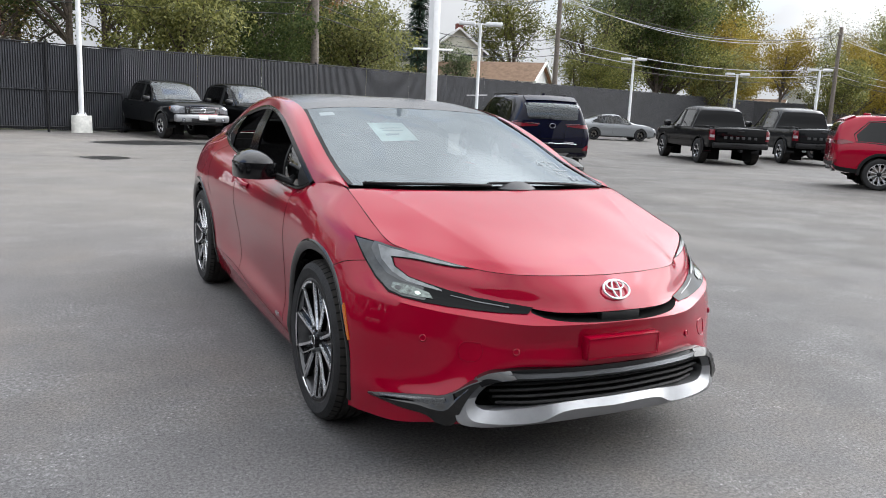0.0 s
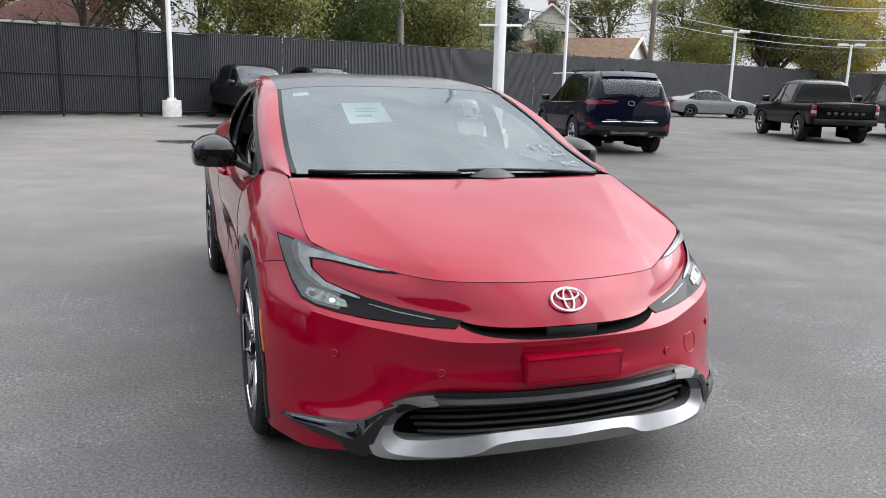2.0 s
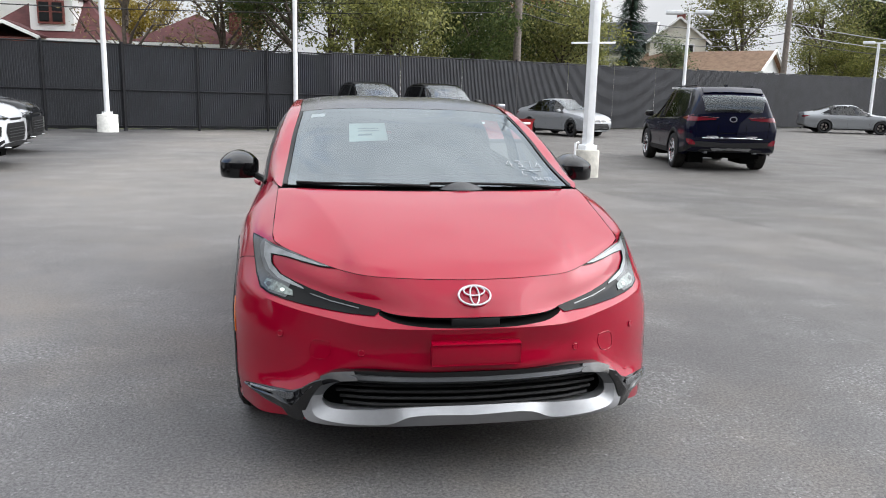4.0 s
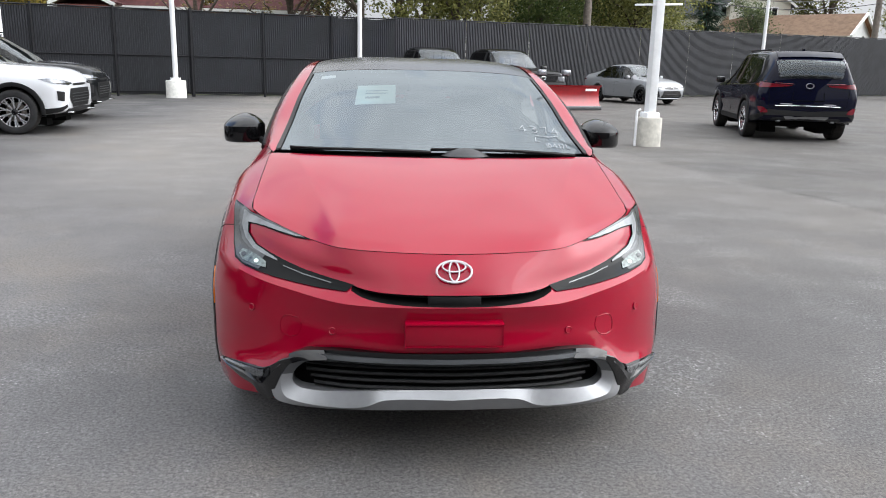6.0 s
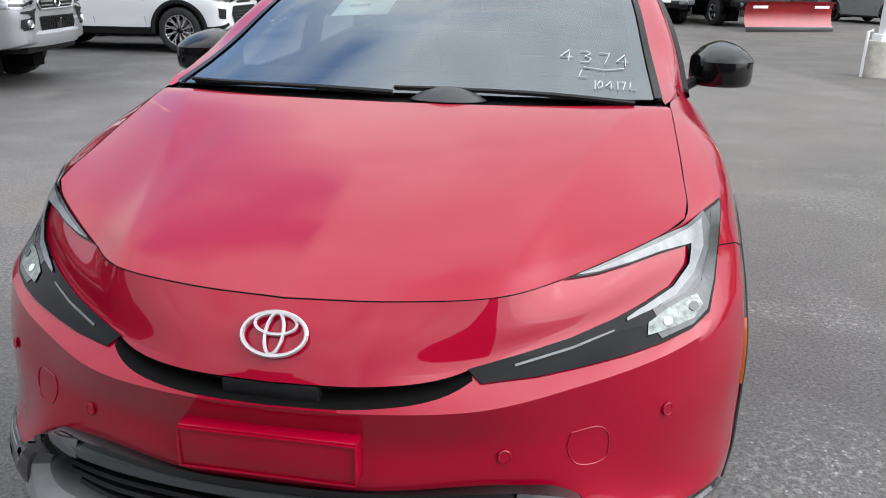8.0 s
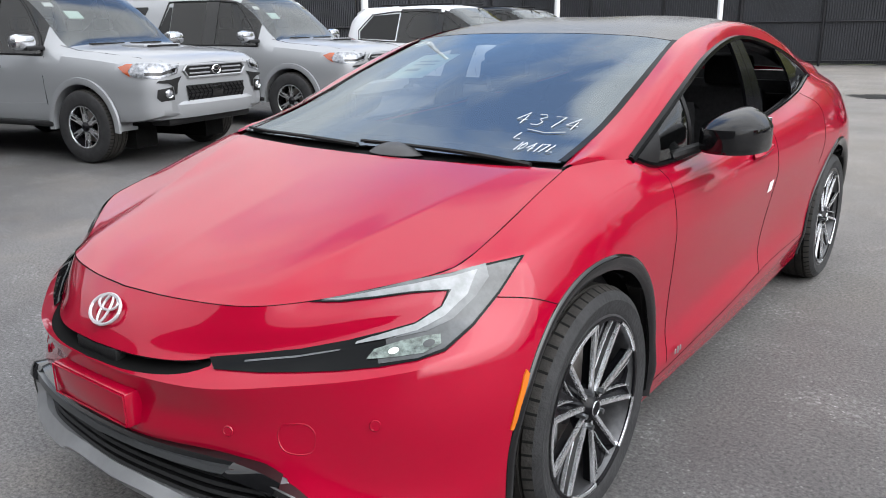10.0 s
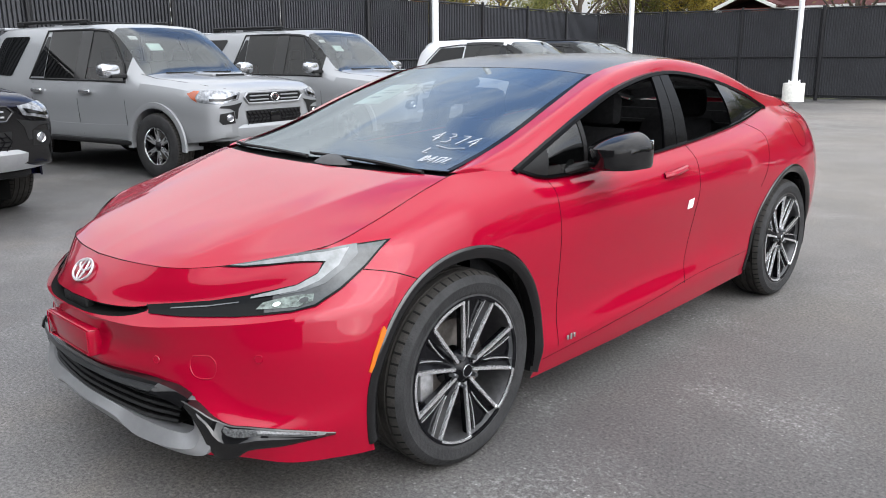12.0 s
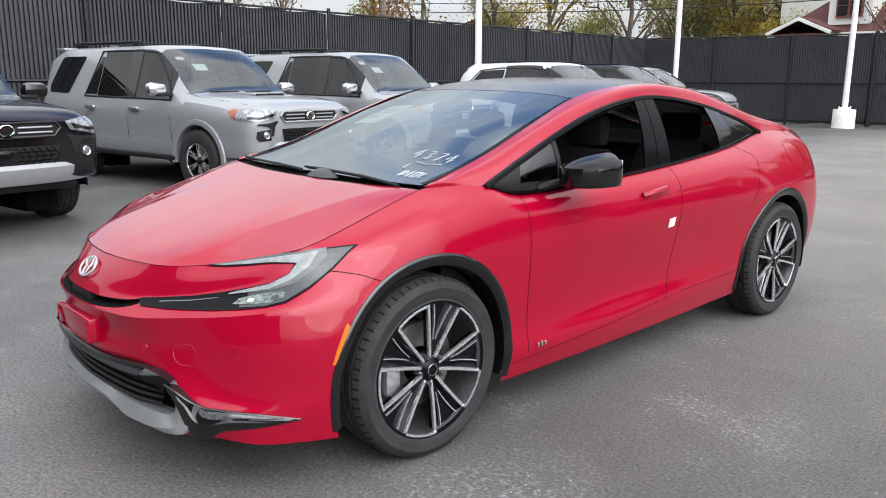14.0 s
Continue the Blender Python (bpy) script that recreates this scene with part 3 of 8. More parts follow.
# hood as a four-sided patch
def coons(front, rear, centre, side, nu, nv, bump=None, warp=None):
    f, r, c, s = (spline(front, 240), spline(rear, 240), spline(centre, nv), spline(side, nv))

    def along(curve, u):
        k = min(int(u * 240), 239)
        return curve[k].lerp(curve[k + 1], u * 240 - k)
    rows = []
    for j in range(nv + 1):
        v = j / nv
        row = []
        for i in range(nu + 1):
            u = warp(i / nu, v) if warp else i / nu
            p = (along(f, u) * (1 - v) + along(r, u) * v) + (c[j] * (1 - u) + s[j] * u) - (
                f[0] * (1 - u) * (1 - v) + f[-1] * u * (1 - v) + r[0] * (1 - u) * v + r[-1] * u * v)
            if bump:
                p = p + Vector((0, 0, bump(u, v)))
            row.append(p)
        rows.append(row)
    return rows


def crest(v):
    """Where the hood's folded edge lies across its half width, from nose to cowl."""
    return 0.44 + 0.43 * v


def hood_bump(u, v):
    k = crest(v)
    w = u / k if u < k else (1 - u) / (1 - k)
    return 0.020 * math.sin(math.pi * min(1, .06 + v * 0.90)) ** 0.6 * (w ** 1.5 if u < k else w ** .9) * min(1, v / .06)


def hood_warp(t, v):
    """Spreads the columns so that one of them runs along the folded edge."""
    return crest(v) * t / .6 if t < .6 else crest(v) + (1 - crest(v)) * (t - .6) / .4


HOOD_FRONT = [p + Vector((0, 0.0025, 0.001)) for p in long_rows[7][0:6 * S + 1:S]]
HOOD_SIDE = [long_rows[7][k] + Vector((-0.0015, 0, 0.001)) for k in (6 * S, 6 * S + 4, 7 * S, 7 * S + 4, 8 * S, 8 * S + 4)] + [Vector((.706, .075, .986))]
HOOD_REAR = [(0, -.015, .984), (.25, -.01, .984), (.5, .02, .984), (.64, .05, .985), (.706, .075, .986)]
HOOD_CENTRE = [(0, -.841, .764), (0, -.70, .815), (0, -.45, .885), (0, -.2, .945), (0, -.015, .984)]
hood_rows = coons(HOOD_FRONT, HOOD_REAR, HOOD_CENTRE, HOOD_SIDE, 40, 44, hood_bump, hood_warp)
part("hood", loft(hood_rows, mirror=True), "red", car)

# windshield, roof and rear glass
WS_BASE = [(0, .04, 1.000), (.3, .048, 1.001), (.55, .075, 1.0), (.690, .115, .998)]
WS_TOP = [(0, 1.03, 1.338), (.3, 1.04, 1.334), (.5, 1.06, 1.322), (.612, 1.085, 1.306)]
WS_CENTRE = [(0, .04, 1.0), (0, .40, 1.135), (0, .75, 1.252), (0, 1.03, 1.338)]
WS_SIDE = [(.690, .115, .998), (.683, .28, 1.036), (.672, .45, 1.086), (.647, .77, 1.203), (.612, 1.085, 1.306)]
ws_rows = coons(WS_BASE, WS_TOP, WS_CENTRE, WS_SIDE, 16, 22, lambda u, v: 0.012 * math.sin(math.pi * v) * (1 - u * u))
windshield = part("windshield", loft(ws_rows, mirror=True), "windshield", car, "raked clear windshield reflecting the sky")
windshield.visible_shadow = False
ROOF_REAR = [(0, 2.35, 1.352), (.3, 2.35, 1.345), (.5, 2.36, 1.318), (.575, 2.37, 1.298)]
ROOF_CENTRE = [(0, 1.03, 1.339), (0, 1.3, 1.383), (0, 1.7, 1.402), (0, 2.05, 1.388), (0, 2.35, 1.352)]
ROOF_SIDE = [(.612, 1.085, 1.307), (.603, 1.35, 1.350), (.593, 1.7, 1.371), (.583, 2.05, 1.352), (.575, 2.37, 1.298)]
roof_rows = coons(WS_TOP, ROOF_REAR, ROOF_CENTRE, ROOF_SIDE, 14, 20)
part("roof", loft(roof_rows, mirror=True), "roof_glass", car, "black glass roof panel")
REAR_END = [(0, 3.50, 1.075), (.3, 3.49, 1.075), (.5, 3.45, 1.074), (.565, 3.42, 1.073)]
rear_rows = coons(ROOF_REAR, REAR_END, [(0, 2.35, 1.352), (0, 2.75, 1.27), (0, 3.15, 1.165), (0, 3.50, 1.075)],
                  [(.575, 2.37, 1.298), (.568, 2.75, 1.215), (.565, 3.1, 1.137), (.565, 3.42, 1.073)], 12, 16)
part("rear_window", loft(rear_rows, mirror=True), "rear_glass", car).visible_shadow = False

RAIL_IN = [(.700, .085, .990), (.693, .13, 1.000), (.675, .45, 1.090), (.650, .77, 1.207), (.616, 1.085, 1.310), (.606, 1.35, 1.354), (.596, 1.7, 1.375), (.586, 2.05, 1.356), (.578, 2.37, 1.303), (.571, 2.75, 1.220), (.568, 3.1, 1.140), (.566, 3.42, 1.075)]
RAIL_OUT = [(.716, .12, .992), (.745, .235, .988), (.776, .36, .988), (.765, .60, 1.088), (.745, .83, 1.172), (.708, 1.15, 1.262), (.664, 1.60, 1.316), (.664, 2.05, 1.278), (.682, 2.45, 1.192), (.692, 2.75, 1.100), (.662, 3.12, 1.092), (.602, 3.42, 1.072)]
rail_in, rail_out = segs(RAIL_IN, 6), segs(RAIL_OUT, 6)
rail_mid = []
for a, b in zip(rail_in, rail_out):
    m_ = a.lerp(b, 0.5)
    w_ = min(0.018, (a - b).length * 0.16)
    rail_mid.append(m_ + Vector((w_ * 0.75, 0, w_)))
rail_rows = [segs([a, m_, b], 4) for a, m_, b in zip(rail_in, rail_mid, rail_out)]
for s in (1, -1):
    bm = loft([[Vector((p.x * s, p.y, p.z)) for p in r] for r in rail_rows])
    if s > 0:
        bmesh.ops.reverse_faces(bm, faces=bm.faces)
    part("roof_rail", bm, "red", car)
part("tail_lid", loft([[Vector(p) for p in segs(REAR_END, 6)], [Vector((p.x, p.y + .1, p.z - .01)) for p in segs(REAR_END, 6)], [Vector((p.x * 1.05, p.y + .15, p.z - .06)) for p in segs(REAR_END, 6)]], mirror=True), "red", car)

# side window surface: between the belt line and the rail's outer edge
BELT = [(.776, .36, .984), (.783, .44, .958), (.790, .535, .937), (.797, 1.13, .953), (.790, 1.73, .988), (.757, 2.3, 1.040), (.694, 2.74, 1.096)]
belt_c = spline(BELT, 120)
top_c = spline(RAIL_OUT[2:10], 120)


def at_y(curve, y):
    for a, b in zip(curve, curve[1:]):
        if a.y <= y <= b.y:
            return a.lerp(b, (y - a.y) / max(b.y - a.y, 1e-6))
    return curve[0] if y < curve[0].y else curve[-1]


def win(y, v):
    """A point of the side window surface at y, v from belt to rail."""
    a, b = at_y(belt_c, y), at_y(top_c, y)
    p = a.lerp(b, v)
    return p + Vector((0.020 * math.sin(math.pi * v) * min(1, (b - a).length / 0.2), 0, 0))


def win_patch(y0b, y1b, y0t, y1t, v0, v1, off=0.0, n=8):
    rows = []
    for j in range(n + 1):
        v = v0 + (v1 - v0) * j / n
        ya, yb = y0b + (y0t - y0b) * v, y1b + (y1t - y1b) * v
        rows.append([win(ya + (yb - ya) * i / n, v) + Vector((off, 0, 0)) for i in range(n + 1)])
    return rows


def side_pair(name, rows, material, label="", thick=0.0):
    for s in (1, -1):
        bm = loft([[Vector((p.x * s, p.y, p.z)) for p in r] for r in rows])
        if s < 0:
            bmesh.ops.reverse_faces(bm, faces=bm.faces)
        if thick:
            bmesh.ops.solidify(bm, geom=bm.faces, thickness=thick)
        ob = part(name, bm, material, car, label)
        if material == "side_glass":
            ob.visible_shadow = False


side_pair("b_pillar", win_patch(1.42, 1.535, 1.47, 1.545, 0, 1, 0.004), "pillar_black", "gloss black pillar trim", 0.012)
side_pair("rear_door_pillar", win_patch(1.543, 1.65, 1.553, 1.64, 0, 1, 0.003), "pillar_black", "gloss black pillar trim", 0.012)
side_pair("window_divider", win_patch(2.17, 2.34, 2.12, 2.26, 0, 1, 0.004), "black_gloss", "", 0.010)
side_pair("mirror_sail", win_patch(0.365, 0.535, 0.365, 0.55, 0, 1, 0.003), "black", "", 0.008)
side_pair("window_bar", win_patch(0.775, 0.80, 0.765, 0.79, 0, 1, 0.003), "black", "", 0.010)
side_pair("quarter_light", win_patch(0.54, 0.775, 0.54, 0.768, 0, 1, 0.0), "side_glass")
side_pair("rear_quarter_glass", win_patch(2.26, 2.70, 2.16, 2.70, 0.0, 1, 0.001), "dark_glass")
# trim along the window outline
for s in (1, -1):
    for nm, crv, dz in (("belt_trim", belt_c, 0.004), ("window_top_trim", top_c, -0.010)):
        part(nm, tube([Vector(((p.x + 0.002) * s, p.y, p.z + dz)) for p in crv[::3]], 0.0095 if nm == "belt_trim" else 0.015, 6), "pillar_black", car)


# ---- pieces laid on the body surface ----
def on_body(p, off, tree=None, mid=(0, 1.3, 0.55)):
    q, nrm, _, _ = (tree or BODY).find_nearest(Vector(p))
    out = (q - Vector(mid))
    if nrm.dot(out) < 0:
        nrm = -nrm
    return q + nrm * off


def inside(poly, x, y):
    c = False
    for (x0, y0), (x1, y1) in zip(poly, poly[1:] + poly[:1]):
        if (y0 > y) != (y1 > y) and x < (x1 - x0) * (y - y0) / (y1 - y0) + x0:
            c = not c
    return c


def patch(outline, off, thick=0.0, step=0.02, axis=None, smooth_n=0, tree=None, mid=(0, 1.3, 0.55)):
    """A filled piece with the given outline, draped over the body at a height off."""
    pts = [Vector(p) for p in outline]
    if smooth_n:
        pts = spline(pts, smooth_n, closed=True)[:-1]
    dense = []
    for a, b in zip(pts, pts[1:] + pts[:1]):
        k = max(1, int((b - a).length / step))
        dense += [a.lerp(b, i / k) for i in range(k)]
    cen = sum(dense, Vector()) / len(dense)
    nrm = Vector()
    for a, b in zip(dense, dense[1:] + dense[:1]):
        nrm += (a - cen).cross(b - cen)
    nrm = (Vector(axis) if axis else nrm).normalized()
    u = nrm.orthogonal().normalized()
    v = nrm.cross(u)
    poly = [Vector(((p - cen).dot(u), (p - cen).dot(v))) for p in dense]
    flat = [(p.x, p.y) for p in poly]
    xs_, ys_ = [p.x for p in poly], [p.y for p in poly]
    inner = []
    gx, row = min(xs_), 0
    while gx < max(xs_):
        gy = min(ys_) + (step / 2 if row % 2 else 0)
        while gy < max(ys_):
            if inside(flat, gx, gy) and min((Vector((gx, gy)) - p).length for p in poly) > step * .45:
                inner.append(Vector((gx, gy)))
            gy += step
        gx += step
        row += 1
    nb = len(poly)
    res = delaunay_2d_cdt(poly + inner, [(i, (i + 1) % nb) for i in range(nb)], [list(range(nb))], 1, 1e-6)
    bm = bmesh.new()
    vs = []
    for q in res[0]:
        p = cen + u * q.x + v * q.y
        hit, hn, _, _ = (tree or BODY).ray_cast(p + nrm * .25, -nrm, .6) if axis else (None, None, None, None)
        if hit is None:
            vs.append(bm.verts.new(on_body(p, off, tree, mid)))
        else:
            vs.append(bm.verts.new(hit + (hn if hn.dot(nrm) > 0 else -hn) * off))
    for f in res[2]:
        bm.faces.new([vs[i] for i in f])
    bmesh.ops.recalc_face_normals(bm, faces=bm.faces)
    f0 = max(bm.faces, key=lambda f: f.calc_area())
    if f0.normal.dot(f0.calc_center_median() - Vector(mid)) < 0:
        bmesh.ops.reverse_faces(bm, faces=bm.faces)
    if thick:
        bmesh.ops.solidify(bm, geom=bm.faces, thickness=thick)
    return bm


def both(name, outline, off, material, parent=None, label="", **kw):
    obs = []
    ax = kw.pop("axis", None)
    for s in (1, -1):
        bm = patch([(p[0] * s, p[1], p[2]) for p in outline], off, axis=(ax[0] * s, ax[1], ax[2]) if ax else None, **kw)
        obs.append(part(name, bm, material, parent or car, label))
    return obs


def seam(name, pts, r=0.0013, off=0.0002, n=40, mirror=True, drape=True, material="gap"):
    c = spline(pts, n)
    for s in ((1, -1) if mirror else (1,)):
        q = [Vector((p.x * s, p.y, p.z)) for p in c]
        part(name, tube([on_body(p, off) for p in q] if drape else q, r, 5), material, car)


# shut lines
hood_line = [p for p in long_rows[7][0:9 * S - 3]]
hl = [Vector((-p.x, p.y, p.z)) for p in hood_line[:0:-1]] + [p.copy() for p in hood_line]
part("hood_gap", tube([p + Vector((0, 0, 0.001)) for p in hl], 0.0009, 5), "gap", car)
seam("door_gap", [(.798, .535, .93), (.86, .535, .70), (.85, .54, .50), (.865, .545, .28)])
seam("door_gap", [(.787, 1.62, .982), (.85, 1.64, .91), (.88, 1.642, .78), (.845, 1.63, .50), (.85, 1.60, .31)])
seam("door_gap", [(.75, 2.32, 1.045), (.84, 2.44, .96), (.88, 2.42, .83), (.88, 2.34, .70)], 0.0011)
seam("sill_gap", [(.865, .45, .245), (.865, .8, .265), (.86, 1.3, .295), (.85, 1.75, .33), (.86, 2.2, .345), (.865, 2.32, .35)], 0.0012)
seam("bumper_gap", [(.795, -.382, .765), (.83, -.30, .742), (.862, -.225, .715)], 0.0014)
seam("fuel_door_gap", [(.74, 2.90, 1.0), (.76, 3.06, .985), (.80, 3.09, .93), (.835, 3.02, .86), (.845, 2.93, .87), (.80, 2.87, .94), (.745, 2.88, .995)], 0.0010)

# headlamps: a smoked hook-shaped lens, light guide and lit projector
LAMP = [(.345, -.840, .627), (.44, -.795, .628), (.52, -.755, .636), (.60, -.71, .645), (.67, -.658, .654), (.73, -.60, .664), (.768, -.545, .678), (.79, -.47, .722), (.802, -.38, .780), (.803, -.275, .842),
        (.762, -.36, .837), (.715, -.448, .828), (.655, -.51, .814), (.60, -.565, .798), (.54, -.62, .784), (.477, -.675, .770), (.54, -.635, .772), (.60, -.585, .778), (.66, -.53, .787), (.722, -.478, .793),
        (.722, -.50, .765), (.69, -.555, .735), (.64, -.605, .716), (.58, -.66, .698), (.50, -.725, .680), (.42, -.78, .668), (.326, -.843, .657)]
lamps = both("headlight", LAMP, 0.0035, "lamp_lens", label="smoked hook-shaped headlight lens, lit", step=0.015, axis=(.45, -.8, .55))
GUIDE = [(.500, -.656, .7755), (.54, -.62, .7835), (.60, -.565, .7975), (.655, -.51, .8135), (.715, -.448, .8272), (.755, -.372, .8355), (.772, -.385, .812), (.766, -.43, .775), (.748, -.49, .735), (.715, -.54, .712), (.66, -.595, .698), (.69, -.56, .725), (.722, -.515, .752), (.737, -.472, .785), (.728, -.462, .799), (.66, -.523, .793), (.60, -.58, .783), (.545, -.628, .775)]
OUTER = [(.797, -.385, .781), (.799, -.288, .837), (.775, -.345, .833), (.772, -.40, .80), (.77, -.44, .772), (.75, -.50, .72), (.70, -.565, .69), (.64, -.63, .676), (.668, -.655, .660), (.73, -.597, .669), (.764, -.545, .684), (.785, -.472, .726)]


def ring_pts(c, r):
    """A round outline about c across the lamp's face."""
    a, b = Vector((.66, .75, 0)), Vector((.2, -.2, .96))
    return [tuple(Vector(c) + a * (r * math.cos(k * math.pi / 7)) + b * (r * math.sin(k * math.pi / 7))) for k in range(14)]


GUIDE_LINE = [(.505, -.656, .7762), (.54, -.627, .780), (.60, -.570, .793), (.66, -.513, .806), (.715, -.455, .820), (.75, -.40, .829), (.757, -.45, .787), (.735, -.508, .745), (.70, -.562, .717), (.645, -.614, .699), (.60, -.655, .690),
              (.60, -.650, .694), (.64, -.608, .711), (.69, -.558, .730), (.724, -.502, .763), (.728, -.472, .796), (.66, -.526, .790), (.60, -.581, .781), (.54, -.631, .775)]
FACETS = [(.635, -.655, .660), (.68, -.62, .664), (.73, -.575, .672), (.752, -.54, .690), (.742, -.53, .708), (.715, -.555, .704), (.68, -.588, .695), (.64, -.635, .680)]
PROJ = ring_pts((.680, -.618, .680), .012)
PROJ2 = ring_pts((.733, -.560, .692), .014)
DRL = [(.40, -.798, .650), (.50, -.733, .664), (.575, -.674, .678), (.575, -.676, .674), (.50, -.736, .659), (.40, -.80, .645)]
LOBE = [(.76, -.547, .686), (.785, -.472, .727), (.797, -.385, .782), (.797, -.29, .835), (.762, -.365, .832), (.715, -.452, .823), (.655, -.514, .809), (.60, -.569, .793), (.54, -.624, .780), (.50, -.66, .774), (.54, -.633, .7745), (.60, -.583, .7805), (.66, -.528, .7895), (.725, -.474, .7955), (.727, -.50, .765), (.695, -.555, .733), (.645, -.607, .713), (.66, -.62, .69)]
for i, s in enumerate((1, -1)):
    for nm, ol, off, mt in (("lamp_bowl", LOBE, .0044, "lamp_grey"), ("reflector", OUTER, .0050, "lamp_grey"), ("inner_band", GUIDE, .0062, "lamp_band"), ("light_guide", GUIDE_LINE, .0072, "led"), ("reflector_panel", FACETS, .0064, "lamp_sparkle"), ("projector", PROJ, .0078, "projector"), ("projector", PROJ2, .0078, "lamp_grey"), ("light_strip", DRL, .0055, "lamp_band")):
        ob = part(nm, patch([(p[0] * s, p[1], p[2]) for p in ol], off, step=0.012, axis=(.45 * s, -.8, .55)), mt, None)
        ob.parent = lamps[i]

# upper grille slot with its sensor block
slot_rows, shelf_rows = [], [[], []]
def net_at(t, j):
    f = (4 + t) * PER_R
    k = min(int(f), 5 * PER_R - 1)
    return net[k][j].lerp(net[k + 1][j], f - k)
def slot_low(j):
    """How far the slot's lower edge rises towards its ends."""
    q = j / (2 * S)
    return .05 + .24 * q ** 2 + .42 * q ** 5


for i in range(9):
    t = i / 8
    row = []
    for j in range(0, 2 * S + 1):
        lo = slot_low(j)
        hi = .72 + .28 * (j / (2 * S)) ** 5
        row.append(net_at(lo + (hi - lo) * t, j) + Vector((0, .05 * math.sin(math.pi * t) ** .5 * (1 - (j / (2 * S)) ** 6), -.002 * t)))
    slot_rows.append(row)
for i in range(5):
    if i >= len(shelf_rows):
        shelf_rows.append([])
    shelf_rows[i] = [net_at((slot_low(j)) * i / 4, j) for j in range(0, 2 * S + 1)]
part("bumper_shelf", loft(shelf_rows, mirror=True), "red", car)
part("slot_brow", loft([[net_at((.72 + .28 * (j / (2 * S)) ** 5) * (1 - i / 3) + i / 3, j) for j in range(0, 2 * S + 1)] for i in range(4)], mirror=True), "red", car)
slot = part("upper_grille", loft(slot_rows, mirror=True), "gap", car, "narrow black upper grille slot")
for s in (1, -1):
    part("vane", tube([Vector((x * s, y, z)) for x, y, z in ((.09, -.925, .640), (.17, -.908, .639), (.25, -.872, .638), (.32, -.838, .640))], 0.0025, 6), "black", slot)
part("sensor_block", box(0, -.922, .627, .175, .03, .040, .006), "black", slot)

# lower grille: dark recess, slats, silver surround
OUT = [(0, -.957, .434), (.20, -.944, .434), (.36, -.915, .434), (.455, -.888, .434), (.515, -.868, .426), (.560, -.848, .392), (.595, -.835, .345), (.612, -.826, .300), (.600, -.838, .256), (.56, -.855, .243), (.45, -.880, .235), (.30, -.897, .233), (.225, -.902, .233), (0, -.910, .234)]
INN = [(0, -.945, .405), (.20, -.932, .405), (.36, -.902, .405), (.43, -.882, .404), (.485, -.862, .397), (.515, -.848, .375), (.535, -.838, .345), (.538, -.836, .318), (.515, -.848, .299), (.47, -.866, .295), (.41, -.882, .297), (.30, -.905, .304), (.225, -.915, .311), (0, -.930, .316)]
MIDC = [(0, -.963, .420), (.20, -.950, .420), (.36, -.921, .420), (.445, -.895, .420), (.503, -.873, .412), (.542, -.855, .384), (.570, -.846, .345), (.578, -.842, .308), (.565, -.856, .272), (.52, -.876, .258), (.43, -.900, .250), (.30, -.924, .254), (.225, -.936, .284), (0, -.948, .286)]
o_, m_, i_ = segs(OUT, 4), segs(MIDC, 4), segs(INN, 4)
back_o = [p + Vector((0, .06, 0)) for p in o_]
back_i = [p + Vector((0, .07, 0)) for p in i_]
half = len(o_) // 2 - 8
grille = part("lower_grille", loft([[Vector((p.x * w, p.y + .055 - .09 * (1 - w) * p.x, .352 + (p.z - .352) * w)) for p in i_] for w in (1.04, .75, .5, .25, 0)], mirror=True), "gap", car, "wide black lower grille with horizontal slats")
cut = 6 * 4
for nm, k0, k1, mt in (("surround_top", 0, cut, "gunmetal"), ("surround_lower", cut, len(o_) - 1, "silver")):
    rows = [[r[k] for k in range(k0, k1 + 1)] for r in (back_o, o_, m_, i_, back_i)]
    bm = loft(rows, mirror=True)
    bmesh.ops.recalc_face_normals(bm, faces=bm.faces)
    part(nm, bm, mt, grille, "satin silver bumper surround" if mt == "silver" else "", smooth=24)
for k in range(4):
    z = .318 + .024 * k
    xe = .50 - .012 * (3 - k) if k < 2 else .49
    pts = spline([(-xe, -.845, z), (-.36, -.885, z), (-.17, -.912, z), (0, -.922, z), (.17, -.912, z), (.36, -.885, z), (xe, -.845, z)], 30)
    bm = loft([[p + Vector((0, dy, dz)) for p in pts] for dy, dz in ((.05, .004), (0, .006), (-.006, 0), (0, -.006), (.05, -.004))])
    bmesh.ops.recalc_face_normals(bm, faces=bm.faces)
    part("slat", bm, "black", grille)
# black band above the silver bar
part("grille_lip", loft([[Vector((p.x, p.y + dy, p.z + dz)) for p in spline([(-.455, -.868, .436), (-.38, -.896, .443), (-.2, -.938, .446), (0, -.95, .447), (.2, -.938, .446), (.38, -.896, .443), (.455, -.868, .436)], 30)] for dy, dz in ((.03, .010), (-.004, .006), (-.002, -.012), (.03, -.014))]), "black_gloss", car)

# gloss black corner blades with clear fog strips
BLADE_TOP = [(.518, -.874, .424), (.544, -.864, .412), (.578, -.848, .396), (.613, -.818, .365), (.650, -.780, .343), (.682, -.744, .338), (.714, -.706, .332), (.775, -.622, .317), (.829, -.535, .297)]
BLADE_LOW = [(.514, -.874, .418), (.532, -.868, .402), (.554, -.858, .380), (.584, -.846, .332), (.617, -.812, .238), (.658, -.780, .240), (.688, -.748, .264), (.752, -.662, .274), (.829, -.533, .291)]
OUTWARD = Vector((.60, -.80, 0))


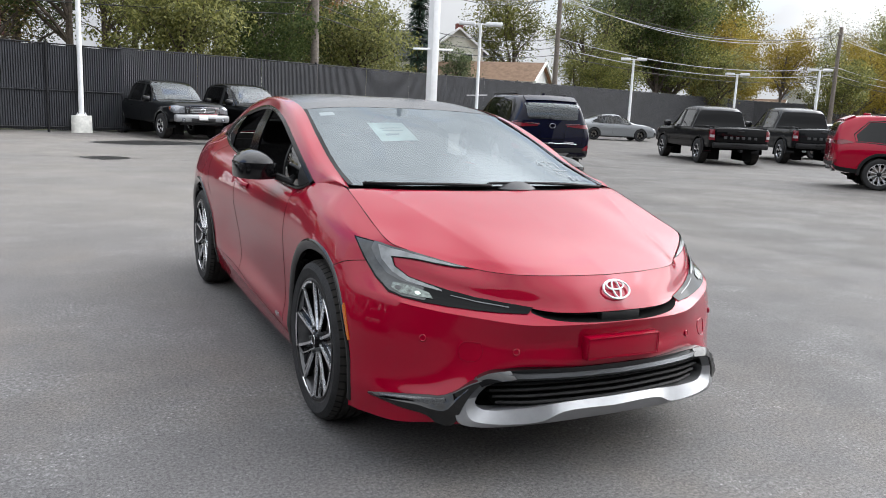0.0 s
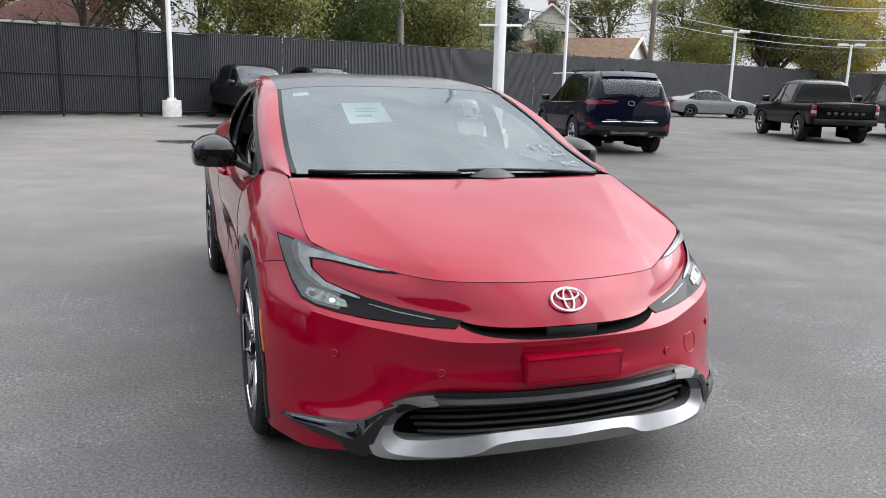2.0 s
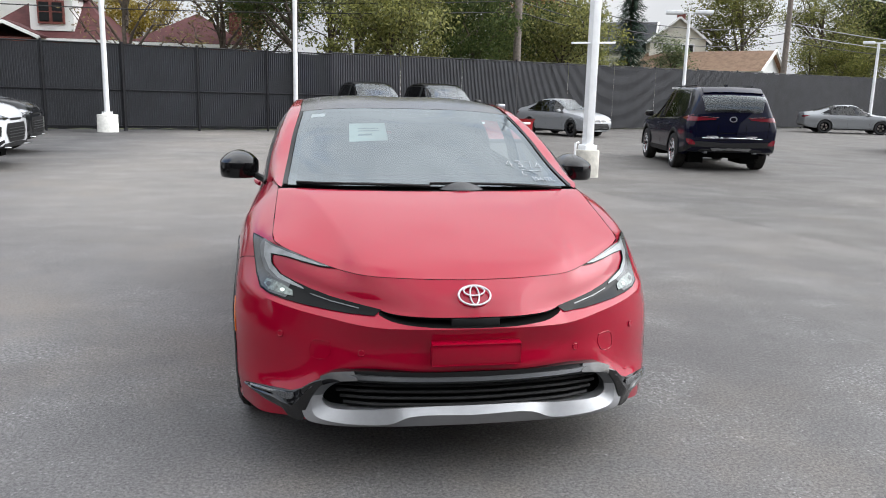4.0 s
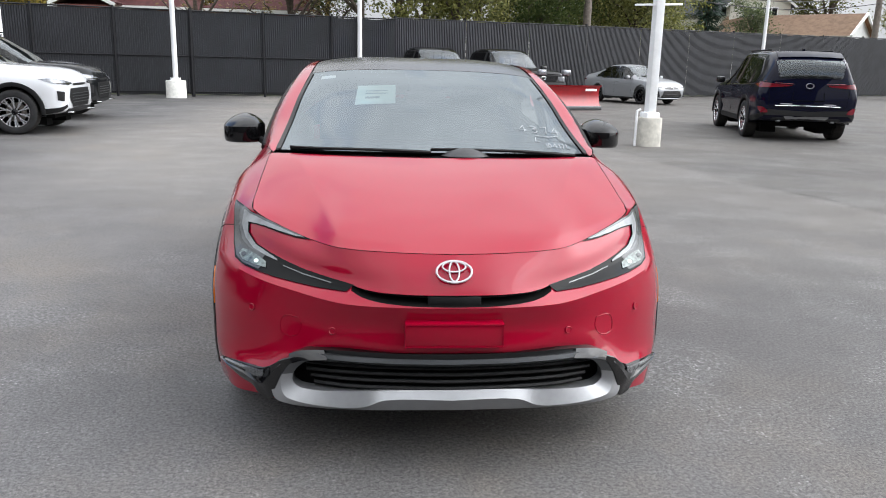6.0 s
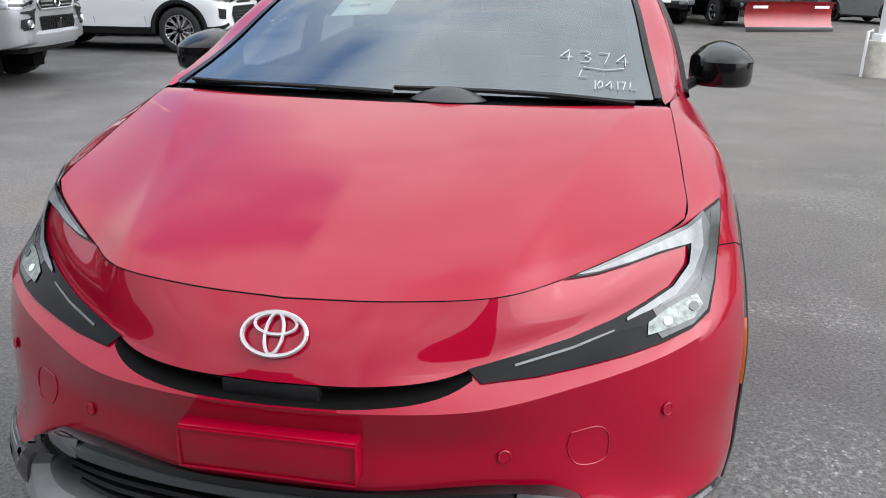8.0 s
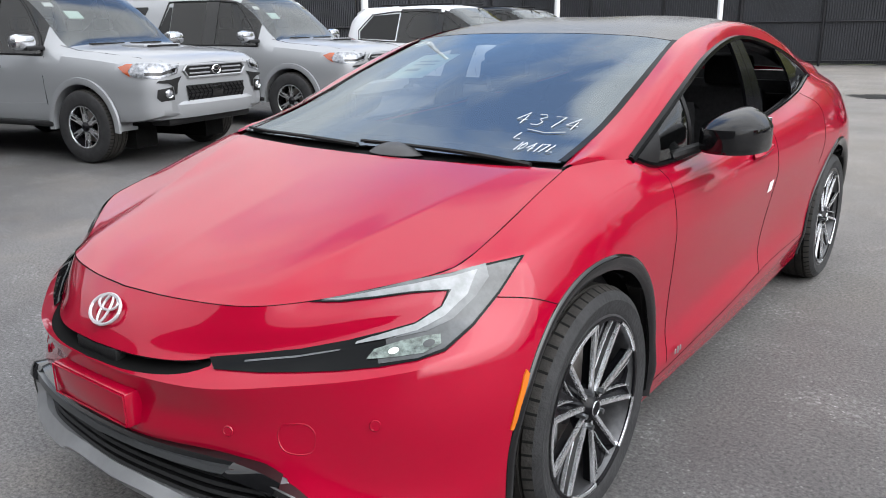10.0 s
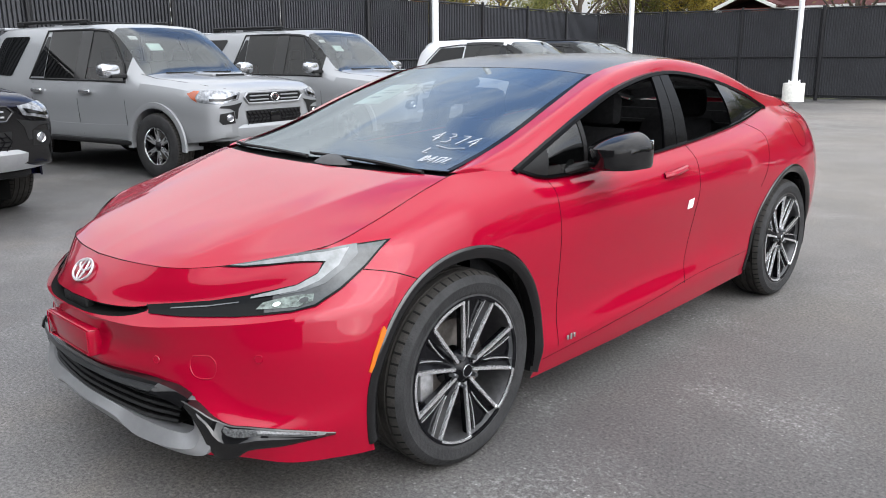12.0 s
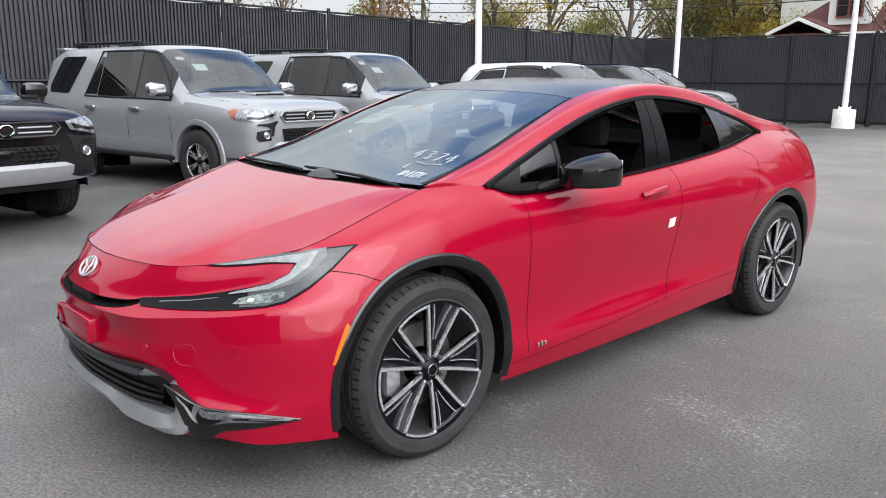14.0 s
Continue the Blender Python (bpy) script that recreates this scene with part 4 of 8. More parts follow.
def clear_of_body(p, gap):
    """Moves p out until it stands clear of the bumper skin; the outer end stays close to it."""
    hit = BODY.ray_cast(p + OUTWARD * .15, -OUTWARD, .25)[0]
    return hit + OUTWARD * gap if hit and (hit - p).dot(OUTWARD) > -gap else p


bt, bl = segs(BLADE_TOP, 4), segs(BLADE_LOW, 4)
bt, bl = ([clear_of_body(p, .007 - .005 * max(0, k - 24) / 8) if k > 11 else p for k, p in enumerate(r)] for r in (bt, bl))
# two lines across the blade's face, the second one on its ledge
b1, b2, b3 = ([clear_of_body(p.lerp(q, w) + OUTWARD * d, .007 + d) if k > 9 else p.lerp(q, w) for k, (p, q) in enumerate(zip(bt, bl))] for w, d in ((.36, 0), (.44, .006), (.72, .003)))
PANEL_TOP = [(.428, -.882, .4435), (.470, -.877, .4430), (.510, -.868, .4375), (.548, -.852, .4200)]
PANEL_LOW = [(.416, -.909, .419), (.468, -.899, .414), (.506, -.886, .407), (.537, -.872, .393)]
pt_, pl_ = segs(PANEL_TOP, 4), segs(PANEL_LOW, 4)
for s in (1, -1):
    def side(p, k, dz):
        return Vector((p.x * s - .60 * k * s, p.y + .80 * k, p.z + dz))
    rows = [[side(p, .06, .006) for p in bt], [side(p, .003, .001) for p in bt], [side(p, 0, -.003) for p in bt],
            [side(p, 0, 0) for p in b1], [side(p, 0, 0) for p in b2], [side(p, 0, 0) for p in b3],
            [side(p, 0, .003) for p in bl], [side(p, .003, -.001) for p in bl], [side(p, .06, -.006) for p in bl]]
    bm = loft(rows)
    bmesh.ops.recalc_face_normals(bm, faces=bm.faces)
    blade = part("corner_blade", bm, "blade", car, "gloss black corner blade", smooth=30)
    # the lens sits under the blade's upper edge and tapers out towards the wheel
    lens = [(p, q, math.sin(math.pi * min(1, (k + .6) / 8)) ** .5 if k < 4 else 1 - .45 * (k - 4) / 12) for k, (p, q) in enumerate(zip(bt[15:31], bl[15:31]))]
    fm = loft([[side(p.lerp(q, .04), .010, 0) for p, q, w in lens], [side(p.lerp(q, .06), -.003, 0) for p, q, w in lens], [side(p.lerp(q, .06 + .12 * w), -.008, 0) for p, q, w in lens],
               [side(p.lerp(q, .06 + .24 * w), -.007, 0) for p, q, w in lens], [side(p.lerp(q, .08 + .26 * w), .010, 0) for p, q, w in lens]])
    bmesh.ops.recalc_face_normals(fm, faces=fm.faces)
    part("fog_strip", fm, "fog_clear", None, "clear ribbed fog light strip").parent = blade
    # glossy shoulder that carries the blade over the grille corner
    pm = loft([[side(p, .04, .004) for p in pt_], [side(p, 0, 0) for p in pt_], [side(p.lerp(q, .5), -.002, .002) for p, q in zip(pt_, pl_)], [side(p, 0, 0) for p in pl_], [side(p, .03, -.004) for p in pl_]])
    bmesh.ops.recalc_face_normals(pm, faces=pm.faces)
    part("grille_shoulder", pm, "blade", car, "gloss black shoulder over the grille corner", smooth=30)

# plate holder, sensors, tow covers, side markers
plate = part("plate_panel", box(0, -.946, .522, .325, .048, .088, .006), "red", car, "blank red plate holder panel")
part("panel_lip", tube([(-.160, -.972, .484), (-.160, -.972, .560), (.160, -.972, .560), (.160, -.972, .484), (-.160, -.972, .484)], .0022, 5), "red", plate)
def ring_on(c, r, material, off=0.003, tr=0.0022, name="parking_sensor"):
    q = on_body(c, off)
    n_ = (on_body(c, off + 0.01) - q).normalized()
    a = n_.orthogonal().normalized()
    b = n_.cross(a)
    bm = tube([q + a * (r * math.cos(k * math.pi / 8)) + b * (r * math.sin(k * math.pi / 8)) for k in range(17)], tr, 5)
    disc = bmesh.new()
    vs = [disc.verts.new(q + n_ * 0.001 + a * (r * math.cos(k * math.pi / 8)) + b * (r * math.sin(k * math.pi / 8))) for k in range(16)]
    disc.faces.new(vs)
    part(name, join(bm, disc), material, car)
for s in (1, -1):
    ring_on((.697 * s, -.705, .538), .011, "red")
    ring_on((.405 * s, -.88, .508), .011, "red")
seam("tow_cover_gap", [(.525, -.83, .535), (.575, -.80, .537), (.59, -.79, .52), (.588, -.795, .478), (.56, -.81, .470), (.53, -.828, .48), (.518, -.835, .51), (.525, -.83, .535)], 0.0013, 0.0008, material="red")
both("side_marker", [(.868, -.374, .60), (.872, -.367, .588), (.871, -.409, .50), (.872, -.427, .466), (.868, -.435, .470), (.866, -.418, .52), (.866, -.385, .588)], 0.004, "amber", label="amber side marker lamp", step=0.012, axis=(1, 0, 0), thick=0.004)

# badge on the nose: three rings
bq = on_body((0, -.895, .716), 0.004)
bn = (on_body((0, -.895, .716), 0.014) - bq).normalized()
bx, by = Vector((1, 0, 0)), bn.cross(Vector((1, 0, 0))) * -1
if by.z < 0:
    by = -by
def oval(cx, cy, rx, ry, tr):
    return tube([bq + bx * (cx + rx * math.cos(k * math.pi / 16)) + by * (cy + ry * math.sin(k * math.pi / 16)) + bn * .002 for k in range(33)], tr, 6)
part("emblem", join(oval(0, 0, .058, .039, .0042), oval(0, .018, .038, .019, .0034), oval(0, .001, .016, .037, .0034)), "badge", car, "pale oval ring emblem")

# wheel arch cladding and liners
for s in (1, -1):
    for yc in WHEELS.values():
        rows = []
        a0, a1 = (-17, 194)
        for k in range(61):
            th = radians(a0 + (a1 - a0) * k / 60)
            cy, cz = math.cos(th), math.sin(th)
            R = ARCH_R + .014
            hit = BODY.ray_cast(Vector((1.4 * s, yc + cy * R, max(HUB_Z + cz * R, .24))), Vector((-s, 0, 0)))
            x0 = abs(hit[0].x) if hit[0] else abs(BODY.find_nearest(Vector((.86 * s, yc + cy * R, max(HUB_Z + cz * R, .24))))[0].x)
            def pt(R, x):
                return Vector((x * s, yc + cy * R, HUB_Z + cz * R))
            rows.append([pt(.446, x0 - .004), pt(.4455, x0 + .003), pt(.440, x0 + .008), pt(.432, x0 + .010), pt(.420, x0 + .006), pt(.406, x0 + .002), pt(.400, x0 - .003), pt(.392, x0 - .05)])
        bm = loft(rows)
        bmesh.ops.recalc_face_normals(bm, faces=bm.faces)
        part("arch_cladding", bm, "arch", car, "gloss black wheel arch trim")
        part("wheel_liner", loft([[Vector((x * s, yc + .40 * math.cos(radians(t)), HUB_Z + .40 * math.sin(radians(t)))) for x in (.86, .55)] for t in range(-14, 196, 7)] ), "liner", car)


# ---- wheels ----
def wheel_mesh_parts(R=.339, W=.20, rim=.245, spokes="twin", face="rim_face", deep="rim_dark"):
    """Parts of a wheel about its own centre, outer face towards +x."""
    out = []
    h = W / 2
    tyre = [(rim - .004, h - .012), (rim + .010, h - .002), (rim + .016, h - .001), (rim + .045, h + .004), (R - .03, h), (R - .012, h - .012), (R - .004, h - .030)]
    for gx in (.58, .20, -.20, -.58):
        tyre += [(R - .001, h * gx + .006), (R - .008, h * gx + .005), (R - .008, h * gx - .005), (R, h * gx - .006)]
    tyre += [(R - .004, -h + .030), (R - .014, -h + .012), (R - .05, -h), (rim, -h + .01)]
    bm = lathe(tyre, 300)
    # narrow cross grooves between the shoulder blocks, their shade painted as darker rubber
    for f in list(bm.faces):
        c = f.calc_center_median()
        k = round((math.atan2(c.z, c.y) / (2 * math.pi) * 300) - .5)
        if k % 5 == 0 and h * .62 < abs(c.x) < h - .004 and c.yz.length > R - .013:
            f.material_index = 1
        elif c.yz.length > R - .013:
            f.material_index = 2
    out.append(("tyre", bm, ("tyre", "groove_shade", "dusty_tread")))
    out.append(("rim", lathe([(rim + .004, h - .014), (rim + .004, h - .006), (rim - .008, h - .005), (rim - .016, h - .018), (rim - .022, h - .07), (rim - .05, -h + .02), (rim - .1, -h + .03)], 56), "rim_barrel" if spokes == "twin" else deep))
    lip = lathe([(rim - .006, h - .006), (rim - .002, h - .003), (rim - .013, h - .003), (rim - .015, h - .010)], 56)
    out.append(("rim_lip", lip, face if spokes != "twin" else deep))
    sp = bmesh.new()

    def strip(bm, pts, w0, w1, mi, thick=.004):
        """A raised ridge along pts, its width from w0 to w1."""
        rings = []
        for k, p in enumerate(pts):
            p = Vector(p)
            d = (Vector(pts[min(k + 1, len(pts) - 1)]) - Vector(pts[max(k - 1, 0)])).normalized()
            nn = Vector((0, -d.z, d.y)).normalized()
            w = w0 + (w1 - w0) * k / (len(pts) - 1)
            rings.append([bm.verts.new(p + nn * (w * a) + Vector((dx, 0, 0))) for a, dx in ((-.62, -thick), (-.5, 0), (.5, 0), (.62, -thick))])
        for u, v in zip(rings, rings[1:]):
            for k in range(3):
                f = bm.faces.new((u[k], u[k + 1], v[k + 1], v[k]))
                f.material_index = mi

    def polar(r, a, x):
        return (x, r * math.cos(a), r * math.sin(a))
    if spokes == "twin":
        cnt = 5
        fan = []
        for q in range(6):
            r = .045 + (rim - .057) * q / 5
            ed = .29 + .03 * q / 5
            xe, xc = h - .020 + .012 * q / 5, h - .030 - .010 * math.sin(math.pi * q / 5)
            fan.append([sp.verts.new(polar(r, a, x)) for a, x in ((-ed, xe - .035), (-ed, xe - .003), (-ed * .55, xc), (0, xc + .006), (ed * .55, xc), (ed, xe - .003), (ed, xe - .035))])
        for u, v in zip(fan, fan[1:]):
            for k in range(6):
                sp.faces.new((u[k], u[k + 1], v[k + 1], v[k])).material_index = 1
        for sg in (-1, 1):
            strip(sp, [polar(.045 + (rim - .057) * q / 5, sg * (.29 + .03 * q / 5), h - .019 + .0125 * q / 5) for q in range(6)], .0110, .0115, 0, .010)
            strip(sp, [polar(.11 + (rim - .125) * q / 4, sg * (.05 + .13 * q / 4), h - .030 + .014 * q / 4) for q in range(5)], .0030, .0048, 0, .010)
        strip(sp, [polar(rim - .013, a, h - .0005) for a in (-.94, -.84, -.73, -.6283, -.53, -.42, -.315)], .0085, .0085, 0)
    else:
        cnt = {"six": 6, "ten": 10, "five": 5, "seven": 7}[spokes]
        w = {6: .062, 10: .026, 5: .060, 7: .045}[cnt] * rim / .245
        strip(sp, [polar(.04 + (rim - .05) * q / 3, 0, h - .030 + .020 * q / 3) for q in range(4)], w * .7, w, 0, .03)
        if cnt == 6:
            # a dark pocket runs down the outer half of each spoke
            strip(sp, [polar(.13 + (rim - .15) * q / 2, 0, h - .020 + .011 * q / 2) for q in range(3)], w * .30, w * .42, 1, .003)
        if cnt == 10:
            strip(sp, [polar(.12 + (rim - .13) * q / 3, .05 + .17 * q / 3, h - .026 + .016 * q / 3) for q in range(4)], w * .5, w * .7, 0, .03)
    bmesh.ops.recalc_face_normals(sp, faces=sp.faces)
    for f in sp.faces:
        if f.normal.x < -.2:
            f.normal_flip()
    out.append(("spoke", sp, (face, deep), cnt))
    out.append(("hub", lathe([(.0, h - .008), (.028, h - .008), (.033, h - .012), (.042, h - .024), (.062, h - .034), (.07, h - .05)], 24), deep))
    cap = lathe([(.0, h - .005), (.022, h - .005), (.026, h - .009)], 20)
    out.append(("centre_cap", cap, deep))
    if spokes == "twin":
        out.append(("cap_ring", lathe([(.0205, h - .0058), (.0212, h - .0042), (.0222, h - .0042), (.0230, h - .0058)], 20), face))
    nut = bmesh.new()
    a = math.pi / 5
    bmesh.ops.create_cone(nut, cap_ends=True, segments=6, radius1=.0095, radius2=.008, depth=.03, matrix=Matrix.Translation((h - .020, .055 * math.cos(a), .055 * math.sin(a))) @ pose(0, 0, 0, 0, 90, 0))
    if spokes == "twin":
        out.append(("lug_nut", nut, "gunmetal", 5))
    else:
        nut.free()
    out.append(("brake_disc", lathe([(.07, .012), (.165, .012), (.168, .0), (.165, -.012)], 32), "disc"))
    return out


def add_wheel(parent, loc, flip, protos, steer=0.0, caliper=True):
    """A wheel of shared meshes under a vehicle; flip turns its face to -x."""
    m = pose(*loc, 0, 0, (180 if flip else 0) + steer)
    tyre = None
    for nm, me, mt, cnt in protos:
        for k in range(cnt):
            ob = part_mesh(nm if nm != "tyre" else "wheel", me, mt, None, smooth=True)
            if tyre is None:
                tyre = ob
                ob.parent = parent
                ob.matrix_local = m
            else:
                ob.parent = tyre
                if cnt > 1:
                    ob.matrix_local = pose(0, 0, 0, 90 + 360 * k / cnt, 0, 0)
    return tyre


def protos_of(**kw):
    out = []
    for nm, bm, mt, *rest in wheel_mesh_parts(**kw):
        me = bpy.data.meshes.new(nm)
        bm.to_mesh(me)
        bm.free()
        out.append((nm, me, mt, rest[0] if rest else 1))
    return out


P_MAIN = protos_of(R=.345, W=.205, rim=.264)
for s in (1, -1):
    for yc in WHEELS.values():
        w = add_wheel(car, (.780 * s, yc, .343), s < 0, P_MAIN)
        w.rotation_euler.x = radians(-14)
        cal = part("brake_caliper", box(.790 * s, yc - .135, .335, .06, .07, .16, .018), "caliper", car)

# ---- door mirrors ----
PLAN = [(.846, .745), (.860, .706), (.895, .678), (.932, .668), (.970, .674), (1.004, .700), (1.030, .745), (1.041, .815), (1.041, .876), (1.032, .900), (.95, .904), (.858, .902), (.843, .882), (.842, .790)]
LAYERS = [(.962, .86), (.965, .94), (.974, .985), (.988, 1.0), (1.030, 1.0), (1.044, .992), (1.047, .975), (1.059, .89), (1.073, .74), (1.085, .56), (1.093, .37), (1.098, .18), (1.100, .04)]
for s in (1, -1):
    prof = []
    for z, k in LAYERS:
        out_ = [Vector(((.945 + (p.x - .945) * k) * s, .908 + (p.y - .908) * k, z)) for p in spline([(x, y, 0) for x, y in PLAN], 42, closed=True)[:-1]]
        prof.append(out_)
    bm = loft(prof, close=True)
    bmesh.ops.holes_fill(bm, edges=[e for e in bm.edges if e.is_boundary])
    bmesh.ops.recalc_face_normals(bm, faces=bm.faces)
    for f in bm.faces:
        f.material_index = 0 if f.calc_center_median().z > 1.0455 else 1
    mir = part("door_mirror", bm, ("mirror_black", "black_gloss"), car, "gloss black door mirror", smooth=30)
    part("mirror_glass", box(.945 * s, .912, 1.030, .16, .006, .075, .002), "chrome", None).parent = mir
    part("mirror_arm", tube([(.785 * s, .66, .950), (.82 * s, .71, .966), (.86 * s, .76, .980), (.94 * s, .79, .984)], .018, 8), "black", None).parent = mir

# door handles, sill badge, transport label
for s in (1, -1):
    hp = [on_body((.87 * s, y, z), o) for y, z, o in ((1.325, .868, .002), (1.35, .870, .022), (1.445, .880, .026), (1.495, .884, .022), (1.52, .886, .002))]
    bm = tube(spline(hp, 12), .0145, 8)
    part("door_handle", bm, "red", car)
    part("handle_cup", patch([(.87 * s, 1.355, .85), (.87 * s, 1.425, .845), (.87 * s, 1.495, .86), (.87 * s, 1.485, .905), (.87 * s, 1.415, .905), (.87 * s, 1.355, .893)], .0015, step=.02, axis=(s, 0, 0), smooth_n=20), "red", car)
    hb = part("sill_badge", join(*[box(.871 * s, y, .302, .004, .012, .02 if k != 1 else .026, .002) for k, y in enumerate((.60, .622, .644))]), "chrome", car)
tagged(part("transport_label", patch([(.885, 1.545, .73), (.885, 1.595, .735), (.885, 1.595, .69), (.885, 1.545, .685)], .003, step=.02, axis=(1, 0, 0), thick=0.001), "paper_white", car, "small white paper label"), "small white paper label")

# cowl, wipers, washer cover
part("cowl", loft([[Vector((p[0], p[1] + dy, p[2] + dz)) for p in spline([(-.70, .085, .984), (-.5, .03, .982), (0, -.01, .981), (.5, .03, .982), (.70, .085, .984)], 30)] for dy, dz in ((-.012, -.006), (.02, -.012), (.06, .004), (.09, .022))]), "black", car)
for pts in (((.62, .060, .998), (.40, .062, 1.012), (.10, .060, 1.018), (-.02, .058, 1.018)), ((-.02, .040, 1.006), (-.25, .055, 1.012), (-.50, .075, 1.014), (-.63, .10, 1.016))):
    arm = part("wiper", tube(spline([Vector(p) + Vector((0, -.012, -.003)) for p in pts], 16), .0085, 6, taper=.0055), "black", car, "black wiper arm and blade")
    part("blade", tube(spline([Vector(p) + Vector((0, .006, -.010)) for p in pts[1:]], 12), .0070, 6), "black", None).parent = arm
# ribbed cover in front of the wiper pivot: a low half disc, highest at its rear edge
cov = []
for k in range(13):
    a = math.pi * k / 12
    cov.append([Vector((.13 - .105 * math.cos(a) * q, .052 - .060 * math.sin(a) * q - .004 * q, 1.022 - .034 * q ** 2.2)) for q in (0.02, .35, .6, .8, .93, 1.0)])
part("washer_cover", loft(cov), "washer_grey", car)

# black band round the windshield
def ws_pt(u, v, off=.003):
    j = v * (len(ws_rows) - 1)
    i = abs(u) * (len(ws_rows[0]) - 1)
    j0, i0 = min(int(j), len(ws_rows) - 2), min(int(i), len(ws_rows[0]) - 2)
    a, b = j - j0, i - i0
    p = (ws_rows[j0][i0] * (1 - b) + ws_rows[j0][i0 + 1] * b) * (1 - a) + (ws_rows[j0 + 1][i0] * (1 - b) + ws_rows[j0 + 1][i0 + 1] * b) * a
    return Vector((p.x * (1 if u >= 0 else -1), p.y - off * .35, p.z + off))


def ws_band(u0, u1, v0, v1, nu, nv, off):
    return loft([[ws_pt(u0 + (u1 - u0) * i / nu, v0 + (v1 - v0) * j / nv, off) for i in range(nu + 1)] for j in range(nv + 1)])


part("windshield_band", join(ws_band(-1, 1, 0, .075, 40, 2, -.004), ws_band(-1, 1, .955, 1, 40, 2, -.004), ws_band(-1, -.915, .075, .955, 2, 20, -.004), ws_band(.915, 1, .075, .955, 2, 20, -.004), ws_band(-.17, .17, .86, .955, 6, 3, -.004)), "frit", car)
for s in (1, -1):
    part("pillar_trim", ws_band(s * .975, s * 1.006, 0, 1, 3, 24, .0045), "pillar_black", car)
label2 = part("window_label", ws_band(-.545, -.245, .505, .755, 6, 6, -.006), "paper", car, "pale green paper window label")
for k, (a, b) in enumerate(((.665, .675), (.63, .64), (.57, .595))):
    part("print_bar", ws_band(-.475, -.305 if k < 2 else -.365, a, b, 4, 1, -.004), "ink", None).parent = label2
part("window_sticker", ws_band(-.885, -.76, .895, .945, 4, 2, -.006), "paper_white", car, "small white sticker")
part("camera_pod", box(0, .90, 1.262, .17, .13, .05, .018, pose(0, 0, 0, 18, 0, 0)), "black", car)
part("rear_view_mirror", box(0, .86, 1.205, .22, .035, .065, .02), "black", car)


# numbers written on the glass in white pen
def stroke(pts, off=.0035, r=.0013):
    return tube([ws_pt(u, v, off) for u, v in pts], r, 5)


def glyph(ch, u, v, w, h):
    shapes = {"4": [[(.75, 1), (.05, .35), (1, .35)], [(.75, .75), (.68, 0)]], "3": [[(.05, .95), (.6, 1), (.85, .8), (.4, .55), (.85, .35), (.65, .05), (.05, .05)]],
              "7": [[(.05, .95), (.9, 1), (.45, 0)]], "L": [[(.3, 1), (.05, .1), (.85, .1)]], "1": [[(.5, 1), (.45, 0)]], "0": [[(.5, 1), (.15, .6), (.3, .05), (.75, .35), (.75, .8), (.5, 1)]], "-": [[(0, .4), (1, .62)]]}
    return [join(*[stroke([(u + a * w, v + b * h) for a, b in s_]) for s_ in shapes[ch]])]


pen = []
for ch, u in (("4", .60), ("3", .685), ("7", .765), ("4", .84)):
    pen += glyph(ch, u, .225, .055, .075)
pen += [stroke([(.70, .195), (.79, .185), (.87, .205)])]
pen += glyph("L", .68, .125, .04, .045)
for ch, u in (("1", .73), ("0", .75), ("4", .785), ("1", .82), ("7", .84), ("L", .88)):
    pen += glyph(ch, u, .055, .032, .055)
for bm in pen:
    part("pen_digit", bm, "chalk", car, "white paint-pen digit on the glass")

# floor pan under the car
part("floor_pan", prism([(-.50, -.70), (.50, -.70), (.66, -.40), (.60, -.38), (.60, .40), (.80, .42), (.80, 2.32), (.60, 2.36), (.60, 3.12), (.70, 3.15), (.60, 3.38), (-.60, 3.38), (-.70, 3.15), (-.60, 3.12), (-.60, 2.36), (-.80, 2.32), (-.80, .42), (-.60, .40), (-.60, -.38), (-.66, -.40)], .20, .24), "liner", car)

# ---- cabin ----
part("cabin_tub", loft([[Vector((x, y, z)) for x, z in ((-.74, .92), (-.76, .45), (-.70, .28), (.70, .28), (.76, .45), (.74, .92))] for y in (.15, .6, 1.2, 2.0, 2.9)]), "seat", car)
part("dashboard", loft([[Vector((x, y + abs(x) * .06, z)) for x in (-.72, -.45, -.2, 0, .2, .45, .72)] for y, z in ((.08, .975), (.30, .995), (.55, 1.0), (.68, .965), (.70, .86), (.62, .70))]), "black", car, "black dashboard")
part("instrument_hood", box(.37, .66, 1.02, .30, .12, .06, .025), "black", car)
part("steering_wheel", lathe([(.175 + .015 * math.cos(a), .015 * math.sin(a)) for a in [k * math.pi / 5 for k in range(11)]], 32), "black", car).matrix_local = pose(.37, .83, .93, 0, 22, 90)
part("tail_lining", box(0, 3.43, .99, 1.16, .02, .17), "seat", car)
part("parcel_shelf", box(0, 3.15, .97, 1.2, .56, .02), "seat", car)
part("bulkhead", box(0, 2.95, .75, 1.4, .04, .6), "seat", car)
part("headliner", loft([[p - Vector((0, 0, .045)) for p in r] for r in roof_rows], mirror=True), "seat", car)


for s in (1, -1):
    part("door_lining", loft([[Vector(((p.x - .035) * s, p.y, p.z - .004)) for p in r[9 * S + 4:18 * S]] for r in net[5 * PER_R:]]), "seat", car)
    part("pillar_lining", loft([[Vector(((p.x - .022) * s, p.y, p.z - .016)) for p in r] for r in rail_rows]), "seat", car)
    part("rail_lining", tube([Vector(((p.x - .035) * s, p.y, p.z - .012)) for p in top_c[::3]], .032, 8), "seat", car)


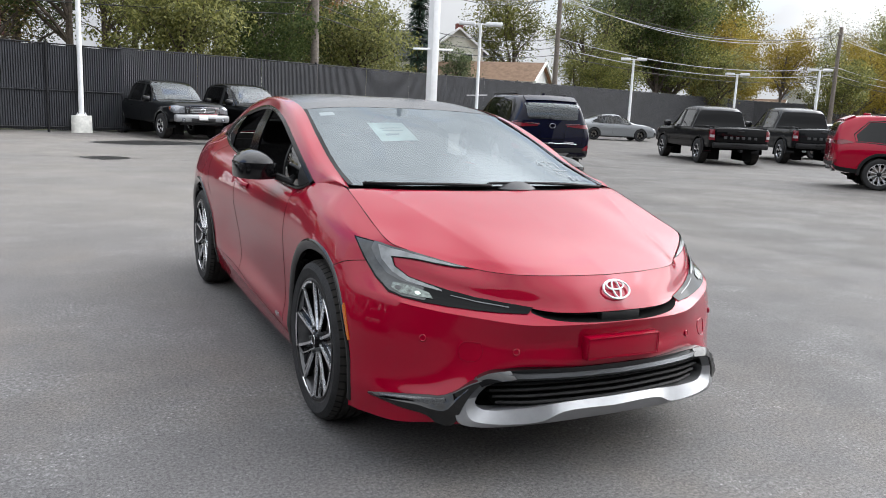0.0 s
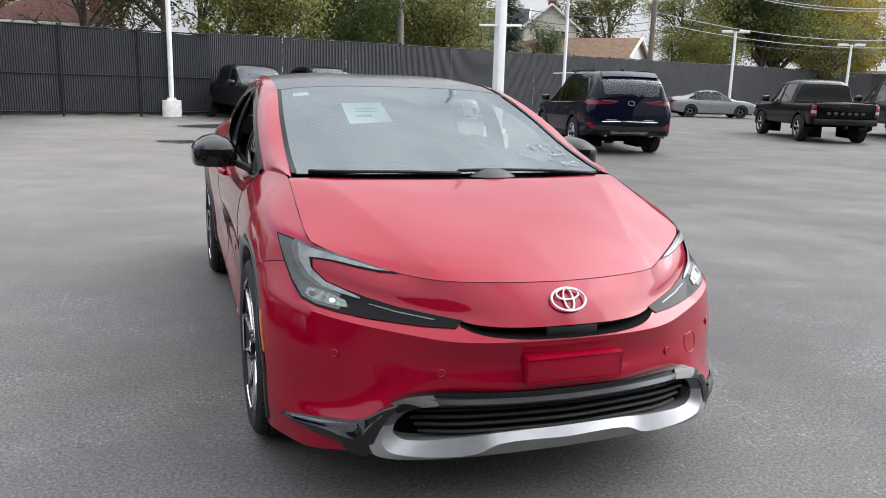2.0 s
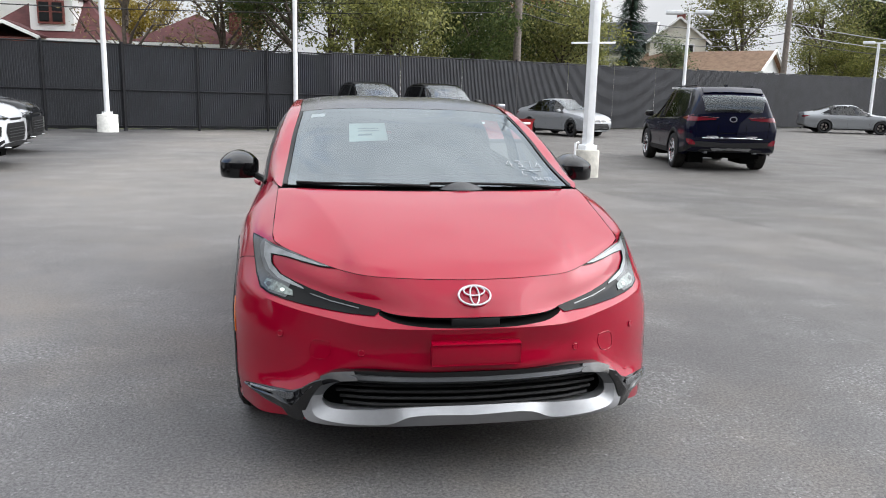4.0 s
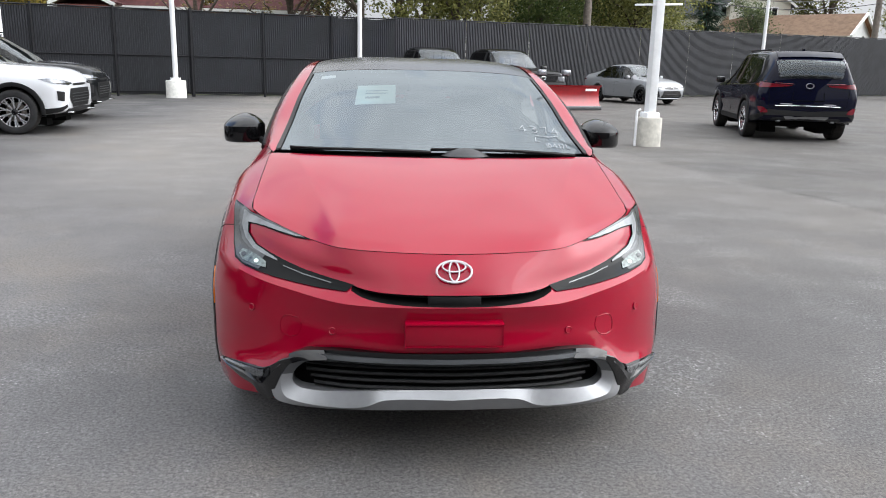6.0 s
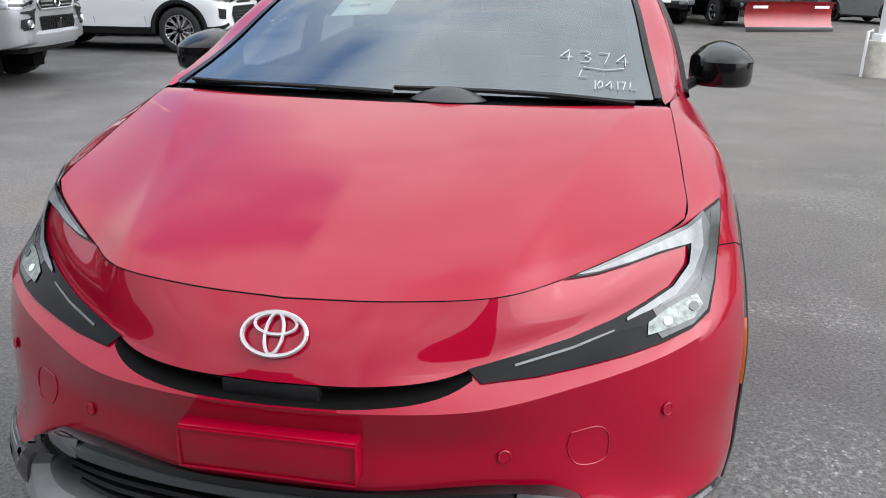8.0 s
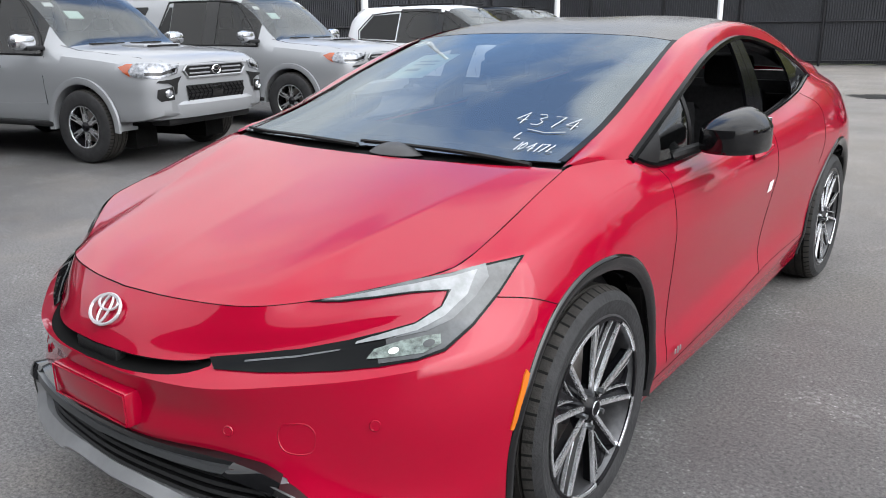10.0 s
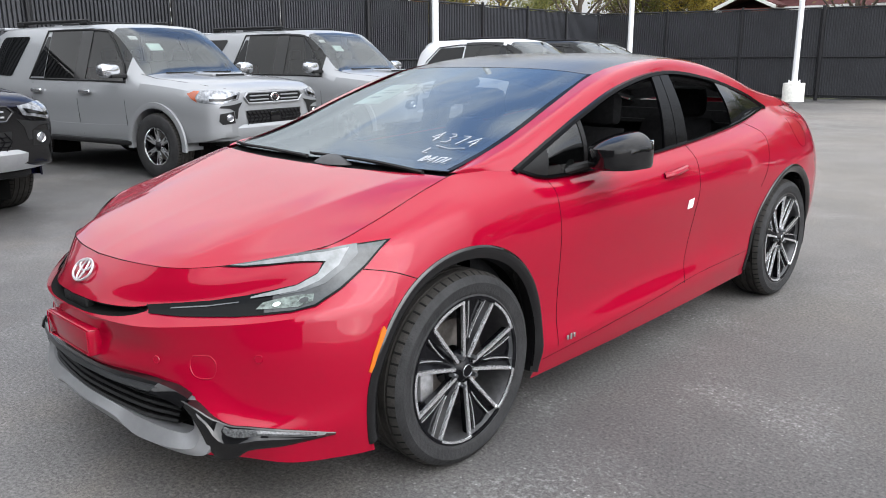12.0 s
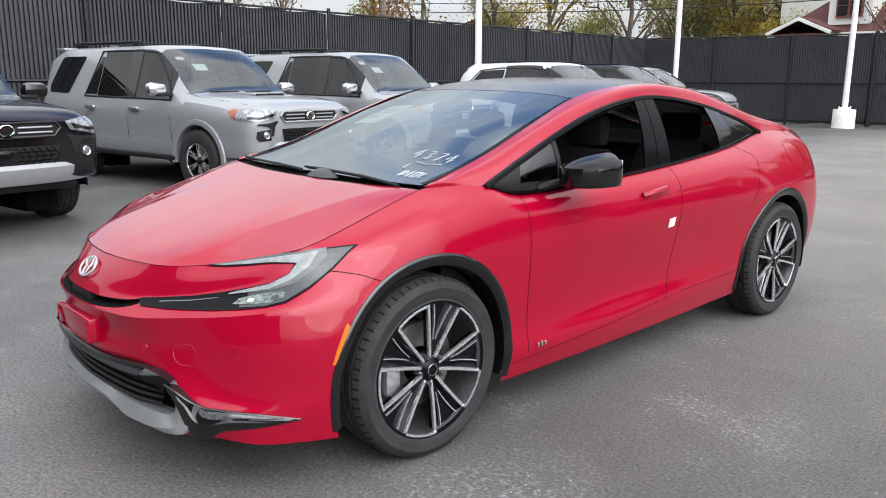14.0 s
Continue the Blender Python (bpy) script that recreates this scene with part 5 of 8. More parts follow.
def seat(x, y):
    st = part("seat", loft([[Vector((x + dx * w, yy, z)) for dx in (-1, -.7, 0, .7, 1)] for yy, z, w in ((y - .30, .44, .24), (y - .28, .54, .25), (y + .05, .53, .25), (y + .17, .56, .25), (y + .21, .80, .245), (y + .27, 1.02, .21), (y + .31, 1.05, .19), (y + .36, 1.02, .2), (y + .36, .6, .24))]), "seat", car)
    part("headrest", box(x, y + .37, 1.135, .25, .10, .17, .045), "seat", None).parent = st


seat(.37, 1.15), seat(-.37, 1.15)
for x in (.40, -.40):
    seat(x, 2.0)


# ---- other vehicles ----
TREES = {}


def drape(root, name, material, outline, off, axis, mirrored=True, label="", step=.03, thick=0.0):
    """A piece laid on a vehicle's own body, on both sides if mirrored."""
    obs = []
    for s in ((1, -1) if mirrored else (1,)):
        bm = patch([(x, y * s, z) for x, y, z in outline], off, thick, step, (axis[0], axis[1] * s, axis[2]), tree=TREES[root.name], mid=(0, 0, .9))
        obs.append(part(name, bm, material, root, label))
    return obs


def drape_line(root, name, material, pts, r, off=.002, mirrored=True):
    for s in ((1, -1) if mirrored else (1,)):
        line = [on_body((x, y * s, z), off, TREES[root.name], (0, 0, .9)) for x, y, z in pts]
        part(name, tube(line, r, 6), material, root)


def lerp_station(st, x):
    for a, b in zip(st, st[1:]):
        if a[0] <= x <= b[0]:
            w = (x - a[0]) / max(b[0] - a[0], 1e-6)
            return [p + (q - p) * w for p, q in zip(a, b)]
    return st[0] if x < st[0][0] else st[-1]


def vehicle(name, label, category, m, body_mat, st, wb, hub, tyre_r, wheels, glass, half=0.95, arch_mat=None, arch_r=None, track=0.80, group="parked vehicles", glass_mat="side_glass", lower=None):
    """A vehicle of lofted sections; local +x is forward, +y its left side, origin on the ground midway between the axles.
    st: stations (x, bottom, half width, belt height, roof or hood height, top half width, shoulder rounding)."""
    root = thing(name, label, category, m, group)
    arch_r = arch_r or tyre_r + 0.075
    xs = [s[0] for s in st]
    # smooth stations
    curves = []
    for k in range(1, 7):
        curves.append([Vector((s[0], s[k], 0)) for s in st])
    sections = []
    n_per = 5
    dense = [segs(c, n_per) for c in curves]
    for i in range(len(dense[0])):
        sections.append([dense[0][i].x] + [c[i].y for c in dense])
    rows = []
    for x, zb, w, zs, zt, wt, rd in sections:
        h = zs - zb
        pts = [(0.0, zb + .02), (w * .80, zb), (w * .955, zb + .02), (w * .985, zb + h * .18), (w * .975, zb + h * .34), (w * .992, zb + h * .52), (w, zb + h * .72), (w * .985, zb + h * .88), (w * .955, zs)]
        dz, dw = zt - zs, w * .955 - wt
        pts += [(w * .955 - dw * .30, zs + dz * .30), (w * .955 - dw * .66, zs + dz * .66), (wt + dw * .06, zt - dz * .06 - rd * .15), (wt * .93, zt - rd * .05 + .005), (wt * .6, zt + .018), (0.0, zt + .028)]
        rows.append([Vector((x, y, z)) for y, z in pts])
    NR = len(rows[0])

    def cut(p):
        for xc in (wb / 2, -wb / 2):
            d = math.hypot(p.x - xc, p.z - hub)
            if abs(p.y) > .45 and d < arch_r:
                return d, xc
        return None
    snap = []
    for r in rows:
        rr = []
        for p in r:
            c = cut(p)
            if c:
                d, xc = c
                k = arch_r / max(d, .001)
                q = Vector((xc + (p.x - xc) * k, p.y, hub + (p.z - hub) * k))
                if p.z < hub - .05:
                    q = Vector((xc + math.copysign(math.sqrt(max(arch_r ** 2 - (p.z - hub) ** 2, 0)), p.x - xc), p.y, p.z))
                rr.append(q)
            else:
                rr.append(p)
        snap.append(rr)

    def is_glass(i, j):
        x = (rows[i][0].x + rows[i + 1][0].x) / 2
        for kind, x0, x1, j0, j1 in glass:
            if x0 <= x <= x1 and j0 <= j <= j1:
                return kind
        return None

    def keep_body(i, j):
        if is_glass(i, j):
            return False
        q = (rows[i][j], rows[i][j + 1], rows[i + 1][j + 1], rows[i + 1][j])
        return sum(1 for p in q if cut(p)) < 3

    def two(rows_, keep):
        a = loft(rows_, keep=keep)
        b = loft([[Vector((p.x, -p.y, p.z)) for p in r] for r in rows_], keep=keep)
        bmesh.ops.reverse_faces(b, faces=b.faces)
        bm = join(a, b)
        bmesh.ops.remove_doubles(bm, verts=bm.verts, dist=.001)
        return bm
    bm = two(snap, keep_body)
    for ring in (rows[0], rows[-1]):
        vs = [p for p in ring] + [Vector((p.x, -p.y, p.z)) for p in ring[::-1]]
        f = bm.faces.new([bm.verts.new(p) for p in vs])
    bmesh.ops.remove_doubles(bm, verts=bm.verts, dist=.001)
    bmesh.ops.recalc_face_normals(bm, faces=bm.faces)
    body = part("body", bm, body_mat, root)
    if lower:
        for sgn, xa, xb in [(g, a, b) for g in (1, -1) for a, b in ((-9, -wb / 2), (-wb / 2, wb / 2), (wb / 2, 9))]:
            cb = loft([[Vector((p.x, sgn * (p.y + (.006 if p.y > .1 else 0)), p.z)) for p in r] for r in snap], keep=lambda i, j: j in lower and xa < (rows[i][0].x + rows[i + 1][0].x) / 2 < xb and sum(1 for p in (rows[i][j], rows[i][j + 1], rows[i + 1][j + 1], rows[i + 1][j]) if cut(p)) < 3)
            if sgn < 0:
                bmesh.ops.reverse_faces(cb, faces=cb.faces)
            part("lower_cladding", cb, "black", root)
    # each window its own piece
    for kind, x0, x1, j0, j1 in glass:
        gm = {"w": "far_windshield", "s": "far_side_glass", "r": "dark_glass", "d": "dark_glass"}[kind[0]]
        kp = lambda i, j: x0 <= (rows[i][0].x + rows[i + 1][0].x) / 2 <= x1 and j0 <= j <= j1
        if j1 >= 11:
            part("windshield" if kind[0] == "w" else "rear_window", two(rows, kp), gm, root).visible_shadow = False
        else:
            for sgn in (1, -1):
                bmw = loft([[Vector((p.x, p.y * sgn, p.z)) for p in r] for r in rows], keep=kp)
                if len(bmw.faces):
                    if sgn < 0:
                        bmesh.ops.reverse_faces(bmw, faces=bmw.faces)
                    part("side_window", bmw, gm, root).visible_shadow = False
                else:
                    bmw.free()
    # inner shell, so that glass looks into a dim cabin
    gx0, gx1 = min(g[1] for g in glass), max(g[2] for g in glass)
    zb_ = lerp_station(st, (gx0 + gx1) / 2)
    part("cabin", box((gx0 + gx1) / 2, 0, zb_[3] - .22, (gx1 - gx0) * .9, zb_[2] * 1.75, .3, .05), "seat", root)
    for xx in ((gx0 * .38 + gx1 * .62), (gx0 * .62 + gx1 * .38)):
        for sgn in (1, -1):
            part("seat_back", box(xx, sgn * .38, zb_[3] + .03, .14, .42, .42, .06, pose(0, 0, 0, 0, -12, 0)), "seat", root)
            part("headrest", box(xx - .06, sgn * .38, zb_[3] + .31, .09, .22, .15, .04), "seat", root)
    for xc in (wb / 2, -wb / 2):
        w_ = lerp_station(st, xc)[2]
        for sgn in (1, -1):
            rr = []
            for k in range(41):
                th = radians(-5 + 190 * k / 40)
                def pt(R, y):
                    return Vector((xc + R * math.cos(th), sgn * y, hub + R * math.sin(th)))
                rr.append([pt(arch_r + .06, w_ - .01), pt(arch_r + .055, w_ + .012), pt(arch_r + .01, w_ + .018), pt(arch_r - .012, w_ + .01), pt(arch_r - .012, w_ - .30)])
            ab = loft(rr)
            bmesh.ops.recalc_face_normals(ab, faces=ab.faces)
            part("wheel_arch", ab, arch_mat or body_mat, root)
            part("wheel_well", box(xc, sgn * (w_ - .42), hub + .10, arch_r * 1.9, .30, arch_r * 1.5), "liner", root)
            wv = add_wheel(root, (xc, sgn * (w_ - .115), tyre_r), False, wheels)
            wv.matrix_local = pose(xc, sgn * (w_ - .115), tyre_r, 0, 0, 90 * sgn)
    part("underbody", box(0, 0, zb_[1] + .06, (xs[-1] - xs[0]) * .86, zb_[2] * 1.5, .16), "liner", root)
    tb = two([[Vector((p.x - .001, 0, p.z)) for p in rows[0]]] + rows + [[Vector((p.x + .001, 0, p.z)) for p in rows[-1]]], None)
    TREES[root.name] = BVHTree.FromBMesh(tb)
    tb.free()
    return root


def bits(root, items):
    """Small boxy pieces: (name, material, x, y, z, sx, sy, sz, bevel, mirrored, turn about z, label)."""
    for it in items:
        nm, mt, x, y, z, sx, sy, sz, bv, mir = it[:10]
        rz = it[10] if len(it) > 10 else 0
        lab = it[11] if len(it) > 11 else ""
        for s in ((1, -1) if mir else (1,)):
            part(nm, box(x, y * s, z, sx, sy, sz, bv, pose(0, 0, 0, 0, 0, rz * s)), mt, root, lab)


def place(x, y, heading):
    """Pose of a vehicle whose forward axis points along the compass heading, degrees from +x towards +y."""
    return pose(x, y, 0, 0, 0, heading)


M["silver_paint"] = paint("silver_metallic_paint", (0.28, 0.288, 0.30), 0.35, 0.40, 0.8)
M["white_paint"] = paint("pearl_white_paint", (0.60, 0.61, 0.63), 0.0, 0.4)
M["navy_paint"] = paint("dark_blue_metallic_paint", (0.0018, 0.0024, 0.012), 0.05, 0.4, 0.7)
M["black_paint"] = paint("black_car_paint", (0.002, 0.002, 0.0024), 0.0, 0.5, 0.5)
M["charcoal_paint"] = paint("charcoal_metallic_paint", (0.007, 0.0078, 0.0088), 0.05, 0.45, 0.6)
M["grey_paint"] = paint("mid_grey_metallic_paint", (0.24, 0.25, 0.26), 0.5, 0.36)
M["teal_paint"] = paint("pale_silver_green_paint", (0.42, 0.47, 0.47), 0.4, 0.36)
M["plow"] = mat("red_powder_coat", (0.34, 0.006, 0.012), 0.35, 0, 0.5, vary=0.15, scale=4)
M["amber_dark"] = mat("amber_side_lamp", (0.30, 0.055, 0.012), 0.12, 0, 1.0)
M["clear_lamp"] = mat("clear_headlamp", (0.26, 0.27, 0.29), 0.14, 0.6, 0.5, vary=0.6, scale=26)

P_SUV = protos_of(R=.385, W=.26, rim=.225, spokes="six", face="rim_face", deep="rim_dark")
P_ALLOY = protos_of(R=.375, W=.24, rim=.255, spokes="ten", face="rim_face", deep="rim_dark")
P_DARK = protos_of(R=.335, W=.21, rim=.225, spokes="five", face="rim_dark", deep="rim_dark")
P_TRUCK = protos_of(R=.395, W=.265, rim=.225, spokes="five", face="rim_face", deep="rim_dark")

# stations: x, bottom, half width, belt, top, top half width, rounding
ST_OFFROAD = [(-2.35, .52, .80, 1.02, 1.30, .70, .05), (-2.28, .46, .90, 1.10, 1.62, .70, .05), (-2.0, .44, .945, 1.13, 1.76, .68, .04), (-1.2, .42, .955, 1.14, 1.80, .68, .04), (-.2, .41, .955, 1.13, 1.80, .685, .04), (.38, .41, .955, 1.12, 1.775, .685, .04), (.66, .41, .955, 1.115, 1.60, .71, .04), (1.08, .41, .955, 1.11, 1.215, .77, .03), (1.25, .41, .955, 1.10, 1.18, .78, .03), (1.6, .42, .95, 1.07, 1.16, .76, .03), (2.05, .44, .935, 1.02, 1.12, .72, .04), (2.24, .47, .895, .99, 1.085, .70, .05), (2.34, .50, .80, .95, 1.03, .64, .05), (2.37, .52, .70, .93, 1.00, .58, .05)]
G_OFFROAD = [("w", .42, 1.12, 11, 13), ("s", .02, .80, 8, 10), ("s", -.80, -.10, 8, 10)]


def offroad_suv(m, body, label, front="silver"):
    r = vehicle("offroad_suv", label, "suv", m, body, ST_OFFROAD, 2.79, .385, .385, P_SUV, G_OFFROAD, arch_r=.455)
    dark = front == "black"
    b2 = "black_gloss" if dark else body
    cm = "bright_silver" if not dark else "black_gloss"
    X, C = (1, 0, 0), (.7, .7, 0)
    if dark:
        drape(r, "fascia", "black_gloss", [(2.36, .62, 1.00), (2.33, .80, .98), (2.2, .91, .90), (2.12, .925, .60), (2.25, .86, .50), (2.36, .70, .52), (2.37, 0, .52), (2.37, 0, 1.0)], .006, (.9, .35, 0), step=.05)
    drape(r, "grille", "black", [(2.37, .43, 1.00), (2.37, .475, .955), (2.37, .41, .885), (2.37, -.41, .885), (2.37, -.475, .955), (2.37, -.43, 1.00)], .010, X, False, step=.05)
    drape(r, "lower_grille", "black", [(2.37, .46, .80), (2.37, .43, .63), (2.37, -.43, .63), (2.37, -.46, .80)], .010, X, False, step=.05)
    bars = [[(2.39, y0, z), (2.395, (y0 + y1) / 2, z), (2.39, y1, z)] for z in (.965, .92) for y0, y1 in ((-.40, -.10), (.10, .40))]
    for bpts in bars:
        part("grille_bar", tube(bpts, .009, 6), "silver", r)
    part("grille_frame", tube([(2.385, y, z) for y, z in ((-.43, 1.005), (-.48, .955), (-.415, .88), (.415, .88), (.48, .955), (.43, 1.005), (-.43, 1.005))], .013, 6), b2, r)
    mesh_ = [tube([(2.388, -.42 + .84 * k / 13 - .03, .64), (2.388, -.42 + .84 * k / 13 + .03, .715), (2.388, -.42 + .84 * k / 13 - .03, .79)], .005, 4) for k in range(14)] + [tube([(2.388, -.43, z), (2.388, .43, z)], .005, 4) for z in (.677, .715, .753)]
    part("grille_mesh", join(*mesh_), "rim_dark", r)
    part("sensor_cover", box(2.393, 0, .715, .012, .16, .12, .006), "black_gloss", r)
    drape(r, "headlight", "clear_lamp", [(2.36, .52, 1.005), (2.36, .56, .93), (2.29, .74, .885), (2.15, .90, .90), (2.02, .93, .95), (1.96, .93, 1.00), (2.05, .91, 1.025), (2.2, .84, 1.035), (2.3, .70, 1.03)], .010, C, label="clear headlight", step=.025)
    drape(r, "headlight_bezel", "black_gloss", [(2.35, .56, .985), (2.35, .585, .945), (2.29, .72, .915), (2.2, .83, .92), (2.2, .83, .945), (2.3, .70, .945)], .013, C, step=.025)
    drape(r, "turn_lamp", "amber_dark", [(2.10, .91, .905), (2.02, .93, .95), (1.96, .93, 1.00), (2.05, .91, 1.025), (2.12, .89, 1.025), (2.08, .92, .96)], .014, C, step=.025)
    drape(r, "bumper_slash", "black", [(2.36, .50, .90), (2.34, .62, .875), (2.28, .745, .865), (2.27, .76, .845), (2.33, .66, .835), (2.345, .61, .80), (2.345, .605, .72), (2.35, .575, .72), (2.36, .56, .83)], .010, C, step=.025)
    drape(r, "fog_pocket", "black", [(2.345, .62, .80), (2.28, .76, .78), (2.27, .77, .70), (2.29, .74, .66), (2.35, .61, .67)], .009, C, step=.03)
    for sgn in (1, -1):
        q = on_body((2.32, .69 * sgn, .735), .014, TREES[r.name], (0, 0, .9))
        d = (on_body((2.32, .69 * sgn, .735), .03, TREES[r.name], (0, 0, .9)) - q).normalized()
        fm = Matrix.Translation(q) @ Vector((1, 0, 0)).rotation_difference(d).to_matrix().to_4x4()
        fog = part("fog_light", lathe([(0, .008), (.030, .006), (.033, .004)], 16), "clear_lamp", r)
        fog.matrix_local = fm
        ring = part("fog_ring", lathe([(.033, .004), (.040, .012), (.046, .004), (.046, -.01)], 18), "chrome", r)
        ring.matrix_local = fm
    part("lower_bumper", loft([[Vector((2.37 + dx - .42 * abs(y) ** 4, y, z)) for y in (-.80, -.66, -.5, -.3, 0, .3, .5, .66, .80)] for dx, z in ((-.10, .65), (.03, .645), (.06, .61), (.055, .54), (.02, .47), (-.10, .45))]), "silver" if dark else body, r, "silver lower bumper" if dark else "", smooth=24)
    part("valance", box(2.14, 0, .44, .3, 1.3, .10, .04), "black", r)
    e = part("emblem", lathe([(.050, -.006), (.058, .004), (.050, .012), (.044, .004), (.050, -.006)], 24), "chrome", r)
    e.matrix_local = pose(2.398, 0, .945) @ Matrix.Diagonal((1, 1.25, .88, 1))
    e2 = part("emblem_inner", lathe([(.028, -.002), (.034, .006), (.024, .006), (.028, -.002)], 20), "chrome", None)
    e2.parent = e
    e2.matrix_local = pose(0, 0, .01) @ Matrix.Diagonal((1, 1.0, .7, 1))
    # side glass: tall quarter window, rear door corner, dark frames
    drape(r, "quarter_window", "dark_glass", [(-2.06, .9, 1.19), (-2.10, .85, 1.28), (-1.92, .8, 1.66), (-1.86, .75, 1.69), (-1.30, .75, 1.69), (-1.28, .75, 1.66), (-1.52, .9, 1.19), (-1.56, .9, 1.17)], .005, (0, 1, .25), step=.06)
    drape(r, "door_corner_window", "dark_glass", [(-.80, .9, 1.17), (-.80, .8, 1.69), (-.86, .8, 1.69), (-1.08, .9, 1.17)], .005, (0, 1, .25), step=.06)
    drape(r, "b_pillar", "black_gloss", [(-.15, .9, 1.14), (-.15, .72, 1.765), (.08, .72, 1.765), (.08, .9, 1.14)], .006, (0, 1, .25), step=.06)
    drape_line(r, "window_frame", "black", [(.86, .93, 1.13), (.74, .85, 1.34), (.52, .78, 1.60), (.38, .73, 1.72), (0, .72, 1.75), (-.5, .72, 1.755), (-.88, .72, 1.75), (-.98, .8, 1.45), (-1.10, .93, 1.15), (-.6, .93, 1.145), (0, .93, 1.14), (.5, .93, 1.135), (.86, .93, 1.13)], .014)
    bits(r, [
        ("hood_scoop", body, 1.50, 0, 1.195, .34, .56, .035, .014, False), ("scoop_mouth", "black", 1.672, 0, 1.192, .012, .46, .022, .004, False),
        ("roof_rack", "black", -.95, .60, 1.862, 1.6, .05, .045, .018, True), ("rack_foot", "black", -.25, .60, 1.835, .16, .06, .05, .015, True), ("rack_foot", "black", -1.65, .60, 1.835, .16, .06, .05, .015, True), ("rack_crossbar", "black", -.55, 0, 1.865, .06, 1.18, .025, .01, False), ("rack_crossbar", "black", -1.35, 0, 1.865, .06, 1.18, .025, .01, False), ("antenna_fin", body, -1.75, 0, 1.86, .16, .03, .06, .012, False),
        ])
    bits(r, [
        ("side_mirror", cm, .80, 1.085, 1.255, .16, .27, .16, .065, True), ("mirror_base", "black", .83, .985, 1.19, .10, .22, .045, .015, True),
        ("door_handle", cm if not dark else body, .14, .980, 1.0, .22, .045, .05, .02, True), ("door_handle", cm if not dark else body, -.88, .980, 1.0, .22, .045, .05, .02, True),
        ("running_board", "black", 0, .90, .40, 1.9, .16, .06, .02, True), ("wiper", "black", 1.13, .28, 1.222, .04, .46, .016, .005, True), ("spoiler", body, -2.2, 0, 1.80, .22, 1.2, .035, .012, False),
        ("tail_lamp", "red_lens", -2.25, .80, 1.10, .12, .16, .34, .03, True)])
    part("window_label", box(.72, -.33, 1.53, .012, .20, .12, .003, pose(0, 0, 0, 0, -47, 0)), "paper", r, "pale green paper window label")
    part("window_sticker", box(.56, -.52, 1.64, .012, .12, .06, .003, pose(0, 0, 0, 0, -47, 0)), "paper_white", r)
    for xx in (.88, -.05, -1.02):
        drape_line(r, "door_gap", "gap", [(xx, .95, 1.12), (xx - .01, .96, .9), (xx - .02, .955, .62), (xx + .02, .945, .47)], .0035, 0)
    drape_line(r, "hood_gap", "gap", [(1.02, .79, 1.20), (1.3, .80, 1.165), (1.7, .79, 1.13), (2.1, .76, 1.09), (2.28, .68, 1.06), (2.35, .50, 1.02)], .003, 0)
    drape_line(r, "door_crease", body, [(.86, .96, .62), (.3, .965, .60), (-.5, .965, .60), (-1.0, .96, .64)], .006, -.004)
    return r


offroad_suv(place(-7.84, 3.10, 12), "silver_paint", "silver off-road SUV with roof rack, parked by the black fence")
offroad_suv(place(-8.2, 6.3, 12), "silver_paint", "silver off-road SUV parked beside another silver one")
offroad_suv(place(-6.87, -.55, 12), "navy_paint", "dark blue off-road SUV with black front and silver skid plate", "black")

# three-row crossovers
ST_CROSS = [(-2.42, .50, .80, .95, 1.25, .66, .05), (-2.36, .42, .91, 1.02, 1.48, .66, .05), (-2.05, .36, .96, 1.07, 1.68, .66, .04), (-1.2, .30, .965, 1.06, 1.725, .67, .04), (-.4, .29, .965, 1.04, 1.735, .68, .04), (.0, .29, .965, 1.03, 1.70, .68, .04), (.45, .29, .965, 1.02, 1.47, .70, .04), (.98, .29, .965, 1.01, 1.165, .78, .03), (1.2, .29, .965, 1.0, 1.14, .79, .03), (1.72, .31, .955, .98, 1.11, .76, .03), (2.02, .34, .925, .93, 1.05, .70, .05), (2.16, .38, .85, .87, .96, .62, .06), (2.22, .44, .74, .81, .86, .54, .05)]
G_CROSS = [("w", .10, 1.0, 11, 13), ("s", .0, .78, 8, 10), ("s", -.95, -.10, 8, 10)]


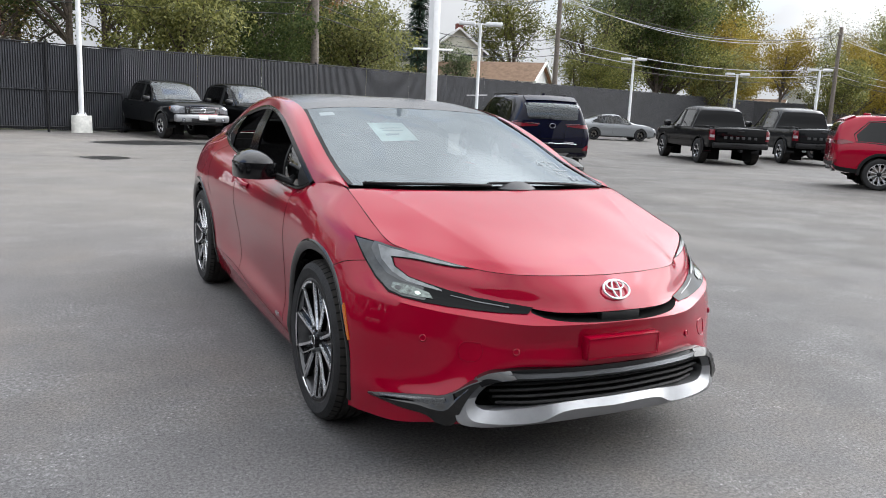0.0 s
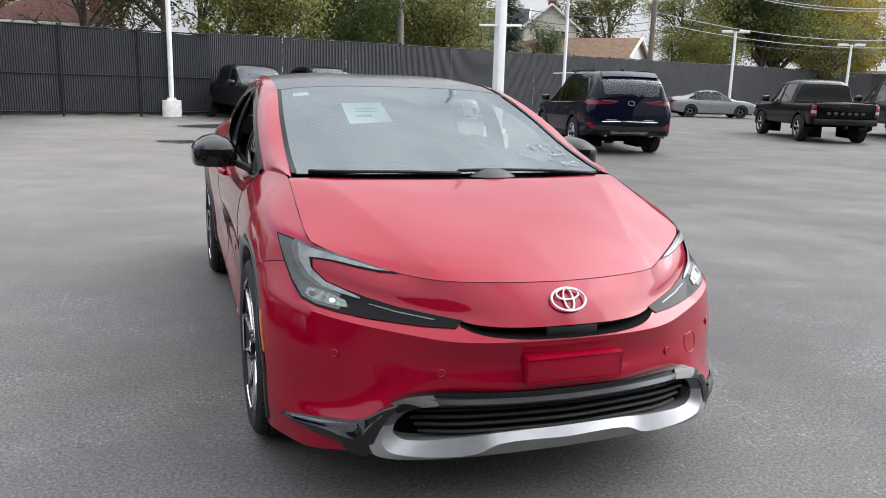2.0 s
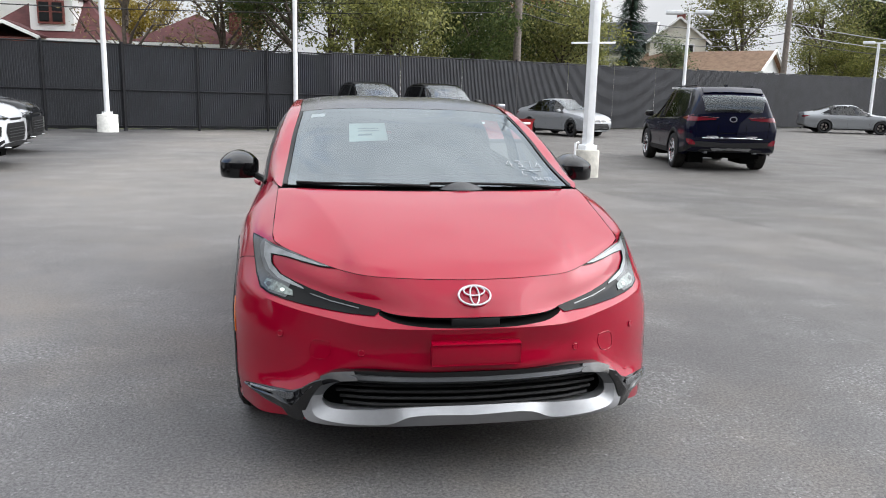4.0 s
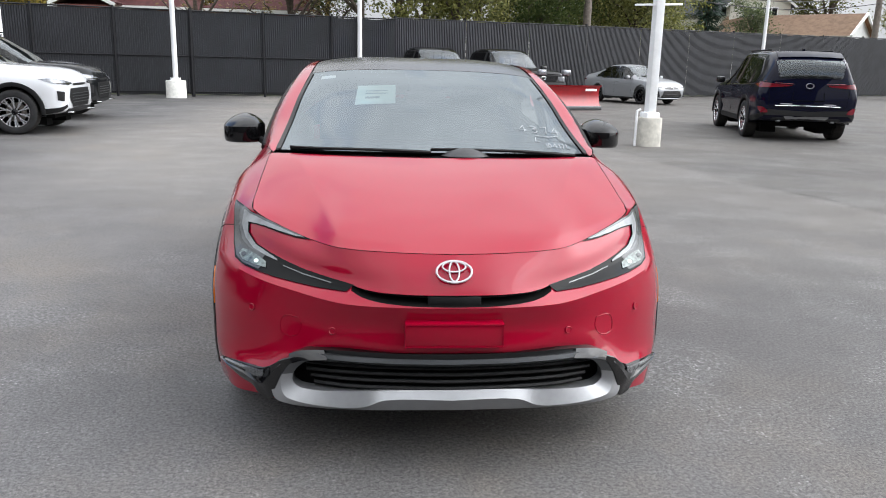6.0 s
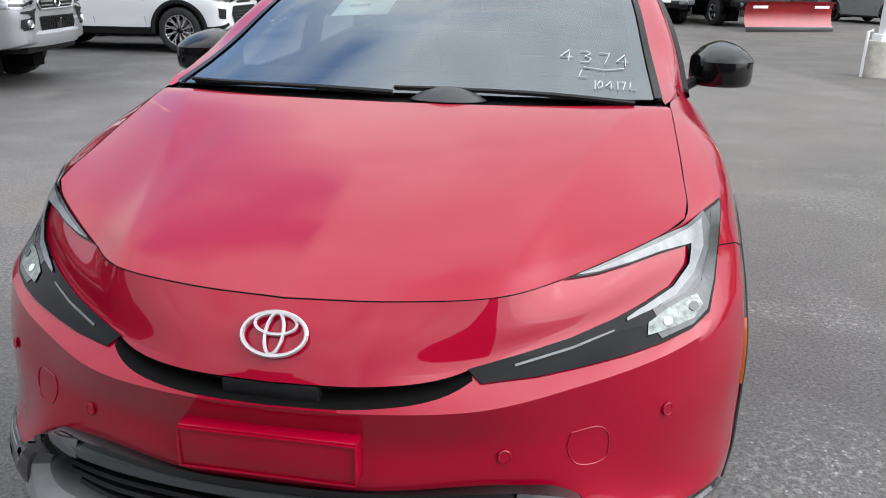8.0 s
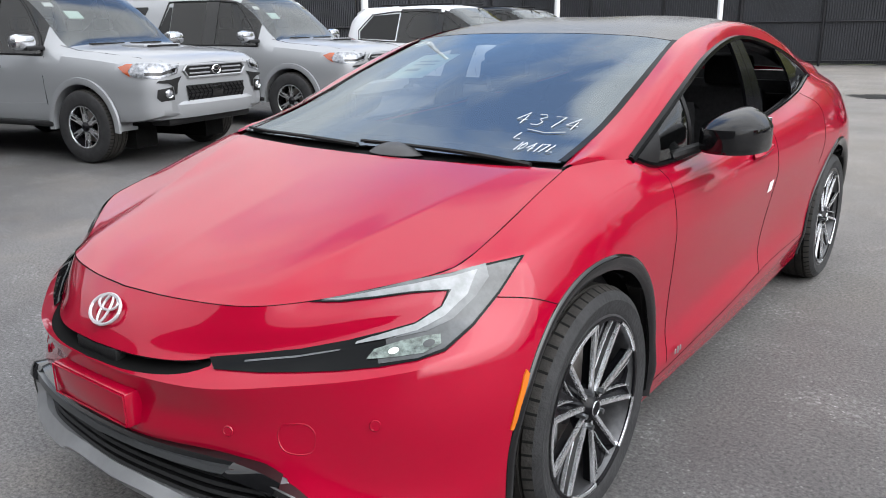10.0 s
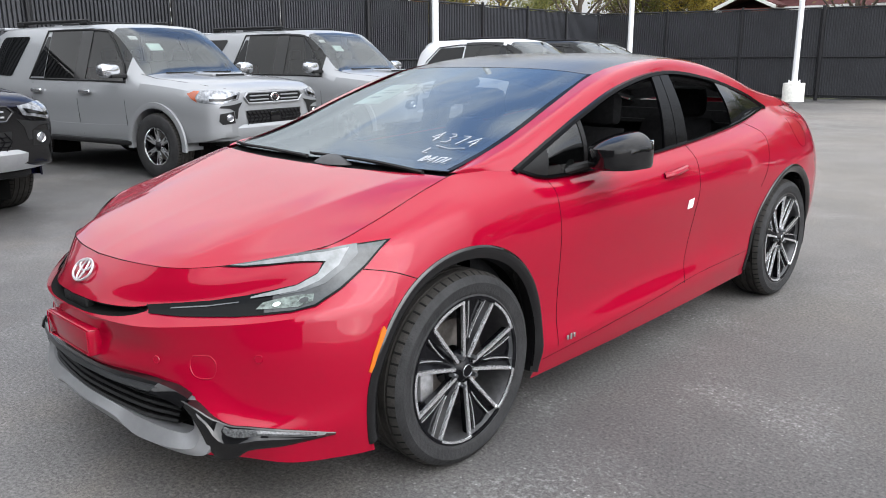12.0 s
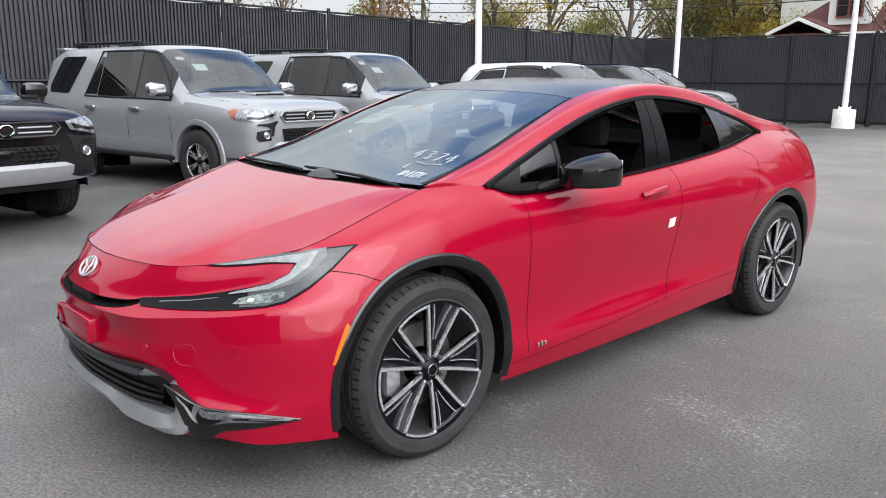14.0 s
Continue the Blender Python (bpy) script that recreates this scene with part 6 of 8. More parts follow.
def crossover(m, body, label, name="crossover_suv"):
    r = vehicle(name, label, "suv", m, body, ST_CROSS, 2.85, .375, .375, P_ALLOY, G_CROSS, arch_mat="black", arch_r=.44, lower=(2,))
    X, C, B = (1, 0, 0), (.7, .7, 0), (-1, 0, 0)
    # front
    drape(r, "headlight", "clear_lamp", [(2.2, .36, .855), (2.17, .60, .825), (2.07, .84, .84), (1.83, .94, .93), (2.01, .88, .945), (2.14, .66, .91)], .008, C, step=.03)
    drape(r, "lamp_bezel", "black_gloss", [(2.19, .42, .85), (2.17, .60, .835), (2.07, .83, .85), (2.05, .85, .87), (2.15, .64, .865)], .011, C, step=.03)
    drape(r, "upper_grille", "black", [(2.22, .36, .855), (2.22, .34, .815), (2.22, -.34, .815), (2.22, -.36, .855)], .008, X, False, step=.05)
    drape(r, "grille", "black", [(2.23, .52, .77), (2.22, .60, .62), (2.23, .46, .45), (2.23, -.46, .45), (2.22, -.60, .62), (2.23, -.52, .77)], .010, X, False, step=.05)
    part("grille_bars", join(*[tube([(2.238, -.46, z), (2.245, 0, z), (2.238, .46, z)], .006, 5) for z in (.53, .58, .63, .68)]), "gunmetal", r)
    drape(r, "side_intake", "black", [(2.16, .74, .72), (2.07, .85, .74), (2.08, .84, .58), (2.16, .76, .56)], .009, C, step=.03)
    # rear
    drape(r, "rear_window", "far_windshield", [(-2.38, .58, 1.215), (-2.38, .5, 1.20), (-2.38, -.5, 1.20), (-2.38, -.58, 1.215), (-2.20, -.64, 1.50), (-2.20, .64, 1.50)], .006, (-.85, 0, .5), False, step=.06)
    lamps_ = drape(r, "tail_lamp", "red_lens", [(-2.42, .33, 1.095), (-2.42, .35, 1.075), (-2.38, .70, 1.045), (-2.30, .88, 1.035), (-2.06, .95, 1.095), (-2.28, .90, 1.14), (-2.38, .70, 1.125)], .012, (-.8, .6, 0), step=.03)
    drape_line(r, "tail_trim", "red_lens", [(-2.42, .30, 1.115), (-2.40, .60, 1.13), (-2.35, .80, 1.155), (-2.2, .93, 1.155)], .006, .012)
    drape(r, "spoiler", body, [(-2.03, .60, 1.69), (-2.03, -.60, 1.69), (-2.24, -.60, 1.58), (-2.24, .60, 1.58)], .035, (-.35, 0, .93), False, step=.06, thick=.03)
    drape_line(r, "tailgate_trim", "chrome", [(-2.42, -.60, .695), (-2.43, 0, .705), (-2.42, .60, .695)], .007, .004, False)
    drape_line(r, "tailgate_gap", "gap", [(-2.40, .70, 1.18), (-2.41, .74, 1.0), (-2.42, .72, .70), (-2.42, .4, .655), (-2.42, -.4, .655), (-2.42, -.72, .70), (-2.41, -.74, 1.0), (-2.40, -.70, 1.18)], .004, 0, False)
    drape(r, "rear_bumper", "black", [(-2.42, .74, .63), (-2.43, 0, .60), (-2.42, -.74, .63), (-2.40, -.80, .52), (-2.42, 0, .505), (-2.40, .80, .52)], .014, B, False, step=.05)
    drape(r, "reflector", "red_lens", [(-2.33, .88, .68), (-2.38, .81, .675), (-2.41, .74, .62), (-2.41, .72, .56), (-2.36, .82, .56), (-2.33, .87, .62)], .016, (-.8, .6, 0), step=.03)
    drape_line(r, "window_frame", "black_gloss", [(.84, .93, 1.03), (.60, .86, 1.22), (.30, .80, 1.42), (0, .75, 1.60), (-.4, .74, 1.65), (-1.2, .74, 1.65), (-1.75, .75, 1.60), (-2.05, .86, 1.30), (-2.0, .93, 1.12), (-1.2, .945, 1.075), (-.4, .945, 1.055), (.84, .945, 1.025)], .014)
    drape(r, "quarter_window", "dark_glass", [(-1.06, .9, 1.09), (-1.06, .78, 1.62), (-1.72, .76, 1.58), (-2.0, .88, 1.28), (-1.96, .92, 1.13)], .005, (0, 1, .25), step=.06)
    drape(r, "b_pillar", "black_gloss", [(-.12, .9, 1.06), (-.12, .75, 1.64), (.02, .75, 1.62), (.02, .9, 1.05)], .006, (0, 1, .25), step=.06)
    bits(r, [
        ("bumper_lip", "black", 2.13, 0, .40, .18, 1.35, .10, .04, False), ("lip_trim", "chrome", 2.20, .55, .37, .10, .30, .02, .008, True, -22),
        ("rear_wiper", "black", -2.345, .10, 1.24, .03, .34, .02, .008, False), ("antenna_fin", body, -1.7, 0, 1.77, .16, .03, .06, .012, False),
        ("roof_rail", "black", -.75, .585, 1.765, 1.7, .035, .035, .014, True), ("side_mirror", "black_gloss", .74, 1.06, 1.13, .13, .20, .14, .045, True), ("door_handle", body, -.05, .975, .93, .20, .035, .035, .012, True), ("door_handle", body, -.98, .975, .94, .20, .035, .035, .012, True),
        ("exhaust", "gunmetal", -2.36, .50, .40, .10, .08, .04, .018, True), ("under_bumper", "black", -2.30, 0, .46, .2, 1.3, .10, .04, False)])
    e = part("emblem", lathe([(.055, -.006), (.062, .004), (.055, .012), (.047, .004), (.055, -.006)], 24), "badge", r)
    e.matrix_local = pose(-2.44, 0, 1.085) @ Matrix.Diagonal((2, 1.25, .9, 1))
    drape_line(r, "plate_recess", "gap", [(-2.42, -.28, .96), (-2.42, -.30, .80), (-2.42, .30, .80), (-2.42, .28, .96)], .007, .002, False)
    for sgn in (1, -1):
        part("tailgate_script", box(-2.438, sgn * .40, .735, .006, .22, .016, .002), "badge", r)
    drape(r, "lower_skid", "silver", [(-2.42, .42, .50), (-2.42, -.42, .50), (-2.40, -.36, .44), (-2.40, .36, .44)], .020, B, False, step=.05)
    for xx in (.85, -.06, -1.0):
        drape_line(r, "door_gap", "gap", [(xx, .955, 1.02), (xx - .01, .972, .85), (xx - .02, .962, .55), (xx + .02, .955, .40)], .0035, 0)
    return r


crossover(place(-7.83, 11.42, 4), "white_paint", "white three-row crossover SUV parked by the fence")
crossover(place(-8.45, 14.55, 6), "charcoal_paint", "dark grey crossover SUV parked beside a white one")
crossover(place(-9.8, 17.62, 8), "silver_paint", "silver crossover SUV at the end of the parked row")
crossover(place(8.62, 13.78, 77), "navy_paint", "dark blue three-row crossover SUV standing on the open lot")

# small red crossover
crossover(place(16.1, 7.75, -45) @ Matrix.Scale(.94, 4), "red", "bright red compact crossover SUV with alloy wheels", "compact_suv")

# saloons
ST_SALOON = [(-2.40, .50, .70, .80, .95, .60, .05), (-2.34, .38, .84, .90, 1.03, .64, .04), (-2.0, .28, .90, .94, 1.10, .64, .04), (-1.55, .24, .915, .95, 1.20, .62, .04), (-.9, .22, .92, .95, 1.40, .58, .04), (-.3, .21, .92, .945, 1.45, .58, .04), (.1, .21, .92, .94, 1.42, .585, .04), (.5, .21, .92, .93, 1.22, .62, .04), (1.0, .21, .92, .92, 1.0, .70, .03), (1.6, .22, .91, .86, .93, .68, .03), (2.05, .24, .88, .77, .83, .62, .05), (2.25, .28, .80, .66, .70, .54, .05), (2.33, .34, .66, .56, .58, .46, .05)]
G_SALOON = [("w", .14, .98, 11, 13), ("s", -.22, .70, 8, 10), ("s", -1.15, -.30, 8, 10), ("r", -1.9, -.95, 11, 13)]


def saloon(m, body, label):
    r = vehicle("saloon_car", label, "car", m, body, ST_SALOON, 2.70, .335, .335, P_DARK, G_SALOON, arch_r=.39)
    X, C, B = (1, 0, 0), (.7, .7, 0), (-1, 0, 0)
    drape(r, "headlight", "clear_lamp", [(2.29, .42, .655), (2.27, .55, .62), (2.16, .76, .63), (1.86, .87, .745), (1.98, .84, .765), (2.16, .72, .735), (2.26, .52, .69)], .008, C, label="clear slim headlight", step=.03)
    drape(r, "headlight_bezel", "black_gloss", [(2.28, .46, .65), (2.26, .56, .632), (2.16, .745, .645), (2.10, .79, .675), (2.2, .66, .675)], .011, C, step=.03)
    drape(r, "upper_grille", "black_gloss", [(2.31, .42, .645), (2.32, .36, .60), (2.32, -.36, .60), (2.31, -.42, .645), (2.31, -.2, .665), (2.31, .2, .665)], .008, X, False, step=.05)
    drape(r, "grille", "black", [(2.33, .48, .53), (2.32, .60, .33), (2.33, .52, .28), (2.33, -.52, .28), (2.32, -.60, .33), (2.33, -.48, .53)], .010, X, False, step=.05)
    for z in (.34, .40, .46):
        part("grille_bar", tube([(2.325, -.52, z), (2.348, -.2, z), (2.35, 0, z), (2.348, .2, z), (2.325, .52, z)], .006, 5), "washer_grey", r)
    drape(r, "bumper_vent", "black", [(2.24, .68, .52), (2.12, .80, .54), (2.12, .81, .36), (2.2, .74, .31), (2.27, .64, .32)], .009, C, step=.03)
    drape_line(r, "vent_blade", body, [(2.27, .63, .345), (2.2, .74, .37), (2.12, .81, .42)], .012, .014)
    part("lip", loft([[Vector((2.30 + dx - .45 * abs(y) ** 3, y, z)) for y in (-.74, -.5, -.25, 0, .25, .5, .74)] for dx, z in ((-.08, .27), (.05, .265), (.06, .25), (.02, .225), (-.08, .22))]), body, r)
    drape_line(r, "window_frame", "black_gloss", [(.86, .90, .955), (.60, .83, 1.10), (.36, .74, 1.24), (.10, .68, 1.335), (-.3, .66, 1.365), (-.8, .67, 1.33), (-1.25, .75, 1.20), (-1.55, .84, 1.03), (-1.5, .88, .975), (-.9, .90, .965), (0, .90, .955), (.86, .90, .95)], .013)
    drape(r, "b_pillar", "black_gloss", [(-.32, .9, .96), (-.30, .67, 1.35), (-.20, .67, 1.355), (-.20, .9, .96)], .006, (0, 1, .25), step=.05)
    drape(r, "quarter_window", "dark_glass", [(-1.10, .85, .985), (-1.10, .72, 1.24), (-1.25, .75, 1.18), (-1.48, .84, 1.03), (-1.44, .86, .995)], .005, (0, 1, .25), step=.05)
    drape(r, "tail_lamp", "red_lens", [(-2.40, .36, .86), (-2.39, .50, .80), (-2.30, .78, .80), (-2.08, .87, .88), (-2.26, .80, .91), (-2.37, .60, .90)], .010, (-.8, .6, 0), step=.03)
    drape(r, "rear_bumper", "black", [(-2.39, .60, .44), (-2.39, -.60, .44), (-2.36, -.70, .34), (-2.36, .70, .34)], .010, B, False, step=.05)
    bits(r, [("side_mirror", body, .66, 1.0, 1.0, .12, .19, .12, .045, True), ("mirror_base", "black_gloss", .70, .92, .965, .08, .10, .03, .012, True), ("door_handle", body, -.10, .918, .83, .19, .03, .03, .012, True), ("door_handle", body, -.98, .915, .84, .19, .03, .03, .012, True), ("side_skirt", "black", 0, .885, .225, 1.8, .06, .07, .02, True), ("wiper", "black", .98, .28, 1.035, .04, .42, .014, .005, True)])
    for xx in (.80, -.26, -1.16):
        drape_line(r, "door_gap", "gap", [(xx, .90, .93), (xx - .01, .925, .75), (xx - .02, .92, .5), (xx + .02, .91, .30)], .004, 0)
    drape_line(r, "hood_gap", "gap", [(1.0, .76, .985), (1.4, .77, .935), (1.8, .74, .865), (2.1, .66, .79), (2.24, .48, .70)], .003, 0)
    drape_line(r, "door_crease", body, [(1.6, .90, .66), (.7, .92, .70), (-.3, .925, .73), (-1.4, .92, .77), (-2.1, .88, .80)], .009, -.003)
    e = part("emblem", lathe([(.045, -.006), (.052, .004), (.045, .012), (.038, .004), (.045, -.006)], 20), "chrome", r)
    e.matrix_local = pose(2.345, 0, .63) @ Matrix.Diagonal((1, 1.25, .88, 1))
    return r


saloon(place(9.6, 26.7, -60) @ Matrix.Diagonal((.80, .92, .97, 1)), "silver_paint", "silver saloon car parked in front of the black fence")
saloon(place(27.6, 33.8, -22), "grey_paint", "grey saloon car parked near the far fence")
saloon(place(27.5, 18.8, -30), "teal_paint", "pale silver-green car parked behind black pickups")

# pickups
ST_PICKUP = [(-2.80, .66, .82, 1.06, 1.08, .80, .03), (-2.76, .56, .93, 1.12, 1.14, .86, .02), (-2.2, .52, .95, 1.13, 1.15, .86, .02), (-1.12, .50, .955, 1.13, 1.16, .85, .02), (-1.06, .50, .955, 1.13, 1.68, .70, .04), (-.7, .49, .955, 1.13, 1.80, .68, .04), (.2, .48, .955, 1.12, 1.80, .685, .04), (.55, .48, .955, 1.115, 1.68, .70, .04), (1.1, .48, .955, 1.11, 1.22, .77, .03), (1.3, .48, .955, 1.10, 1.19, .78, .03), (2.0, .50, .95, 1.07, 1.18, .76, .03), (2.5, .54, .93, 1.04, 1.14, .74, .04), (2.68, .58, .88, 1.00, 1.09, .70, .05), (2.74, .62, .80, .97, 1.04, .66, .05)]
G_PICKUP = [("w", .42, 1.10, 11, 13), ("s", .22, .98, 8, 10), ("s", -.78, .12, 8, 10), ("r", -1.12, -.9, 11, 13)]


def pickup(m, body, label, chrome_front=False, bars=0):
    r = vehicle("pickup_truck", label, "pickup truck", m, body, ST_PICKUP, 3.55, .395, .395, P_TRUCK, G_PICKUP, arch_r=.47)
    fm = "silver" if chrome_front else "black"
    X, C, B = (1, 0, 0), (.7, .7, 0), (-1, 0, 0)
    drape(r, "grille_frame", "chrome" if chrome_front else "black_gloss", [(2.74, .54, 1.04), (2.74, .58, .95), (2.74, .48, .77), (2.74, -.48, .77), (2.74, -.58, .95), (2.74, -.54, 1.04)], .008, X, False, step=.05)
    drape(r, "grille", "black", [(2.74, .43, 1.00), (2.74, .46, .94), (2.74, .38, .83), (2.74, -.38, .83), (2.74, -.46, .94), (2.74, -.43, 1.00)], .014, X, False, step=.05)
    for z in (.87, .915, .96):
        part("grille_bar", tube([(2.762, -.41, z), (2.764, 0, z), (2.762, .41, z)], .010, 5), "silver" if chrome_front else "rim_dark", r)
    e = part("emblem", lathe([(.062, -.006), (.072, .004), (.062, .012), (.054, .004), (.062, -.006)], 20), "chrome", r)
    e.matrix_local = pose(2.775, 0, .92) @ Matrix.Diagonal((1, 1.3, .9, 1))
    drape(r, "headlight", "clear_lamp", [(2.73, .56, 1.03), (2.73, .58, .84), (2.66, .82, .82), (2.46, .94, .88), (2.36, .95, 1.00), (2.5, .90, 1.05), (2.66, .76, 1.05)], .010, C, step=.03)
    drape(r, "turn_lamp", "amber_dark", [(2.50, .93, .88), (2.40, .95, .96), (2.38, .95, 1.00), (2.48, .92, 1.03)], .014, C, step=.03)
    drape_line(r, "window_frame", "black", [(1.02, .93, 1.13), (.80, .85, 1.38), (.56, .78, 1.62), (.40, .75, 1.71), (0, .74, 1.73), (-.7, .74, 1.73), (-.92, .78, 1.60), (-.92, .93, 1.16), (0, .945, 1.145), (1.02, .945, 1.13)], .014)
    drape(r, "b_pillar", "black", [(.10, .9, 1.14), (.10, .75, 1.72), (.24, .75, 1.72), (.24, .9, 1.14)], .006, (0, 1, .25), step=.06)
    drape(r, "tail_lamp", "red_lens", [(-2.80, .82, 1.10), (-2.80, .80, .78), (-2.70, .95, .78), (-2.70, .94, 1.10)], .014, (-.75, .65, 0), step=.03)
    drape(r, "reverse_lamp", "badge", [(-2.80, .82, .94), (-2.80, .82, .86), (-2.74, .93, .86), (-2.74, .93, .94)], .017, (-.75, .65, 0), step=.03)
    bits(r, [("front_bumper", fm, 2.70, 0, .68, .22, 1.80, .24, .07, False), ("valance", "black", 2.66, 0, .53, .16, 1.4, .12, .04, False), ("bumper_intake", "black", 2.815, 0, .63, .01, .8, .10, .004, False),
             ("fog_light", "clear_lamp", 2.81, .66, .63, .03, .11, .11, .04, True), ("side_mirror", "black_gloss", .98, 1.09, 1.22, .14, .24, .20, .05, True),
             ])
    bits(r, [("rear_bumper", fm if chrome_front else "black", -2.86, 0, .62, .16, 1.74, .17, .04, False), ("bumper_step", "black", -2.90, 0, .66, .12, .55, .06, .02, False), ("tailgate", body, -2.80, 0, .92, .05, 1.56, .44, .03, False), ("tailgate_handle", "black_gloss", -2.83, 0, 1.06, .02, .22, .06, .01, False),
             # flat near-black sheet paints the shade inside the open bed
             ("bed_opening", "liner", -1.95, 0, 1.172, 1.5, 1.55, .02, 0, False), ("bed_rail", "black", -1.95, .83, 1.185, 1.6, .07, .04, .012, True), ("door_handle", body, .28, .965, 1.0, .20, .03, .035, .01, True), ("door_handle", body, -.62, .965, 1.0, .20, .03, .035, .01, True), ("hitch", "black", -2.9, 0, .47, .2, .08, .08, .01, False), ("front_plate", "paper_white", 2.82, 0, .70, .01, .30, .14, .004, False) if chrome_front else ("tow_hook", "black", 2.78, .4, .56, .06, .05, .07, .02, True)])
    for xx in (1.08, .17, -1.1):
        drape_line(r, "door_gap", "gap", [(xx, .945, 1.10), (xx - .01, .962, .9), (xx - .02, .955, .66), (xx, .945, .56)], .0035, 0)
    # product lettering on the tailgate as plain raised bars
    for k in range(bars):
        part("letter_bar", box(-2.832, (k - (bars - 1) / 2) * .19, .86, .008, .10, .08, .003), "washer_grey", r)
    return r


pickup(place(1.75, 25.3, -74), "charcoal_paint", "dark grey older pickup with silver bumper, by the fence", True)
pickup(place(4.2, 24.9, -70), "black_paint", "black pickup truck carrying a red snow plow")
pickup(place(18.5, 17.3, 66), "black_paint", "black mid-size pickup with dark tailgate on the lot", False, 6)
pickup(place(23.0, 17.7, 62) @ Matrix.Scale(1.06, 4), "charcoal_paint", "dark full-size pickup with a stamped tailgate", False, 6)

plow = thing("snow_plow", "red steel snow plow blade on the front of a black pickup", "snow plow", pose(5.55, 20.75, 0, 0, 0, 20))
part("blade", loft([[Vector((x, -.02 + dy, z)) for x in (-1.25, -.6, 0, .6, 1.25)] for dy, z in ((-.10, .08), (.02, .22), (.07, .42), (.06, .60), (-.02, .74), (-.08, .76), (-.02, .70))]), "plow", plow)
part("cutting_edge", box(0, -.12, .07, 2.5, .03, .12, .005), "gunmetal", plow)
for x in (-.62, .62):
    part("brace", box(x, .38, .40, .06, .5, .5, .01), "plow", plow)
part("frame", box(0, .55, .45, .9, .5, .12, .02), "black", plow)
part("plow_light", box(-.45, .75, 1.12, .28, .16, .18, .04), "clear_lamp", plow)
part("plow_light", box(.45, .75, 1.12, .28, .16, .18, .04), "clear_lamp", plow)
part("light_bar", tube([(-.5, .75, .5), (-.5, .75, 1.02), (.5, .75, 1.02), (.5, .75, .5)], .03, 6), "black", plow)
for x0 in (-.9, .85):
    part("logo_bar", box(x0, -.10, .62, .42, .012, .07, .004), "paper_white", plow)

# ---- fence ----
FENCE_RUNS = [([(-11.2, -14.0), (-11.5, 3.0), (-12.4, 11.0), (-13.4, 22.6)], 2.85, 2.85), ([(-13.4, 22.6), (-6.5, 24.6), (.45, 26.4)], 2.85, 2.85), ([(.45, 26.4), (8.6, 30.3), (17.0, 34.6), (29.3, 40.2), (62, 55), (125, 66)], 2.9, 4.2)]


def fence_run(pts, h0, h1, nr):
    f = thing("fence", "tall black slatted privacy fence with steel posts", "fence", kind="structure")
    length = sum((Vector(b) - Vector(a)).length for a, b in zip(pts, pts[1:]))
    done = 0.0
    for a, b in zip(pts, pts[1:]):
        a, b = Vector(a), Vector(b)
        L = (b - a).length
        n = max(1, round(L / (2.4 if nr < 2 else 3.2)))
        d = (b - a).normalized()
        nrm = Vector((d.y, -d.x))
        for k in range(n):
            p0, p1 = a.lerp(b, k / n), a.lerp(b, (k + 1) / n)
            hA = h0 + (h1 - h0) * (done + L * k / n) / length
            hB = h0 + (h1 - h0) * (done + L * (k + 1) / n) / length
            seg = (p1 - p0).length
            m = int(seg / .072)
            lo, hi = [], []
            rows = [[], [], []]
            for q in range(m):
                for w, o in ((0, .026), (.56, .026), (.60, -.028), (.96, -.028)):
                    t = (q + w) / m
                    p = p0.lerp(p1, t) + nrm * (o + .004)
                    h = hA + (hB - hA) * t
                    jit = .012 * math.sin(q * 12.9898 + k)
                    for r_, z in zip(rows, (.07 + jit, h * .5, h - .06 + jit)):
                        r_.append(Vector((p.x, p.y, z)))
            part("panel", loft(rows), "fence", f, smooth=False)
            pp = p0 + nrm * (.065 if nr < 2 else -.07)
            part("post", tube([(pp.x, pp.y, 0), (pp.x, pp.y, hA + .05)], .040 if k else .06, 8), "fence_post", f)
            off = nrm * (.05 if nr < 2 else -.06)
            for z0, z1 in ((hA - .03, hB - .03), (hA * .47, hB * .47), (.16, .16)):
                part("rail", tube([(p0.x + off.x, p0.y + off.y, z0), (p1.x + off.x, p1.y + off.y, z1)], .024, 6), "fence_post", f)
        done += L
    return f


for k, (pts, h0, h1) in enumerate(FENCE_RUNS):
    fence_run(pts, h0, h1, k)


